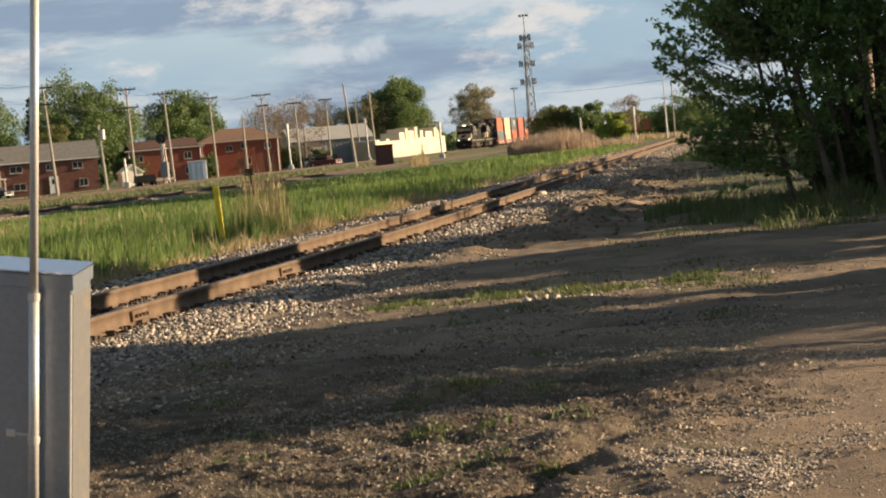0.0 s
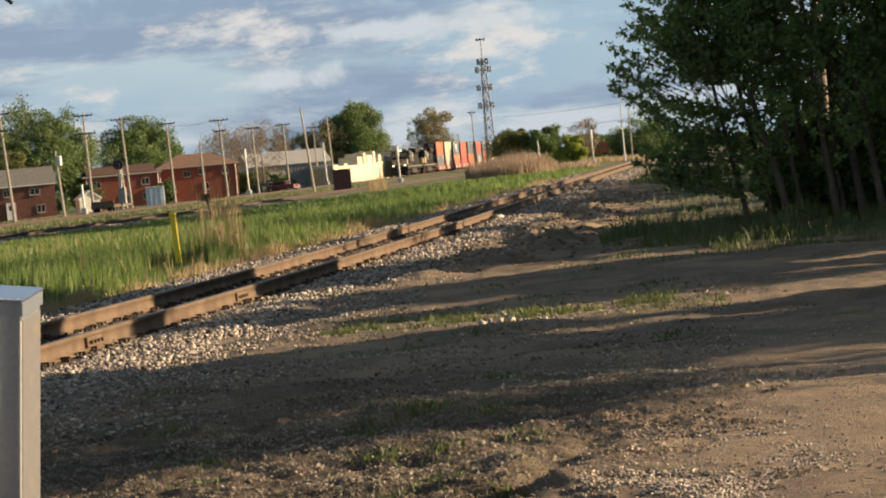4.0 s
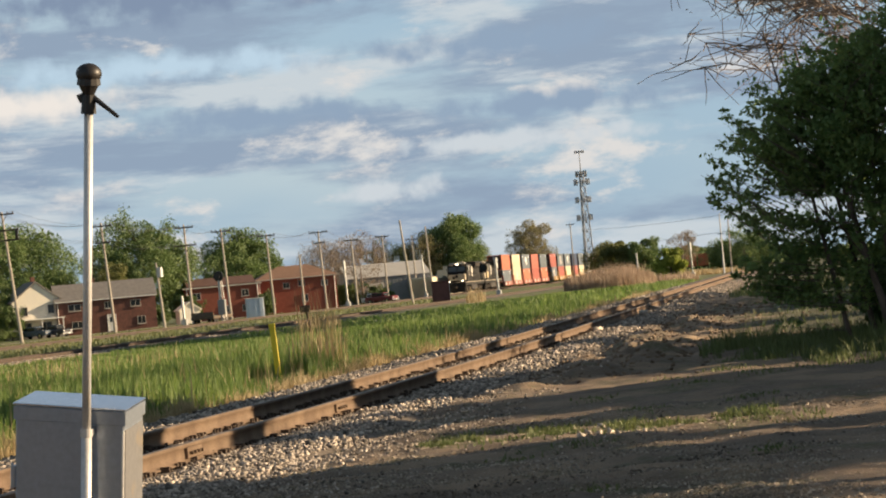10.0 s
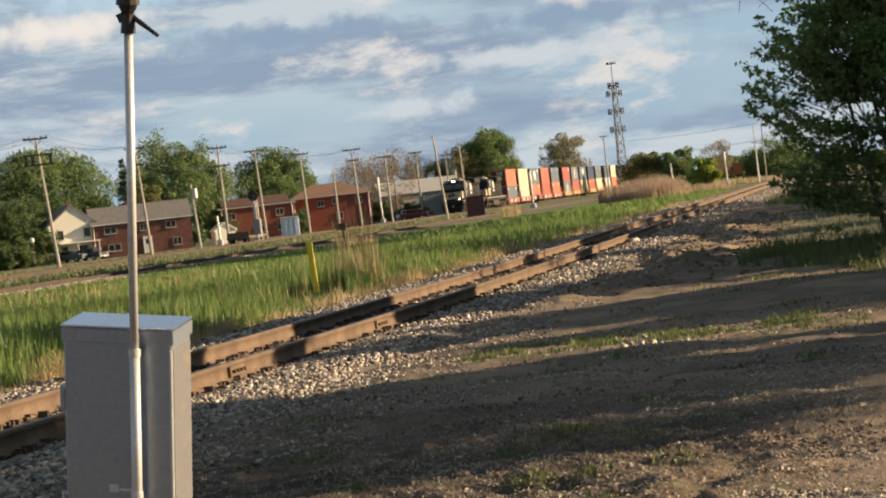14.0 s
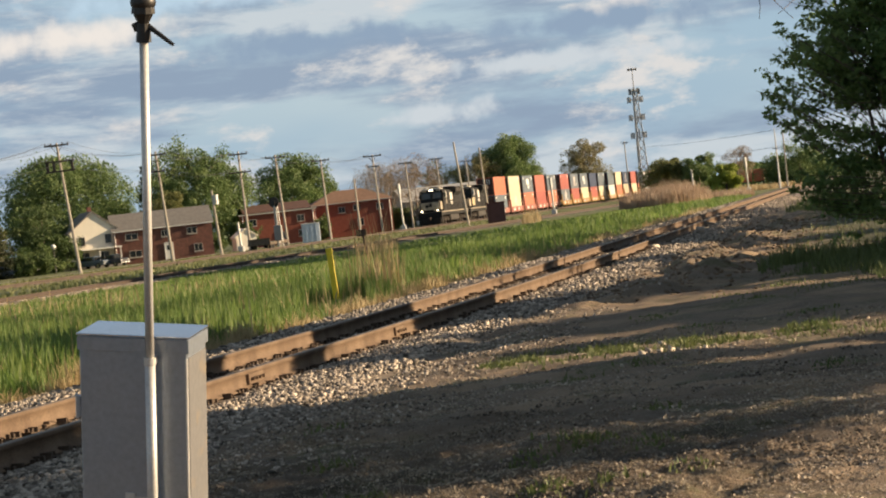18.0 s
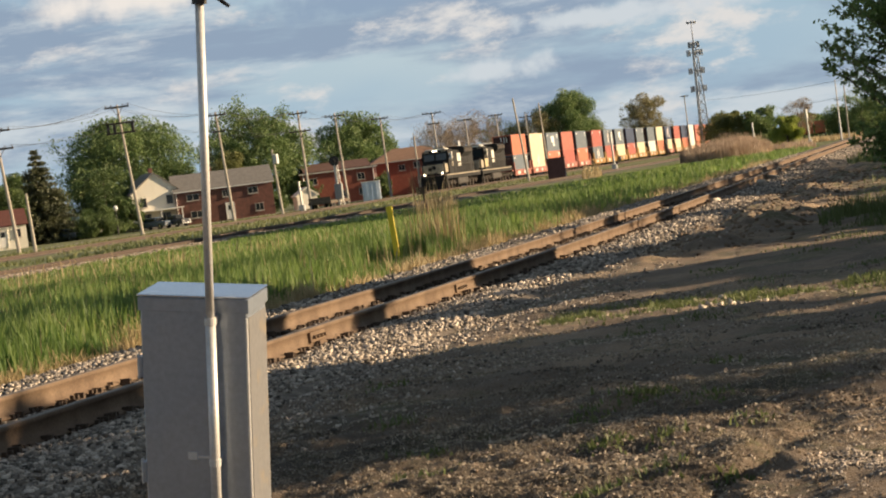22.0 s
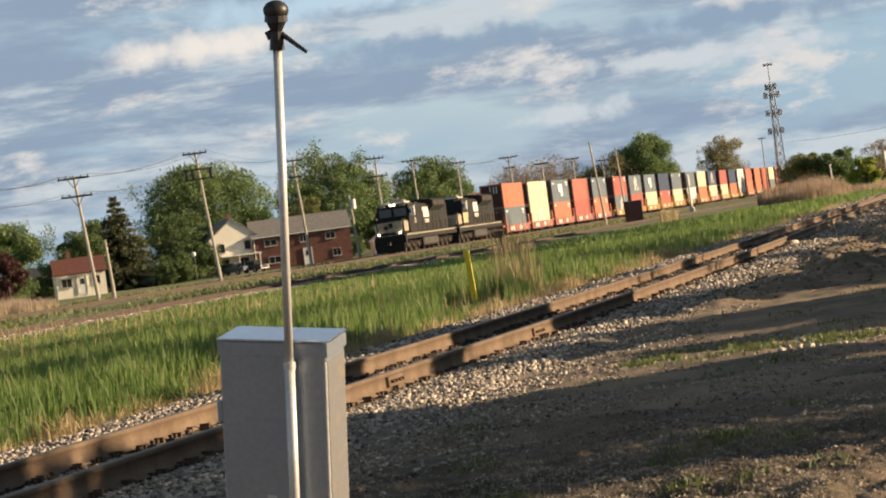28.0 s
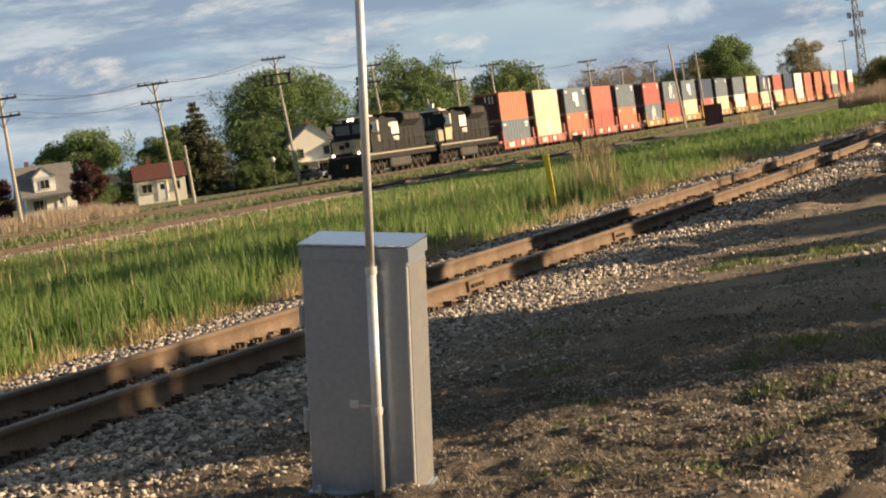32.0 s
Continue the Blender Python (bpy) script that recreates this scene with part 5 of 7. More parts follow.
def cape_house():
    h = thing("cape_house", pose(-118.1, 235.5, -0.3, 0, 0, TURN - 2), "small white house with a dormer and grey roof", "house")
    L, D = 5.6, 6.5
    part("wall", prism_walls(L, D, 2.5, 3.0, "x"), WHITE, h)
    part("roof", gable_roof(L, D, 2.5, 3.0, 0.3, "x"), SHINGLE, h)
    dm = part("dormer", boxes(((-0.4, -D / 2 + 1.1, 3.5), (2.3, 2.2, 1.6))), WHITE, h)
    window(dm, -0.4, 3.5, 1.0, 0.9, -D / 2, 1)
    part("dormer_gable", prism_walls(2.3, 2.2, 0.3, 0.95, "y"), WHITE, dm).location = (-0.4, -D / 2 + 1.1, 4.0)
    bm = gable_roof(2.4, 2.4, 4.3, 0.95, 0.12, "y")
    bmesh.ops.translate(bm, vec=(-0.4, -D / 2 + 1.2, 0), verts=bm.verts)
    part("dormer_roof", bm, SHINGLE, dm)
    pr = part("porch_roof", boxes(((-0.2, -D / 2 - 1.2, 2.2), (6.2, 2.6, 0.14))), WHITE, h)
    for x in (-3.0, -1.0, 1.0, 2.7):
        part("porch_post", boxes(((x, -D / 2 - 2.3, 1.1), (0.14, 0.14, 2.2))), WHITE, h)
    window(h, -1.2, 1.3, 1.4, 1.1, -D / 2, 1)
    door(h, 1.2, 0.9, 2.0, -D / 2)
    part("chimney", boxes(((-1.6, 0.2, 5.6), (0.45, 0.45, 1.1))), BRICK_DARK, h)


def warehouse():
    h = thing("warehouse", pose(-86.6, 404.0, -0.3, 0, 0, 24), "grey metal warehouse with a pale low roof", "building")
    part("wall", prism_walls(14.0, 12.0, 4.2, 2.2, "x"), METAL, h)
    part("roof", gable_roof(14.0, 12.0, 4.2, 2.2, 0.3, "x"), PALE_ROOF, h)
    for i in range(21):
        part("wall_rib", boxes(((-6.6 + i * 0.66, -6.03, 2.1), (0.08, 0.05, 4.2))), METAL, h)
    part("loading_door", boxes(((-2.5, -6.05, 1.6), (3.0, 0.08, 3.2))), PALE_ROOF, h)
    part("annexe", boxes(((5.6, -7.5, 1.7), (5.0, 3.0, 3.6))), METAL, h)


def cream_block():
    h = thing("storage_building", pose(-69.9, 388.0, -0.35, 0, 0, 91.4), "low cream concrete storage building with stepped walls", "building")
    part("wall", boxes(((-16.0, 0, 1.5), (44.0, 3.0, 3.1)), ((22.0, 0, 1.5), (32.0, 3.0, 3.6))), CREAM, h)
    for x, w, z in ((-36.0, 4.0, 3.4), (-26.5, 3.0, 3.5), (-12.0, 5.0, 4.4), (-7.0, 2.2, 5.0), (-2.0, 6.0, 4.6), (3.4, 2.4, 5.2), (9.5, 3.0, 4.6), (18.0, 8.0, 4.4), (26.0, 3.0, 5.0), (31.0, 5.0, 4.6)):
        part("wall_block", boxes(((x, 0.0, z / 2 - 0.1), (w, 3.1, z)), bevel=0.05), CREAM, h)
    part("doorway", boxes(((8.8, -1.52, 1.1), (2.6, 0.06, 2.2))), METAL, h)
    part("side_door", boxes(((-19.0, -1.52, 1.0), (1.6, 0.06, 1.8))), TRIM, h)
    part("hatch_door", boxes(((-30.5, -1.52, 1.3), (1.4, 0.06, 1.2))), TRIM, h)


white_house()
brick_house()
apartment(-94.8, 331.0, 10.6, 4.55, 0, False, "flat-roofed red brick apartment building", TURN - 14, [(-3.6, 3.5, 1.0, 0.9), (3.2, 3.5, 1.0, 0.9), (3.2, 1.4, 1.0, 0.9), (0.2, 1.4, 1.0, 0.9)])
apartment(-87.0, 344.0, 11.6, 5.0, 1.9, True, "red brick apartment building with a hipped roof", TURN - 16, [(-1.6, 4.0, 0.9, 0.8), (0.6, 4.2, 0.9, 0.8), (1.0, 2.0, 0.9, 1.0), (-3.8, 2.0, 0.9, 1.0), (4.0, 4.0, 0.9, 0.8)])
cottage()
cape_house()
warehouse()
cream_block()

# ---- poles, wires, signals, tower ----
POLE = material("weathered pole wood", (0.43, 0.385, 0.325), 0.9, var=0.2, scale=2, fine=16, bump=0.3)
ARM = material("dark cross-arm wood", (0.09, 0.075, 0.065), 0.9, var=0.3, scale=3, fine=20)
WIRE = material("black wire", (0.03, 0.03, 0.035), 0.6, var=0.1, bump=0)
SILVER = material("silver painted steel", (0.48, 0.48, 0.46), 0.45, 0.5, var=0.12, scale=3, fine=20)


def utility_pole(x, y, h, dx, arms, dy=0.0, r=0.15, braces=True, transformer=False, turn=8.0):
    z = float(ground_z(x, y))
    p = thing("utility_pole", pose(x, y, z), "leaning wooden utility pole with cross-arms" if arms else "bare wooden utility pole", "utility pole", "utility poles")
    part("shaft", rods(((0, 0, -0.3), (dx, dy, h), r, r * 0.6), seg=9), POLE, p)
    rot = Matrix.Rotation(radians(turn), 3, "Z")
    tops = []
    for zz, w, kind in arms:
        f = zz / h
        c = Vector((dx * f, dy * f - 0.12, zz))
        bm = bmesh.new()
        box(bm, c, (w, 0.12, 0.13), rot)
        if kind == "box":
            box(bm, c - Vector((0, 0, 0.8)), (w, 0.12, 0.13), rot)
            for q in (-0.42, -0.2, 0.42):
                box(bm, c + rot @ Vector((q * w, 0, -0.4)), (0.22, 0.12, 0.8), rot)
        a = part("cross_arm", bm, ARM, p)
        if braces and kind == "plain":
            part("brace", rods((c + rot @ Vector((-0.5, 0, 0)), c - Vector((0, 0, 0.7)), 0.025), (c + rot @ Vector((0.5, 0, 0)), c - Vector((0, 0, 0.7)), 0.025), seg=5), ARM, a)
        for q in (-0.46, -0.24, 0.24, 0.46):
            e = c + rot @ Vector((q * w, 0, 0.06))
            part("insulator", rods((e, e + Vector((0, 0, 0.16)), 0.05, 0.035), seg=6), ARM, a)
            tops.append(Vector((x, y, z)) + e + Vector((0, 0, 0.16)))
    if transformer:
        part("transformer", rods(((dx * 0.8 + 0.3, -0.2, h * 0.78), (dx * 0.8 + 0.3, -0.2, h * 0.78 + 0.9), 0.26), seg=10), SILVER, p)
    return tops


def wire(a, b, sag, r=0.013):
    t = np.linspace(0, 1, 13)[:, None]
    P = np.array(a) * (1 - t) + np.array(b) * t
    P[:, 2] -= 4 * sag * (t * (1 - t))[:, 0]
    w = part("power_line", raw("power_line", *tube(P, np.full(13, r), 4)), WIRE)
    tagged(w, "thin sagging black wire between poles", "wire", "power lines")


def lines():
    L = [
        (-69.0, 133.8, 8.6, -0.3, [(8.3, 2.3, "plain"), (7.2, 2.4, "plain")]),
        (-69.0, 158.2, 9.1, -0.75, [(8.9, 2.3, "plain"), (7.6, 2.3, "plain")]),
        (-69.0, 183.0, 10.8, -0.85, [(10.6, 2.0, "plain"), (9.3, 2.4, "box")]),
        (-69.0, 206.5, 10.1, -0.55, [(9.8, 1.9, "plain"), (8.3, 1.3, "plain")]),
        (-69.0, 231.0, 10.1, -0.2, [(9.8, 1.9, "plain"), (8.0, 2.2, "plain")]),
        (-69.0, 245.0, 9.8, -0.4, [(9.5, 2.1, "plain")]),
        (-69.0, 263.0, 9.3, -0.25, [(9.1, 2.0, "plain")]),
        (-69.0, 288.5, 9.8, -0.35, [(9.6, 2.3, "plain"), (8.3, 1.4, "plain")]),
        (-69.5, 308.0, 8.9, -0.2, [(8.7, 1.9, "plain")]),
        (-70.0, 330.0, 9.5, -0.2, [(9.3, 1.9, "plain")]),
        (-73.0, 366.0, 9.8, -0.2, [(9.3, 1.9, "plain")]),
    ]
    rows = [utility_pole(x, y, h, dx, arms) for x, y, h, dx, arms in L]
    for a, b in zip(rows, rows[1:]):
        for i in (0, 1, 3, 4, 7):
            if i < len(a) and i < len(b):
                wire(a[i], b[i], 0.55)
    e = rows[0]
    for i in (0, 3, 4, 7):
        wire(e[i] + Vector((0, -40, 0)), e[i], 0.6)
    utility_pole(-51.0, 253.0, 9.1, -0.75, [])
    utility_pole(-57.8, 300.0, 9.3, -0.3, [])
    utility_pole(-66.0, 211.7, 6.1, -0.35, [], transformer=True)
    utility_pole(-66.0, 265.0, 6.6, -0.1, [])
    utility_pole(-70.5, 164.5, 4.4, -0.2, [])
    utility_pole(-19.9, 300.0, 7.4, 0.05, [], r=0.11)
    utility_pole(-14.0, 420.0, 4.2, 0.0, [], r=0.12)
    utility_pole(-62.0, 470.0, 11.5, 0.0, [(11.2, 1.6, "plain")])
    wire((-64, 500, 10.5), (-19.9, 300, 7.3), 0.4, 0.02)
    wire((-64, 500, 7.0), (-19.9, 300, 5.2), 0.4, 0.02)


lines()


def mast(name, x, y, h, label, head=True, base=True):
    z = float(ground_z(x, y))
    m = thing(name, pose(x, y, z, 0, -1.5, 0), label, "signal mast")
    part("mast_pipe", rods(((0, 0, -0.05), (0, 0, h), 0.11), seg=8), SILVER, m)
    if base:
        part("base_box", boxes(((0, 0, 0.35), (0.55, 0.55, 0.7)), bevel=0.04), SILVER, m)
    if head:
        part("signal_head", boxes(((0, 0.15, h - 0.5), (0.34, 0.3, 1.2)), bevel=0.05), SILVER, m)
    return m


mast("signal_mast", -43.1, 262.0, 4.2, "white signal mast seen from behind beside the main line")
mast("signal_mast", -64.6, 281.0, 5.6, "white signal mast beyond the main line")
mast("signal_mast", -66.0, 337.0, 6.2, "white signal mast near the storage building", False)
mast("signal_mast", -24.0, 291.0, 4.3, "slim white signal mast beside the track")
mast("signal_mast", -31.5, 300.0, 3.6, "slim white marker mast in the reeds", False)
mast("signal_mast", -65.4, 216.0, 2.9, "short white mast beside the main line", False)


def crossing_signal():
    x, y = -65.5, 229.0
    s = thing("railway_signal", pose(x, y, float(ground_z(x, y))), "dark round railway signal head on a silver post", "signal")
    part("post", rods(((0, 0, -0.05), (0, 0, 4.2), 0.12), seg=8), SILVER, s)
    hd = part("target", rods(((0, -0.1, 4.55), (0, 0.05, 4.55), 0.5), seg=18), BLACK, s, "round black target")
    part("hood", rods(((0, -0.35, 4.5), (0, -0.1, 4.5), 0.2), seg=10), BLACK, hd)
    part("relay_case", boxes(((0.1, 0.1, 1.5), (0.75, 0.55, 1.5)), bevel=0.04), METAL, s)
    part("ladder", rods(((0.25, 0, 0), (0.12, 0, 4.1), 0.03), ((0.5, 0, 0), (0.3, 0, 4.1), 0.03), seg=5), SILVER, s)


crossing_signal()


def sheds():
    b = thing("relay_hut", pose(-44.8, 236.5, float(ground_z(-44.8, 236.5)), 0, 0, 12), "dark maroon steel relay hut in the grass", "hut")
    MAROON = material("maroon painted steel", (0.115, 0.046, 0.040), 0.7, var=0.2, scale=2, fine=12)
    part("body", boxes(((0, 0, 1.05), (1.75, 1.75, 2.15)), bevel=0.03), MAROON, b)
    part("roof", boxes(((0, 0, 2.17), (1.95, 1.95, 0.10)), bevel=0.02), MAROON, b)
    part("door", boxes(((-0.2, -0.89, 1.05), (0.85, 0.05, 1.9)), bevel=0.01), MAROON, b)
    part("side_trim", boxes(((0.89, -0.75, 1.05), (0.04, 0.25, 2.0))), SILVER, b)
    c = thing("trackside_cabinet", pose(-66.0, 243.5, float(ground_z(-66.0, 243.5)), 0, 0, 20) @ Matrix.Diagonal((1.16, 1.16, 1.12, 1)), "pale blue white steel trackside cabinet", "cabinet")
    PALE = material("pale blue white steel", (0.52, 0.60, 0.70), 0.5, var=0.12, scale=2, fine=14)
    part("body", boxes(((0, 0, 0.95), (1.55, 1.1, 1.8)), bevel=0.03), PALE, c)
    part("lid", boxes(((0, 0, 1.88), (1.7, 1.25, 0.07)), bevel=0.02), WHITE, c)
    for x in (-0.45, 0.0, 0.45):
        part("panel_rib", boxes(((x, -0.56, 0.95), (0.05, 0.04, 1.6))), PALE, c)
    part("side_panel", boxes(((0.79, 0, 0.95), (0.03, 1.0, 1.6))), WHITE, c)
    g = thing("garden_shed", pose(-87.0, 289.0, -0.45, 0, 0, 30), "small cream garden shed with a pitched roof", "shed")
    part("wall", prism_walls(2.6, 2.4, 1.8, 0.9, "y"), SIDING, g)
    part("roof", gable_roof(2.6, 2.4, 1.8, 0.9, 0.2, "y"), SIDING, g)


sheds()


def tower():
    t = thing("cell_tower", pose(-63.6, 507.0, -0.5), "grey steel lattice cell tower with antennas", "tower")
    H = 28.0
    GREY = material("galvanised lattice", (0.30, 0.31, 0.325), 0.6, 0.3, var=0.15)
    legs = [(math.cos(a), math.sin(a)) for a in (0.3, 0.3 + 2.094, 0.3 + 4.189)]

    def at(i, z):
        r = 1.35 - 0.95 * z / H
        return Vector((legs[i][0] * r, legs[i][1] * r, z))
    for i in range(3):
        part("leg", rods((at(i, 0), at(i, 23.5), 0.15, 0.09), seg=6), GREY, t)
        for n in range(12):
            z0, z1 = n * 1.95, (n + 1) * 1.95
            j = (i + 1) % 3
            part("lattice_bar", rods((at(i, z0), at(j, z1), 0.06), (at(j, z0), at(i, z1), 0.06), (at(i, z1), at(j, z1), 0.05), seg=4), GREY, t)
    part("top_pole", rods(((0, 0, 23), (0, 0, H), 0.13, 0.08), seg=6), GREY, t)
    for z, r in ((13.6, 1.6), (17.4, 1.6), (21.2, 1.6), (22.9, 1.1), (27.6, 0.9)):
        turn = np.linspace(0, 2 * np.pi, 13)
        ring = part("antenna_ring", raw("antenna_ring", *tube(np.c_[r * np.cos(turn), r * np.sin(turn), np.full(13, z)], np.full(13, 0.06), 4)), GREY, t)
        for a in np.arange(0, 6.28, 0.785):
            part("antenna", boxes(((r * math.cos(a), r * math.sin(a), z), (0.24, 0.24, 1.3 if z < 27 else 0.5))), GREY, ring)
    s = thing("small_tower", pose(-21.2, 305.0, -0.2), "slim far lattice mast", "tower")
    part("mast", rods(((0, 0, 0), (0, 0, 7.8), 0.16, 0.05), seg=4), GREY, s)
    part("mast_arm", boxes(((0, 0, 5.2), (0.9, 0.1, 0.1))), GREY, s)


tower()

# ---- trees ----
tree(-114.5, 302.0, 15.4, 17.0, "fresh", "large broad green tree behind the white house", 5600, 0.34, 3, lumps=44, low=0.05)
tree(-104.0, 326.0, 15.6, 15.5, "fresh", "large green tree behind the brick house", 4600, 0.34, 4, lumps=30, low=0.1)
tree(-107.2, 386.0, 14.0, 14.5, "fresh", "round olive green tree in spring leaf", 4200, 0.36, 5, lumps=40, low=0.06)
tree(-96.5, 409.0, 13.0, 12.5, "bud", "bare brown tree just in bud", 2400, 0.22, 6, sparse=1.0, lumps=34, low=0.12)
tree(-90.0, 430.0, 12.2, 11.0, "olive", "thin yellow green tree in first leaf", 2600, 0.26, 7, sparse=0.6, lumps=24, low=0.15)
tree(-76.5, 436.0, 9.5, 10.0, "olive", "thin yellow green tree beyond the warehouse", 2200, 0.26, 8, sparse=0.6, lumps=20, low=0.1)
tree(-79.0, 433.0, 14.8, 12.4, "fresh", "tall round green tree with an open trunk", 4200, 0.34, 9, lumps=36, low=0.2)
tree(-71.8, 480.0, 14.4, 9.6, "khaki", "sparse tall tree with yellow brown leaves", 2600, 0.34, 10, sparse=0.4, lumps=30, low=0.1)
tree(-129.0, 268.0, 10.0, 12.0, "fresh", "green tree behind the small houses", 3000, 0.32, 11, low=0.1)
tree(-115.5, 266.0, 8.8, 7.5, "deep", "green tree behind the cottage", 2200, 0.3, 12, low=0.1)
tree(-121.0, 285.0, 7.5, 10.0, "olive", "pale olive tree in the gardens", 2000, 0.3, 13, low=0.1)
tree(-110.9, 231.5, 6.0, 3.8, "red", "dark red leaved plum tree", 1800, 0.2, 14, low=0.05)
tree(-124.5, 236.0, 5.2, 4.5, "red", "dark red leaved garden tree", 1600, 0.2, 15, low=0.05)
tree(-100.0, 300.0, 9.0, 6.0, "olive", "pale green tree between the houses", 1500, 0.26, 16, low=0.1)
conifer(-111.2, 262.5, 11.2, 11.0, "spruce", "brownish green spruce beside the cottage", 17)
conifer(-101.3, 295.0, 13.0, 3.6, "fir", "slim dark fir behind the brick house", 18)
tree(-45.5, 402.0, 6.6, 6.5, "olive", "round green tree by the line", 2000, 0.28, 19, low=0.02)
tree(-41.0, 400.0, 7.2, 6.5, "fresh", "round green tree by the line", 2000, 0.28, 20, low=0.02)
tree(-26.6, 291.0, 3.9, 3.6, "lime", "bright yellow green bush", 1800, 0.22, 21, low=0.02, name="shrub")
tree(-37.2, 432.0, 8.8, 6.0, "bud", "bare brown tree beside the far line", 1400, 0.2, 22, sparse=1.0, low=0.15)
tree(-28.5, 470.0, 6.0, 14.0, "fresh", "broad far green tree", 2000, 0.35, 23, low=0.02)
tree(-55.0, 470.0, 6.5, 9.0, "olive", "far olive tree behind the train", 1500, 0.3, 24, low=0.02)
for i, (x, y, h, w, l) in enumerate([(-107, 292, 3.2, 6.0, "deep"), (-113, 287, 3.0, 7.0, "deep"), (-104.5, 262, 2.6, 5.0, "deep"), (-107.5, 272, 3.4, 6.0, "fresh"), (-90.5, 300, 4.0, 4.5, "deep"), (-88, 330, 3.6, 4.0, "deep"), (-83, 352, 3.0, 5.0, "deep"), (-75.5, 352, 2.2, 3.0, "fresh"), (-122, 252, 3.0, 8.0, "fresh"), (-101, 318, 3.0, 5.0, "deep"), (-117.5, 258, 4.5, 6.0, "fresh"), (-130, 240, 5.0, 8.0, "deep")]):
    tree(x, y, h, w, l, "rounded green garden shrub", 900, 0.22, 40 + i, low=0.01, lumps=14, name="shrub")

tree(-101.0, 424.0, 12.5, 11.0, "bud", "bare brown tree behind the apartments", 2000, 0.24, 71, sparse=1.0, lumps=30, low=0.1)
tree(-84.0, 428.0, 12.0, 10.0, "khaki", "yellow brown tree behind the warehouse", 2400, 0.28, 72, sparse=0.6, lumps=30, low=0.08)
tree(-92.5, 421.0, 12.8, 10.0, "bud", "bare brown tree behind the warehouse", 2200, 0.24, 73, sparse=1.0, lumps=30, low=0.1)


def far_woods():
    gen = np.random.default_rng(90)
    n = 26000
    az = gen.uniform(-2, 36, n)
    d = gen.uniform(560, 640, n)
    x, y = -np.sin(np.radians(az)) * d, np.cos(np.radians(az)) * d
    top = 3.8 + 2.0 * hatch(az, az * 0, 1.3, 1) + 1.6 * hatch(az, az * 0, 0.35, 2)
    P = np.stack([x, y, -0.5 + gen.uniform(0, 1, n) ** 0.8 * np.maximum(top, 1.5)], 1)
    stuff("far_woods", raw("far_woods", *leaf_quads(P, 0.75, gen)), LEAF["deep"], "far belt of dark green woods on the skyline", "woods")


far_woods()

# ---- the bushes and trees on the near side ----


def sprigs(gen, roots, tips, n_node, n_leaf, size, gather=0.085):
    """Leafy shoots: leaves gathered in clusters at the nodes of bent lines from root to tip."""
    k = len(roots)
    q = np.sort(gen.uniform(0.12, 1.0, (k, n_node, 1)), 1)
    sag = gen.normal(0, 0.09, (k, 1, 3)) * np.sin(np.pi * q)
    N = roots[:, None] + (tips - roots)[:, None] * q + sag
    P = N[:, :, None] + gen.normal(0, gather, (k, n_node, n_leaf, 3)) * [1, 1, 0.7]
    return leaf_quads(P.reshape(-1, 3), size, gen)


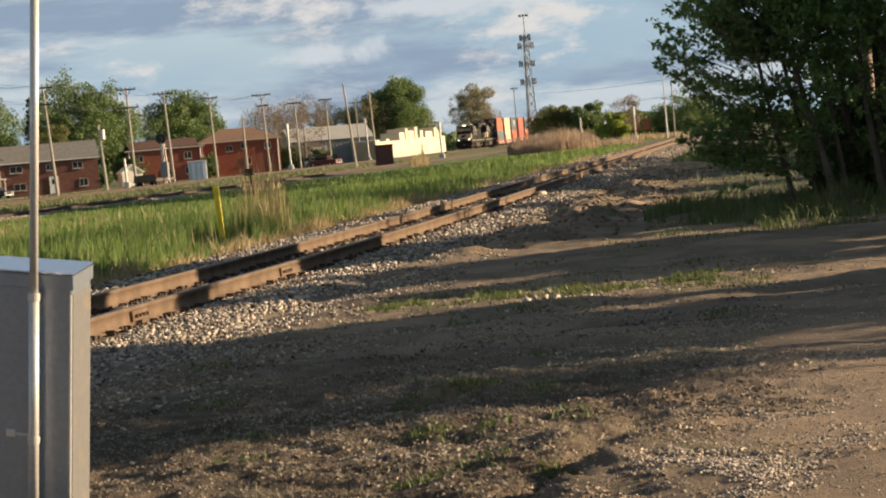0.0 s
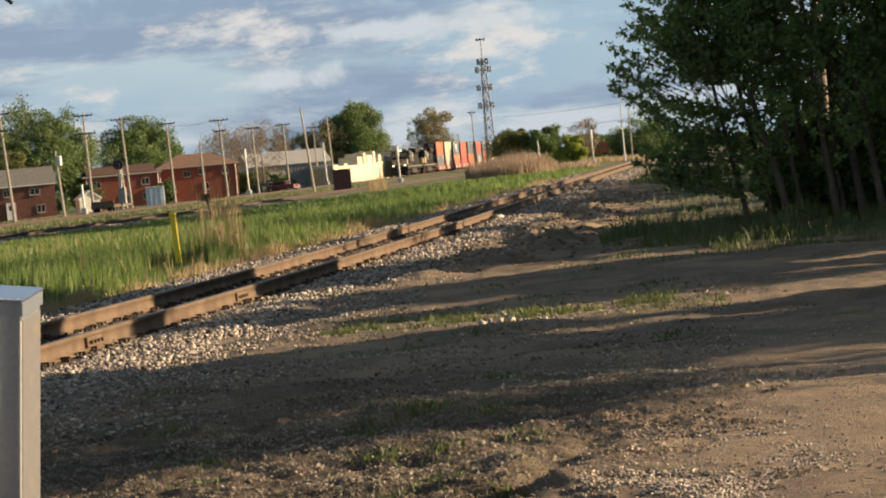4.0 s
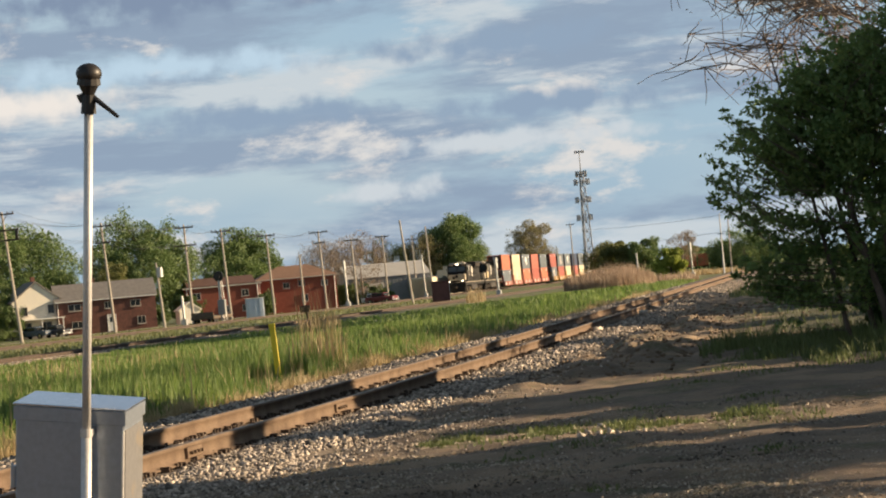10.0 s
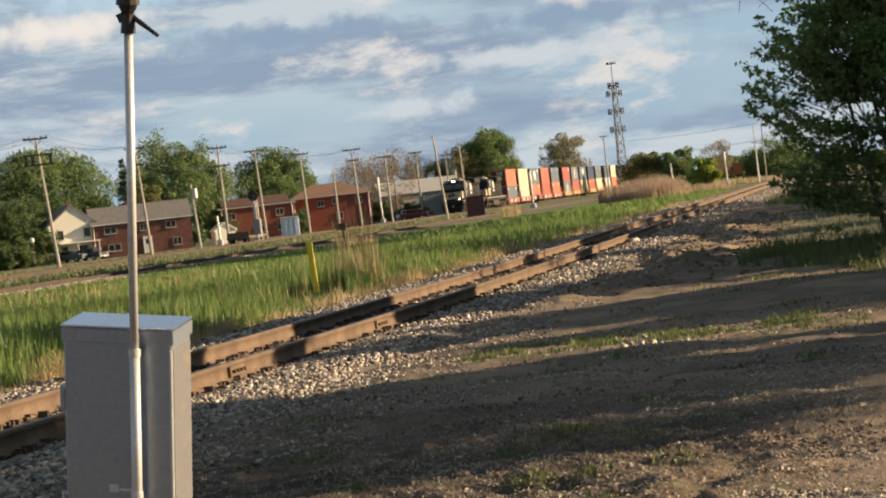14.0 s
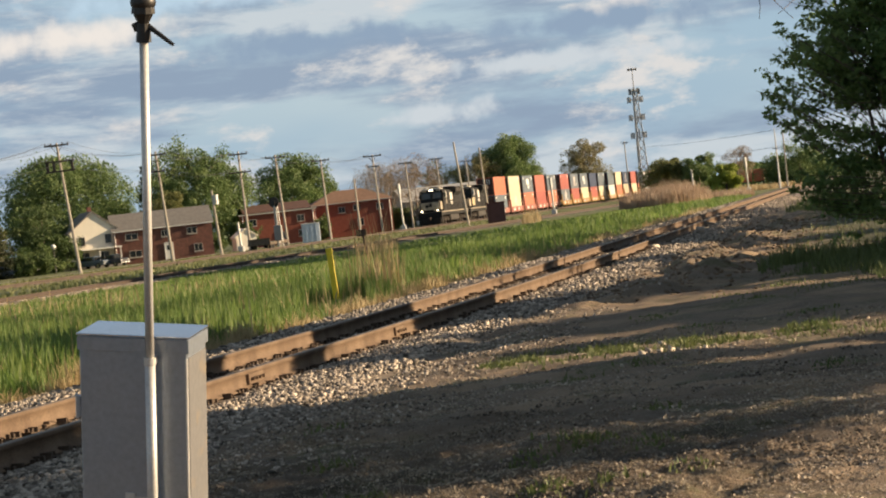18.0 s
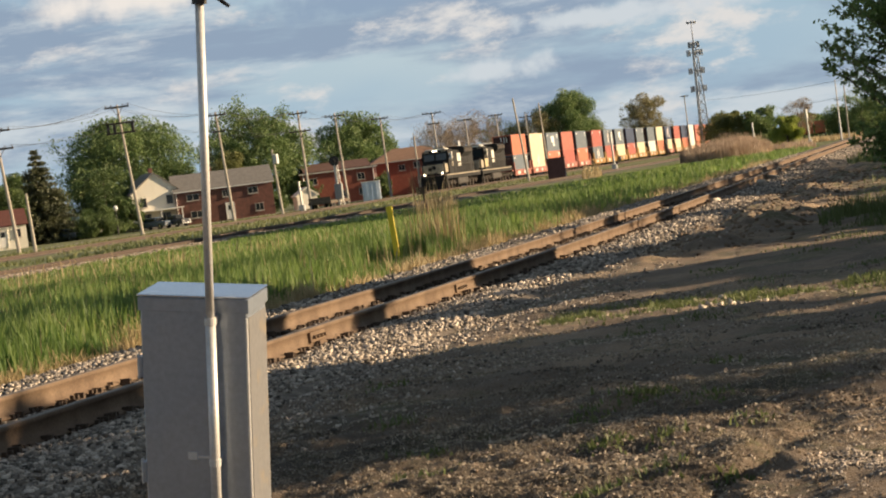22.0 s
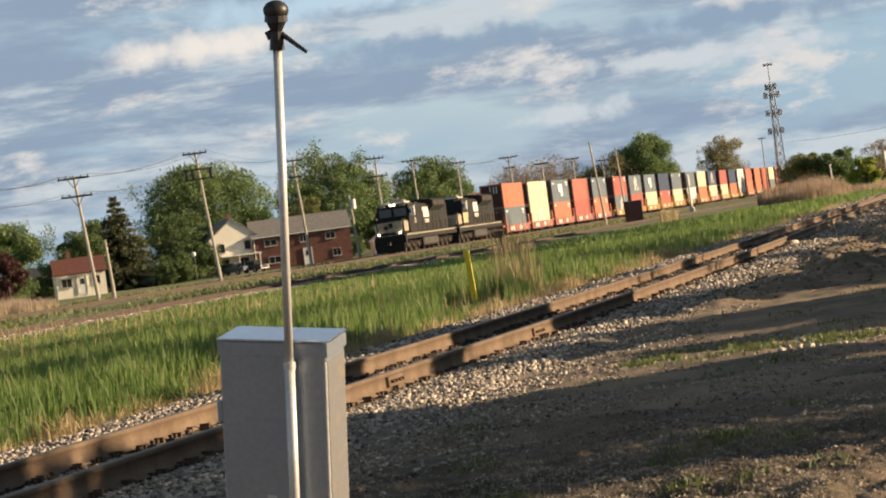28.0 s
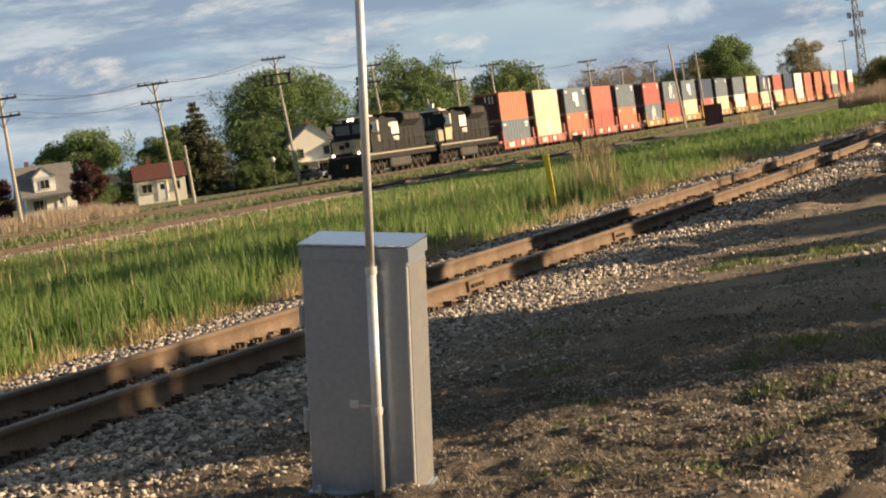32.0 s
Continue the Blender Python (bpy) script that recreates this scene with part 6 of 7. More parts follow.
def near_bush():
    gen = np.random.default_rng(31)
    t = thing("roadside_bush", pose(0, 0, 0), "tall dense dark green bush of many stems beside the dirt", "bush")
    stems = [(-0.9, 45.4), (-0.45, 46.2), (-0.1, 45.0), (0.1, 45.5), (0.35, 46.6), (0.75, 45.2), (0.95, 46.0), (1.25, 45.5), (1.5, 44.9), (1.9, 46.3), (2.1, 45.8), (2.8, 45.1), (3.6, 46.2), (5.0, 45.4), (6.8, 45.8)]
    for x, y in stems:
        z = float(ground_z(x, y))
        tb, e = limbs(gen, (x, y, z), gen.uniform(5.0, 7.2), 1.9, 8, gen.uniform(0.05, 0.1), start=0.3, lean=(np.clip((x - 2.2) * 0.07, -0.2, 0.1) + gen.normal(0, 0.03), gen.uniform(-0.05, 0.05)))
        for i, (v, f) in enumerate(tb):
            if i == 0:
                part("stem", raw("stem", v, f), BARK, t, smooth=True)
            else:
                part("branch", raw("branch", v, f), BARK, t)
    # the outline: the crown's lobed edge towards the track
    ze = [0.0, 0.5, 0.9, 1.2, 1.7, 2.1, 2.5, 2.9, 3.5, 4.0, 4.6, 5.0, 5.4, 5.9, 6.3, 7.2]
    xe = [-1.0, -1.4, -2.2, -2.75, -2.8, -1.9, -1.9, -2.8, -3.0, -2.75, -2.45, -1.8, -1.1, -0.2, 0.7, 2.6]
    k = 4300
    z = 0.45 + 6.4 * gen.uniform(0, 1, k) ** 0.9
    lead = gen.uniform(0, 1, k) ** 1.1
    x = np.interp(z, ze, xe) + 1.05 + lead * 4.6
    x[:600] = gen.uniform(2.5, 9.5, 600)
    y = 45.5 + gen.uniform(-1, 1, k) * 1.7 * np.sqrt(np.clip(lead * 2.2, 0.08, 1))
    # open low between the stems, with gaps higher up
    keep = (grain(x, z * 0.8, 0.55, 2, 0.5, 15) > -0.5) & (gen.uniform(0, 1, k) < np.interp(z, [0.4, 1.0, 2.2, 3.2], [0.10, 0.22, 0.5, 0.9]) + (x < -0.6) * np.interp(z, [0.7, 1.1, 2.0, 2.6], [0.0, 0.22, 0.1, 0.0]))
    R = np.stack([x, y, z + ground_z(x, y)], 1)[keep]
    lean = np.clip((1.5 - R[:, 0]) / 4.0, -0.6, 1)
    D = np.stack([-0.55 * lean, gen.normal(0, 0.3, len(R)), np.full(len(R), 0.42)], 1) + gen.normal(0, 0.22, (len(R), 3))
    part("crown", raw("crown", *sprigs(gen, R, R + D, 4, 8, 0.06)), LEAF["bush"], t, "dense dark leaves")
    # long shoots that fan out over the dirt, up and towards the track
    fan = ((-3.45, 3.45), (-3.3, 3.75), (-3.05, 3.95), (-2.97, 4.55), (-2.7, 4.3), (-2.35, 4.95), (-2.1, 4.6), (-1.78, 5.2), (-1.4, 5.1), (-1.24, 5.45), (-0.8, 5.4), (-0.45, 5.85), (0.2, 6.2), (0.8, 6.6), (1.4, 6.9), (-1.6, 4.8), (-2.5, 4.5), (-2.9, 4.1), (-3.35, 2.95), (-3.1, 3.15), (-2.95, 2.75), (-2.3, 2.6), (-2.0, 2.35), (-2.85, 1.75), (-2.95, 1.5), (-2.8, 1.3), (-2.75, 1.1), (-2.3, 1.8), (-2.4, 1.0), (-1.9, 0.95), (-2.6, 1.6), (-2.5, 1.25))
    S, T = [], []
    for fx, fz in fan:
        for i in range(5):
            spread = 0.05 if i == 0 else 0.17
            tip = np.array([fx + abs(gen.normal(0, spread)), 45.4 + gen.normal(0, 0.55), fz - gen.normal(0, spread)])
            S.append(tip + np.array([gen.uniform(0.9, 1.6), gen.normal(0, 0.25), -gen.uniform(0.5, 1.1) * (1.0 if fz > 2.6 else 0.25)]))
            T.append(tip)
    S, T = np.array(S), np.array(T)
    part("outer_crown", raw("outer_crown", *sprigs(gen, S, T, 9, 6, 0.055, 0.05)), LEAF["bush"], t, "leafy outer shoots")
    q = np.linspace(0, 1, 4)[:, None]
    for s0, e0 in zip(S, T):
        part("twig", raw("twig", *tube(s0 + (e0 - s0) * q, np.linspace(0.012, 0.004, 4), 3)), BARK, t)
    return t


near_bush()


def bare_tree(x, y, h, spread, seed, label, limb_count=26, girth=0.2):
    gen = np.random.default_rng(seed)
    t = thing("bare_tree", pose(x, y, float(ground_z(x, y))), label, "tree")
    tubes, ends = limbs(gen, (0, 0, 0), h, spread, limb_count, girth, start=0.3 if limb_count < 40 else 0.46)
    part("trunk", raw("trunk", *merged(tubes[:1])), TWIG, t, smooth=True)
    tw = []
    for e in ends:
        for _ in range(5):
            d = gen.normal(0, 1, 3) * [1, 1, 0.7]
            q = np.linspace(0, 1, 4)[:, None]
            tw.append(tube(e + d * 0.75 * q + np.cumsum(gen.normal(0, 0.08, (4, 3)), 0) * q, np.linspace(0.02, 0.008, 4), 3))
    for v, f in tubes[1:]:
        part("limb", raw("limb", v, f), TWIG, t)
    tagged(part("twigwork", raw("twigwork", *merged(tw)), TWIG, t), kind="stuff")
    P = ends[gen.integers(0, len(ends), 900)] + gen.normal(0, 0.35, (900, 3))
    tagged(part("budding", raw("budding", *leaf_quads(P, 0.05, gen)), LEAF["bud"], t), kind="stuff")


bare_tree(1.0, 70.0, 13.0, 7.0, 51, "pale bare tree just in bud behind the bush", 54)
bare_tree(7.0, 62.0, 12.0, 6.0, 52, "pale bare tree behind the bush")
# Two unseen trunks, added to lay thin shadow lines across the dirt.
bare_tree(15.0, 23.35, 7.4, 0.9, 54, "unseen bare trunk at the yard's edge, casting thin shade", 5, 0.30)
bare_tree(15.0, 22.1, 7.4, 1.0, 53, "unseen bare trunk at the yard's edge, casting thin shade", 7, 0.30)
# Trees out of view, right of the yard and behind, placed to block sun.
EDGE = [
    (15.0, 26.1, 8.2, 3.4, 0.03), (16.0, 28.1, 8.4, 3.8, 0.03), (15.0, 29.9, 6.6, 3.4, 0.03), (15.0, 35.4, 5.8, 3.4, 0.03), (15.2, 37.2, 5.6, 2.6, 0.03), (16.0, 38.8, 7.6, 3.6, 0.03), (15.0, 41.0, 6.0, 3.4, 0.03), (15.0, 43.2, 5.4, 3.0, 0.03),
    (15.0, 45.8, 4.9, 3.4, 0.03), (13.0, 49.6, 5.6, 4.2, 0.03), (13.0, 53.5, 5.6, 4.6, 0.03), (17.0, 5.0, 9.0, 6.0, 0.03), (15.0, -1.0, 9.0, 7.0, 0.03), (15.0, 23.9, 8.4, 2.8, 0.68), (15.2, 22.4, 7.9, 2.0, 0.72), (15.5, 21.3, 7.8, 1.3, 0.74),
]
for i, (x, y, h, w, low) in enumerate(EDGE):
    tree(x, y, h, w, "deep", "unseen leafy tree at the edge, shading the dirt yard", 700 if low > 0.5 else 900, 0.34, 60 + i, low=low, lumps=20 if low > 0.5 else 34, trunk=0.07)
# Unseen helpers: they thicken the bush's shadow on rails and grass.
tree(5.2, 43.6, 7.2, 4.2, "bush", "unseen leafy tree added beside the roadside bush for shade", 2400, 0.32, 151, low=0.5, lumps=40)
tree(6.6, 45.6, 7.4, 4.0, "bush", "unseen leafy tree added beside the roadside bush for shade", 2200, 0.32, 153, low=0.5, lumps=40)
tree(5.2, 46.8, 4.8, 4.2, "bush", "unseen leafy tree added beside the roadside bush for shade", 1300, 0.3, 152, low=0.1, lumps=34)
# High crowns out of sight, added to throw a dark band on the middle track.
for i, y in enumerate((134.0, 146.0, 157.0, 171.0, 186.0, 203.0)):
    tree(13.0, y, 15.6 + 0.8 * (i % 3), 10.0, "deep", "unseen tall leafy tree added to shade the middle track", 900, 0.5, 130 + i, low=0.66, lumps=26)
# Near shrubs back the bush; the far, tall ones are added to shade rails.
for i, (x, y, h, w) in enumerate([(6.3, 92.0, 7.6, 7.0), (5.6, 86.0, 6.6, 6.5), (5.4, 82.5, 5.4, 5.5), (4.0, 67.6, 4.4, 5.0), (12.0, 88.0, 5.6, 8.0), (0.2, 54.0, 1.5, 2.6), (3.2, 47.6, 2.4, 3.0), (0.5, 48.4, 1.9, 2.4), (1.7, 48.2, 1.9, 3.0), (1.9, 82.0, 4.2, 4.6), (8.0, 85.0, 5.8, 6.0), (8.0, 90.0, 8.0, 6.5), (7.5, 98.0, 8.0, 7.0), (8.0, 107.0, 6.8, 10.0), (9.0, 117.0, 7.0, 11.0), (9.0, 128.0, 7.0, 12.0), (9.0, 140.0, 7.2, 13.0), (0.4, 46.9, 1.2, 2.2), (1.9, 46.8, 1.4, 2.4), (3.4, 46.4, 1.3, 2.4)]):
    tree(x, y, h, w, "deep", "dark shrub behind the bush, the farther ones added for shade", 900, 0.26, 90 + i, low=0.02, lumps=26, name="shrub")

# ---- ballast stones, pebbles, clods ----


def stones(P, size, gen):
    """Broken stones: cubes with every corner moved."""
    n = len(P)
    c = np.array([[-1, -1, -1], [1, -1, -1], [1, 1, -1], [-1, 1, -1], [-1, -1, 1], [1, -1, 1], [1, 1, 1], [-1, 1, 1]], float)
    q = c[None] * gen.uniform(0.35, 0.85, (n, 8, 3))
    q *= gen.uniform(0.6, 1.25, (n, 1, 3)) * [1, 1, 0.75]
    a = gen.uniform(0, 2 * np.pi, n)
    ca, sa = np.cos(a)[:, None], np.sin(a)[:, None]
    x, y = q[..., 0] * ca - q[..., 1] * sa, q[..., 0] * sa + q[..., 1] * ca
    q = np.stack([x, y, q[..., 2] + x * gen.normal(0, 0.3, (n, 1))], -1)
    V = (P[:, None] + q * (size * gen.uniform(0.55, 1.35, n))[:, None, None]).reshape(-1, 3)
    f = np.array([[0, 3, 2, 1], [4, 5, 6, 7], [0, 1, 5, 4], [1, 2, 6, 5], [2, 3, 7, 6], [3, 0, 4, 7]])
    return V, (f[None] + 8 * np.arange(n)[:, None, None]).reshape(-1, 4)


def bed_z(x, y):
    o = np.asarray(x) - near_x(y)
    return np.maximum(np.interp(o, [-3.5, -2.7, -1.2, -0.85, -0.6, 0, 0.6, 1.7, 2.3, 2.8], [-0.26, -0.03, -0.02, -0.07, -0.092, -0.08, -0.092, -0.05, -0.08, -0.26]), ground_z(x, y))


def lay_stones():
    gen = np.random.default_rng(77)
    out = []
    for y0, y1, dens, s in ((11.5, 24, 230, 0.033), (24, 36, 165, 0.034), (36, 60, 50, 0.043), (60, 110, 24, 0.046), (110, 190, 8, 0.06)):
        for a, b, k in ((0.88, 2.5, 1.0), (-0.62, 0.62, 0.45), (-2.7, -0.88, 1.0), (2.5, 3.3, 0.45), (3.3, 4.2, 0.15)):
            n = int((b - a) * (y1 - y0) * dens * k)
            y = gen.uniform(y0, y1, n)
            o = gen.uniform(a, b, n)
            x = near_x(y) + o + 0.35 * hatch(y, o * 0, 1.4, a)
            keep = np.abs(np.abs(x - near_x(y)) - 0.7535) > 0.11
            x, y = x[keep], y[keep]
            out.append(stones(np.stack([x, y, bed_z(x, y) + s * 0.25], 1), s * (1.0 if a < 2 else 0.7), gen))
    n = 9000
    y = 55 + 90 * gen.uniform(0, 1, n) ** 1.3
    x = mid_x(y) + 1.25 + gen.uniform(-0.2, 1.3, n)
    out.append(stones(np.stack([x, y, np.interp(x - mid_x(y), [0, 1.5, 2.2], [-0.04, -0.06, -0.3]).clip(ground_z(x, y)) + 0.01], 1), 0.055, gen))
    stuff("ballast_stones", raw("ballast_stones", *merged(out)), STONE, "pale grey and tan crushed ballast stones", "ballast")
    # pebbles over the dirt, thick in some patches
    n = 24000
    x, y = gen.uniform(-6.6, 0.6, n), 11.0 + 22 * gen.uniform(0, 1, n) ** 1.6
    patch = 0.12 + 0.8 * np.clip(grain(x, y, 1.2, 3, 0.6, 14), 0, 1) + 1.3 * np.exp(-(((x + 0.75) / 0.55) ** 2 + ((y - 14.0) / 1.3) ** 2)) + 1.0 * np.exp(-(((x + 3.0) / 1.6) ** 2 + ((y - 14.2) / 1.8) ** 2))
    keep = gen.uniform(0, 1.0, n) < patch
    x, y = x[keep], y[keep]
    a = stones(np.stack([x, y, ground_z(x, y) + 0.001], 1), 0.009, gen)
    n = 13000
    x, y = -0.74 + gen.normal(0, 0.36, n), 13.2 + gen.normal(0, 1.25, n)
    keep = grain(x, y, 0.45, 4, 0.65, 16) > -0.1
    x, y = x[keep], y[keep]
    b = stones(np.stack([x, y, ground_z(x, y) + 0.001], 1), 0.0095 * gen.uniform(0.6, 1.5, len(x)), gen)
    PEB = material("dusty pebble", (0.44, 0.38, 0.32), 0.9, var=0.3, scale=9, fine=60, island=0.75, color2=(0.25, 0.21, 0.175))
    stuff("pebbles", raw("pebbles", *merged([a, b])), PEB, "small pale pebbles strewn over the dirt", "gravel")
    # clods of mud along the upper track side, and rough crumbs of earth in front
    n = 1500
    y = gen.uniform(40, 100, n)
    x = near_x(y) + gen.normal(4.2, 1.2, n)
    c = stones(np.stack([x, y, ground_z(x, y)], 1), 0.06, gen)
    n = 5000
    x, y = gen.uniform(-6.5, -0.4, n), 11.5 + 10 * gen.uniform(0, 1, n) ** 1.5
    keep = hatch(x, y, 1.4, 9) > -0.15
    x, y = x[keep], y[keep]
    d = stones(np.stack([x, y, ground_z(x, y) - 0.003], 1), 0.014, gen)
    EARTH = material("crumbly earth", (0.20, 0.14, 0.09), 0.95, var=0.3, scale=4, fine=40, island=0.4, color2=(0.13, 0.092, 0.062), bump=0.4)
    stuff("earth_clods", raw("earth_clods", *merged([c, d])), EARTH, "brown clods of crumbled earth", "soil")


lay_stones()


def blocks():
    PALE = material("pale concrete", (0.50, 0.45, 0.38), 0.85, var=0.15, scale=6, fine=40)
    for nm, x, y, s, lab in (("stone", -6.93, 36.8, (0.16, 0.12, 0.09), "single pale stone on the dirt"), ("concrete_block", -9.45, 75.5, (0.55, 1.5, 0.16), "pale concrete slab beside the rail"), ("concrete_block", -9.6, 92.0, (0.3, 0.45, 0.14), "pale concrete lump beside the rail"), ("concrete_block", -10.4, 104.0, (0.3, 0.5, 0.14), "pale concrete lump beside the rail"), ("concrete_block", -10.9, 118.0, (0.3, 0.5, 0.15), "pale concrete lump beside the rail")):
        gen = np.random.default_rng(int(y))
        V, F = stones(np.array([[0, 0, 0.0]]), np.array([1.0]), gen)
        V = V * np.array(s) * 0.85
        ob = part(nm, raw(nm, V, F), PALE)
        ob.location = (x, y, float(bed_z(x, y)) - V[:, 2].min() - 0.01)
        tagged(ob, lab, "stone" if nm == "stone" else "block")
    # broken pale rubble beside the ballast
    gen = np.random.default_rng(5)
    for cx, cy, n, s in ((-7.35, 30.4, 40, 0.045), (-3.3, 26.6, 34, 0.032)):
        x, y = cx + gen.normal(0, 0.28, n), cy + gen.normal(0, 0.6, n)
        stuff("rubble", raw("rubble", *stones(np.stack([x, y, bed_z(x, y) + 0.02], 1), s * gen.uniform(0.4, 1.5, n), gen)), STONE, "pale broken rubble on the dirt", "rubble")
    # joint bars on the near rail
    for y in (28.4, 36.5):
        x = float(near_x(y)) + 0.7535
        j = part("joint_bar", boxes(((x + 0.034, y, 0.05), (0.06, 0.62, 0.13)), ((x - 0.034, y, 0.05), (0.06, 0.62, 0.13)), bevel=0.006), RUST, track, "bolted joint bar")
        for k in (-0.22, -0.075, 0.075, 0.22):
            part("bolt", rods(((x + 0.06, y + k, 0.05), (x + 0.11, y + k, 0.05), 0.022), seg=6), RUST, j)


blocks()

# ---- grass, reeds and weeds ----


SHORT_GRASS = leafy("short olive grass", (0.12, 0.15, 0.048), (0.205, 0.21, 0.08))


def lay_grass():
    gen = np.random.default_rng(12)
    out, dry = [], []
    for r0, r1, dens, w, h in ((18, 45, 150, 0.0175, 0.82), (45, 75, 80, 0.019, 0.80), (75, 130, 24, 0.026, 0.68), (130, 250, 6, 0.05, 0.6)):
        area = (r1 ** 2 - r0 ** 2) / 2 * radians(33)
        n = int(area * dens)
        r = np.sqrt(gen.uniform(r0 ** 2, r1 ** 2, n))
        az = gen.uniform(radians(-1), radians(32), n)
        x, y = -r * np.sin(az), r * np.cos(az)
        front = near_x(y) - 3.2 + 0.28 * hatch(y, y * 0, 2.3, 3)
        back = np.where(y < 150, mid_x(y) + 2.6, mid_x(y) + 2.6 + (y - 150) * 0.10)
        keep = (x < front) & (x > back + 0.8 * hatch(y, x, 3.0, 1))
        x, y, front = x[keep], y[keep], front[keep]
        thick = grain(x, y, 0.9, 3, 0.6, 3)
        keep = thick > gen.uniform(-1.3, 0.1, len(x))
        x, y, front, thick = x[keep], y[keep], front[keep], thick[keep]
        hh = h * (0.72 + 0.16 * hatch(x, y, 2.2, 8) + 0.22 * thick) * np.clip(0.55 + (front - x) * 0.35, 0.4, 1) * np.interp(front - x, [5, 11, 20], [1, 0.6, 0.32])
        # trodden low in front of the marker post
        lane = np.abs(x + 15.52 - 0.262 * (59.0 - y))
        hh = np.where((lane < 0.75) & (y > 48) & (y < 59.3), hh * 0.3, hh)
        out.append(blades(np.stack([x, y, ground_z(x, y) - 0.02], 1), hh, w, gen, 0.4))
    # dead straw along the front edge and in between
    for y0, y1, n, w in ((14, 40, 12000, 0.009), (40, 80, 9000, 0.011), (80, 170, 4000, 0.02)):
        y = gen.uniform(y0, y1, n)
        x = near_x(y) - 2.95 - np.abs(gen.normal(0, 0.42, n)) + 0.28 * hatch(y, y * 0, 2.3, 3)
        dry.append(blades(np.stack([x, y, ground_z(x, y) - 0.02], 1), gen.uniform(0.14, 0.46, n) * (0.75 + 0.5 * np.clip(grain(x, y, 1.2, 2, 0.5, 4), -1, 1)), w, gen, 0.8))
    n = 3200
    r, az = np.sqrt(gen.uniform(22 ** 2, 90 ** 2, n)), gen.uniform(radians(5), radians(32), n)
    x, y = -r * np.sin(az), r * np.cos(az)
    keep = (x < near_x(y) - 3.2) & (x > mid_x(y) + 3)
    dry.append(blades(np.stack([x, y, ground_z(x, y)], 1)[keep], gen.uniform(0.4, 0.8, keep.sum()), 0.012, gen, 0.5))
    stuff("tall_grass", raw("tall_grass", *merged(out)), BLADE, "tall fresh green grass between the tracks", "grass")
    stuff("dry_grass", raw("dry_grass", *merged(dry)), STRAW, "dry straw coloured grass along the ballast", "grass")
    # rough short grass beyond the middle track
    n = 70000
    r, az = 65 + 235 * gen.uniform(0, 1, n) ** 1.4, gen.uniform(radians(4), radians(33), n)
    x, y = -r * np.sin(az), r * np.cos(az)
    keep = (x < mid_x(y) - 2.4) & (x > -84) & (np.abs(x - far_x(y)) > 2.6) & (hatch(x, y, 6.0, 5) > -0.35)
    x, y = x[keep], y[keep]
    stuff("short_grass", raw("short_grass", *blades(np.stack([x, y, ground_z(x, y) - 0.02], 1), gen.uniform(0.12, 0.3, len(x)), 0.05, gen, 0.6)), SHORT_GRASS, "short rough grass along the main line", "grass")


lay_grass()


def reed_bed(cx, cy, rx, ry, h, n, w, label, mat=REED, seed=1, name="reeds"):
    gen = np.random.default_rng(seed)
    a, r = gen.uniform(0, 2 * np.pi, n), np.sqrt(gen.uniform(0, 1, n))
    x, y = cx + rx * r * np.cos(a), cy + ry * r * np.sin(a)
    hh = h * (0.8 + 0.25 * hatch(x, y, 2.0, seed)) * (1 - 0.35 * r ** 3)
    stuff(name, raw(name, *blades(np.stack([x, y, ground_z(x, y) - 0.03], 1), hh, w, gen, 0.3)), mat, label, "reeds")


PALE_REED = leafy("pale beige reeds", (0.30, 0.225, 0.155), (0.45, 0.355, 0.26), through=0.35)
reed_bed(-27.0, 230.0, 4.4, 7.0, 2.5, 9000, 0.026, "dense clump of dry brown reeds", seed=3)
reed_bed(-22.0, 244.0, 2.4, 6.0, 1.3, 1500, 0.03, "dry brown reeds beside the track", seed=4)
reed_bed(-27.0, 335.0, 7.5, 10.0, 1.0, 3500, 0.05, "pale dry reeds near the track", STRAW, seed=5)
reed_bed(-14.75, 60.2, 0.8, 0.8, 2.2, 130, 0.012, "dry straw coloured stalks round the marker post", STRAW, seed=6, name="dry_stalks")
reed_bed(-37.0, 212.0, 0.9, 2.0, 2.0, 160, 0.03, "tuft of dry pale stalks", STRAW, seed=7, name="dry_stalks")
reed_bed(-34.0, 140.0, 1.2, 2.5, 1.4, 160, 0.02, "tuft of dry pale stalks", STRAW, seed=8, name="dry_stalks")
reed_bed(-73.0, 137.0, 7.0, 17.0, 1.5, 12000, 0.022, "pale dry reeds in front of the houses", PALE_REED, seed=9)
reed_bed(-5.0, 118.0, 3.0, 9.0, 0.8, 900, 0.03, "low weeds beside the track", WEED, seed=10, name="weeds")


DEAD = leafy("dead brown grass", (0.085, 0.072, 0.052), (0.44, 0.37, 0.27), through=0.2)


LITTER = leafy("dry leaf litter", (0.075, 0.062, 0.050), (0.52, 0.44, 0.345), through=0.2)


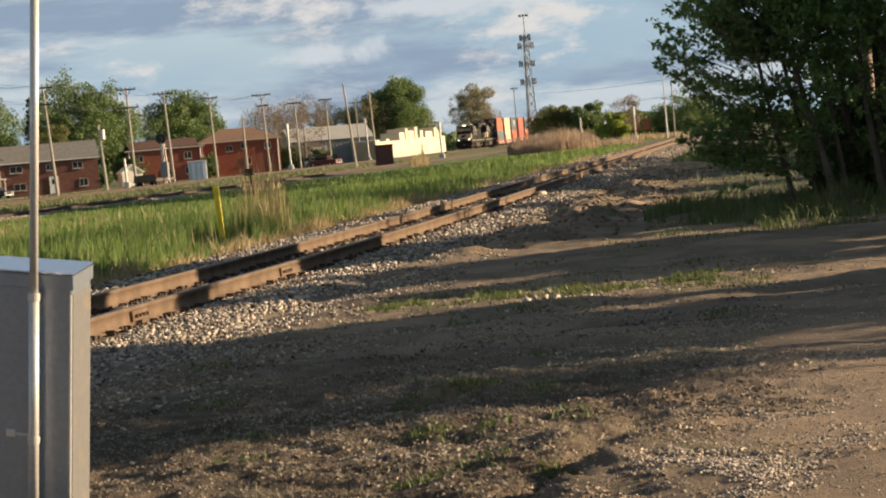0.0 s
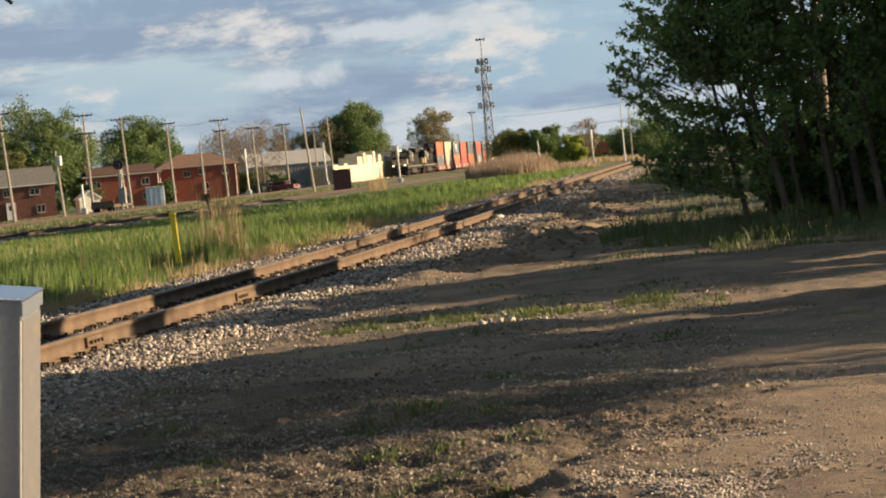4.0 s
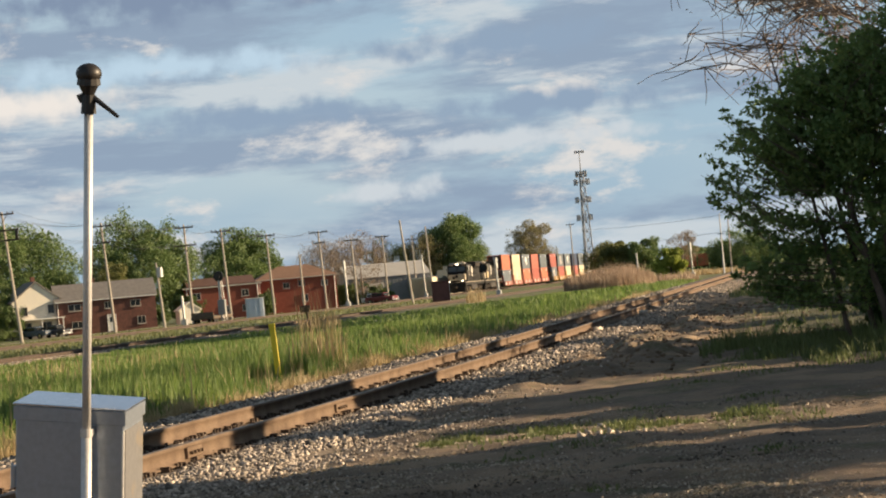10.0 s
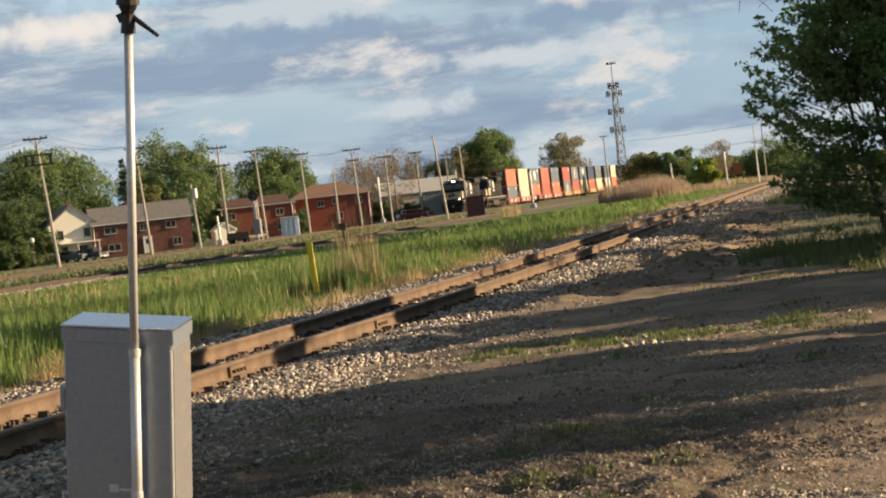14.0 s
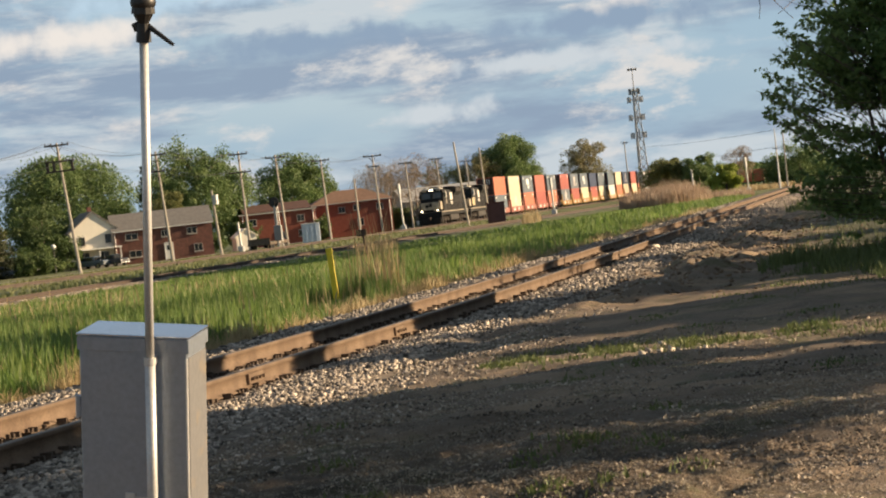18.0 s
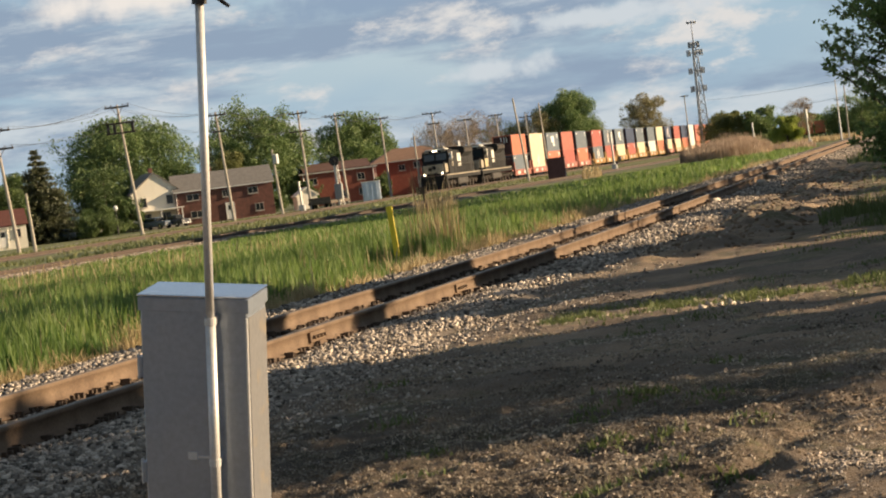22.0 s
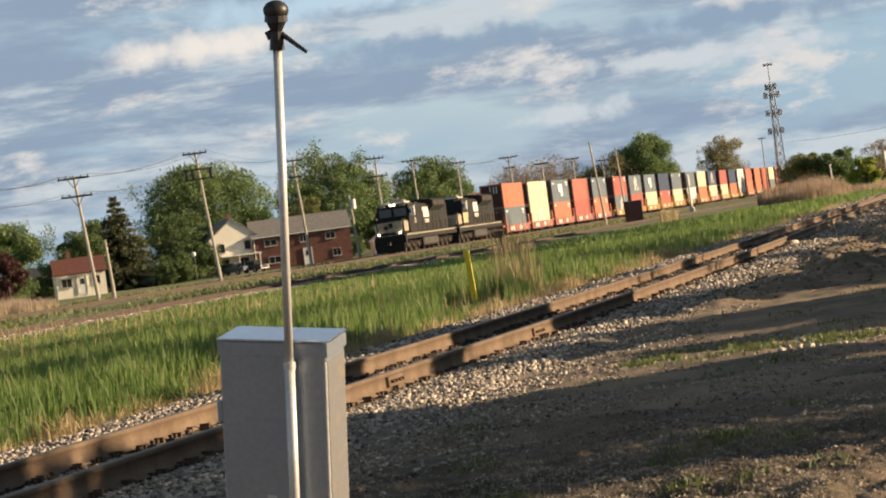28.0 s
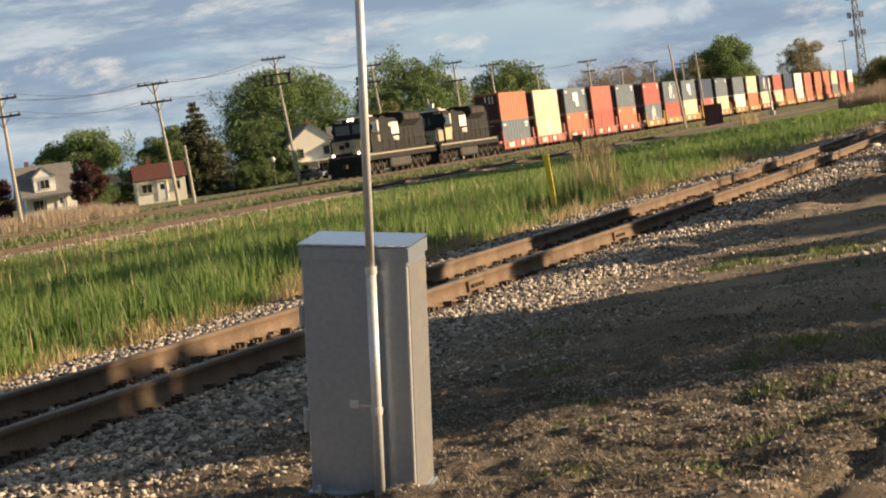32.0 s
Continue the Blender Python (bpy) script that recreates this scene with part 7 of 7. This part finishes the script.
def tufts():
    gen = np.random.default_rng(21)
    P, H = [], []
    spots = [(-2.75, 15.1), (-2.2, 13.4), (-2.45, 13.0), (-4.9, 17.8), (-3.1, 16.6), (-2.9, 17.2), (-2.3, 16.9), (-4.0, 24.6), (-3.5, 25.4), (-4.6, 26.6), (-3.0, 27.4), (-4.3, 27.0), (-1.7, 13.1), (-3.8, 14.4), (-2.6, 20.0), (-1.3, 22.5), (-5.8, 21.0), (-3.3, 30.5), (-2.0, 31.5), (-4.4, 34.0), (-3.0, 36.0), (-2.2, 37.4), (-1.4, 38.2), (-0.6, 38.6), (0.3, 38.6), (0.9, 38.4), (1.5, 38.8), (-3.6, 38.0), (-2.9, 40.0), (-1.5, 41.0), (0.0, 41.0), (2.0, 41.0), (-3.0, 44.0)]
    spots += [(gen.uniform(-4.6, -1.7), gen.uniform(11.6, 17.5)) for _ in range(6)]
    for x, y in spots:
        n = int(gen.uniform(50, 110))
        P.append(np.c_[gen.normal(x, 0.03 + 0.005 * y, n), gen.normal(y, 0.02 + 0.008 * y, n)])
        H.append(gen.uniform(0.02, 0.08, n) * (1 + max(0, y - 34) * 0.06))
    # a weedy verge under the bush
    n = 20000
    x, y = gen.uniform(-3.8, 4.5, n), gen.uniform(38.0, 50, n)
    k = (x > -0.6 - 0.42 * (y - 38) + 0.9 * hatch(x, y, 1.2, 2)) & (y > 39.8 + 1.7 * grain(x, y * 0.5, 1.3, 3, 0.6, 19)) & (grain(x, y, 0.6, 3, 0.6, 20) > -0.15)
    P.append(np.c_[x, y][k])
    H.append((gen.uniform(0.04, 0.16, n) + 0.22 * np.clip(grain(x, y, 0.9, 3, 0.6, 17), 0, 1) + 0.25 * np.clip((y - 42) / 3, 0, 1) * gen.uniform(0.3, 1, n))[k])
    n = 2500
    x, y = gen.uniform(-7.0, 1.5, n), gen.uniform(48, 110, n)
    k = x > near_x(y) + 6.2 + 0.8 * hatch(x, y, 3.0, 4)
    P.append(np.c_[x, y][k])
    H.append(gen.uniform(0.1, 0.3, k.sum()))
    P, H = np.concatenate(P), np.concatenate(H)
    V = np.c_[P, ground_z(P[:, 0], P[:, 1]) - 0.01]
    stuff("weeds", raw("weeds", *blades(V, H, 0.011, gen, 0.9)), WEED, "low green weeds on the dirt", "weeds")
    n = 90000
    x, y = gen.uniform(-6.0, -0.4, n), 10.6 + 10.2 * gen.uniform(0, 1, n) ** 1.2
    k = grain(x, y, 0.9, 4, 0.6, 11) > -0.3 + 0.8 * np.clip(x + 1.6, 0, 2) + 0.08 * np.clip(y - 15, 0, 9)
    V = np.c_[x, y, ground_z(x, y) - 0.006][k]
    tall = gen.uniform(0.014, 0.05, len(V)) * (1 + 1.2 * np.clip(grain(V[:, 0], V[:, 1], 0.4, 3, 0.5, 12), 0, 1))
    stuff("dead_grass", raw("dead_grass", *blades(V, tall * 0.6, 0.004, gen, 3.6)), DEAD, "dead flattened grass on the dirt", "grass")
    # dry leaves and chaff that lie flat
    out = []
    for n, y0, y1, size in ((46000, 10.6, 16.5, 0.0135), (20000, 16.5, 23, 0.018), (8000, 23, 31, 0.022)):
        x, y = gen.uniform(-6.6, 0.8, n), gen.uniform(y0, y1, n)
        k = grain(x, y, 0.8, 4, 0.65, 13) > -0.05 + 0.45 * np.clip(x + 1.2, 0, 2)
        V = np.c_[x, y, ground_z(x, y) + 0.007][k]
        out.append(leaf_quads(V, size * gen.uniform(0.5, 1.5, len(V)), gen, 0.45))
    stuff("leaf_litter", raw("leaf_litter", *merged(out)), LITTER, "dry pale leaf litter on the dirt", "litter")
    # a weedy strip where the sun comes through
    n = 9000
    x = gen.uniform(-5.6, 0.2, n)
    y = 28.3 + 0.12 * x + gen.normal(0, 0.6, n)
    k = (grain(x, y, 0.7, 4, 0.6, 18) > 0.12 + 0.5 * np.clip(x + 1.6, 0, 2)) & (x < -0.4)
    V = np.c_[x, y, ground_z(x, y) - 0.006][k]
    stuff("weed_mat", raw("weed_mat", *blades(V, gen.uniform(0.03, 0.10, len(V)), 0.009, gen, 1.6)), WEED, "low mat of yellow green weeds on the dirt", "weeds")


tufts()


def marker():
    YEL = material("yellow plastic", (0.90, 0.68, 0.03), 0.5, var=0.1, scale=4, fine=20)
    m = thing("marker_post", pose(-15.52, 59.0, float(ground_z(-15.52, 59.0)), 0, -2.6, 10), "bright yellow plastic marker post in the grass", "post")
    part("shaft", boxes(((0, 0, 0.6), (0.15, 0.06, 1.3)), bevel=0.015), YEL, m)
    part("cap", boxes(((0, 0, 1.3), (0.17, 0.08, 0.16)), bevel=0.02), YEL, m)
    d = thing("switch_stand", pose(-27.3, 110.0, float(ground_z(-27.3, 110.0))), "small dark iron switch stand in the grass", "switch stand")
    part("post", rods(((0.15, 0, 0), (-0.02, 0, 1.3), 0.06), seg=7), IRON, d)
    part("target", boxes(((-0.08, 0, 1.35), (0.5, 0.06, 0.34)), bevel=0.02), IRON, d)


marker()

# ---- street, cars, lamps and small things by the houses ----
STREET = material("pale concrete paving", (0.33, 0.29, 0.23), 0.9, var=0.2, scale=0.5, fine=6)


def street():
    ys = np.arange(120, 420, 4.0)
    x = -86.0 - 0.03 * (ys - 200)
    V = np.concatenate([np.c_[x - 2.6, ys, ground_z(x - 2.6, ys) + 0.05], np.c_[x, ys, ground_z(x, ys) + 0.08], np.c_[x + 2.6, ys, ground_z(x + 2.6, ys) + 0.05]])
    n = len(ys)
    i = np.arange(n - 1)
    F = np.concatenate([np.stack([i + n, i, i + 1, i + n + 1], 1), np.stack([i + 2 * n, i + n, i + n + 1, i + 2 * n + 1], 1)])
    ob = part("road", raw("road", V, F), STREET)
    tagged(ob, "pale narrow street in front of the houses", "road", kind="structure")


street()
TYRE = material("black rubber tyre", (0.02, 0.02, 0.02), 0.85, var=0.2)
CHROME = material("bright metal trim", (0.6, 0.6, 0.6), 0.25, 0.9, var=0.05)


def car(x, y, turn, paint, label, pickup=False):
    c = thing("parked_car", pose(x, y, float(ground_z(x, y)) + 0.02, 0, 0, turn), label, "car", "parked cars")
    bm = bmesh.new()
    box(bm, (0, 0, 0.62), (1.78, 4.5, 0.62), None, 0.12)
    part("body", bm, paint, c)
    bm = bmesh.new()
    box(bm, (0, 0.3 if not pickup else -0.4, 1.18), (1.5, 2.2 if not pickup else 1.5, 0.56), None, 0.18)
    cab = part("cabin", bm, paint, c)
    for sx in (-1, 1):
        part("side_glass", boxes(((sx * 0.745, 0.3 if not pickup else -0.4, 1.2), (0.03, 1.6 if not pickup else 1.0, 0.34)), bevel=0.01), PANE, cab)
        part("headlight", boxes(((sx * 0.65, -2.25, 0.7), (0.35, 0.05, 0.16)), bevel=0.01), CHROME, c)
        for yy in (-1.4, 1.4):
            w = part("wheel", rods(((sx * 0.72, yy, 0.32), (sx * 0.92, yy, 0.32), 0.32), seg=14), TYRE, c)
            part("rim", rods(((sx * 0.90, yy, 0.32), (sx * 0.93, yy, 0.32), 0.18), seg=10), CHROME, w)
    part("windscreen", boxes(((0, -0.82 if not pickup else -1.16, 1.2), (1.3, 0.05, 0.36)), bevel=0.01), PANE, cab)
    part("bumper", boxes(((0, -2.27, 0.42), (1.7, 0.1, 0.18)), bevel=0.03), CHROME, c)


P_RED = material("dark red car paint", (0.16, 0.03, 0.03), 0.3, var=0.1, coat=0.5, bump=0)
P_WHITE = material("white car paint", (0.68, 0.67, 0.65), 0.3, var=0.05, coat=0.5, bump=0)
P_DARK = material("dark grey car paint", (0.03, 0.032, 0.038), 0.3, var=0.1, coat=0.5, bump=0)
P_BLUE = material("grey blue car paint", (0.10, 0.13, 0.17), 0.3, var=0.1, coat=0.5, bump=0)
car(-69.6, 323.5, 70, P_RED, "dark red parked car near the main line")
car(-71.8, 330.5, 62, P_WHITE, "white parked car near the warehouse")
car(-106.9, 263.6, 75, P_DARK, "dark parked pickup under the trees", True)
car(-108.9, 262.6, 80, P_BLUE, "grey blue car parked under the trees")
car(-99.6, 274.5, 70, P_DARK, "dark pickup parked before the porch", True)
car(-101.6, 273.8, 72, P_BLUE, "grey blue car parked before the porch")
car(-121.2, 256.6, 70, P_RED, "dark red car parked beside the red tree")


def globe_lamp(x, y, h):
    z = float(ground_z(x, y))
    s = thing("garden_lamp", pose(x, y, z), "white globe lamp on a dark post", "street lamp", "garden lamps")
    part("lamp_post", rods(((0, 0, -0.05), (0, 0, h), 0.09, 0.05), seg=8), BLACK, s)
    bm = bmesh.new()
    bmesh.ops.create_uvsphere(bm, u_segments=12, v_segments=8, radius=0.3)
    bmesh.ops.translate(bm, vec=(0, 0, h + 0.25), verts=bm.verts)
    part("globe", bm, WHITE, s, "white glass globe", smooth=True)
    part("cross_bar", boxes(((0, 0, h - 0.9), (0.9, 0.06, 0.06))), BLACK, s)


globe_lamp(-103.2, 265.6, 2.9)
globe_lamp(-122.9, 257.2, 2.9)


def garage():
    g = thing("garage", pose(-125.5, 273.0, -0.5, 0, 0, 26), "low dark garage with a dark pitched roof", "garage")
    part("wall", prism_walls(6.0, 6.0, 2.3, 1.6, "x"), BRICK_DARK, g)
    part("roof", gable_roof(6.0, 6.0, 2.3, 1.6, 0.2, "x"), material("dark roof felt", (0.05, 0.055, 0.07), 0.9, var=0.2), g)
    part("garage_door", boxes(((0, -3.02, 1.0), (2.6, 0.06, 2.0))), METAL, g)
    b = thing("neighbour_house", pose(-119.0, 268.0, -0.5, 0, 0, 28), "brown roofed house behind the cottage", "house")
    part("wall", prism_walls(5.0, 6.0, 2.2, 1.3, "x"), BRICK_RED, b)
    part("roof", gable_roof(5.0, 6.0, 2.2, 1.3, 0.2, "x"), SHINGLE_B, b)


garage()


def low_platform():
    x, y = -66.5, 226.0
    f = thing("flat_trailer", pose(x, y, float(ground_z(x, y)), 0, 0, 4), "low dark flat trailer beside the main line", "trailer")
    part("deck", boxes(((0, 4.0, 0.6), (2.3, 9.0, 0.3)), bevel=0.04), BARK, f)
    for yy in (0.6, 1.7, 6.8):
        for sx in (-0.9, 0.9):
            part("wheel", rods(((sx - 0.12, yy, 0.42), (sx + 0.12, yy, 0.42), 0.42), seg=12), TYRE, f)
    part("headboard", boxes(((0, -0.4, 0.85), (2.2, 0.12, 0.6))), BARK, f)


low_platform()
tree(-78.5, 352.0, 8.5, 7.5, "bud", "bare branching tree before the warehouse", 700, 0.2, 91, sparse=1.0, low=0.12)
tree(-84.5, 356.0, 9.0, 7.0, "bud", "bare brown tree beside the apartments", 700, 0.2, 92, sparse=1.0, low=0.12)
tree(-76.0, 349.0, 2.8, 4.2, "deep", "dark green shrub before the warehouse", 500, 0.22, 93, low=0.01, lumps=12, name="shrub")
tree(-80.5, 351.0, 3.4, 4.0, "deep", "dark green shrub before the warehouse", 500, 0.22, 94, low=0.01, lumps=12, name="shrub")
tree(-104.2, 273.0, 3.6, 4.2, "deep", "dark green shrub beside the porch", 600, 0.22, 95, low=0.01, lumps=12, name="shrub")
tree(-107.5, 274.0, 6.5, 6.5, "deep", "dark green leafy tree beside the white house", 900, 0.26, 96, low=0.02)
tree(-111.0, 283.0, 9.0, 9.0, "deep", "dark green tree beside the white house", 1500, 0.28, 97, low=0.02)
tree(-113.8, 257.5, 7.8, 6.2, "deep", "round dark green tree above the cottage", 1500, 0.24, 98, low=0.1)


def trailers():
    """Far orange trailers parked across the line, and an orange panel on a post."""
    ORANGE = material("orange trailer paint", (0.50, 0.16, 0.08), 0.6, var=0.15, scale=1, fine=8)
    for i, x in enumerate((-39.6, -37.2, -34.8, -32.6)):
        t = thing("truck_trailer", pose(x, 478.0 + i * 0.4, float(ground_z(x, 478.0)), 0, 0, 4), "parked orange red box trailer far off", "trailer", "parked trailers")
        part("box_body", boxes(((0, 3.0, 2.1), (2.1, 6.0, 2.4)), bevel=0.05), ORANGE if i != 2 else CONT["rust"], t)
        part("rear_door", boxes(((0, -0.03, 2.1), (1.9, 0.05, 2.2)), bevel=0.01), ORANGE if i != 2 else CONT["rust"], t)
        for sx in (-0.85, 0.85):
            part("wheel", rods(((sx - 0.12, 1.2, 0.45), (sx + 0.12, 1.2, 0.45), 0.45), seg=12), TYRE, t)
        part("underframe", boxes(((0, 3.0, 0.8), (1.2, 5.6, 0.2))), TRUCK, t)
    p = thing("track_sign", pose(-45.6, 412.0, float(ground_z(-45.6, 412.0))), "narrow orange panel on a short post", "sign")
    part("post", rods(((0, 0, -0.05), (0, 0, 4.2), 0.06), seg=6), IRON, p)
    part("panel", boxes(((0, -0.08, 2.9), (0.8, 0.05, 2.6)), bevel=0.01), ORANGE, p)


trailers()


motions()
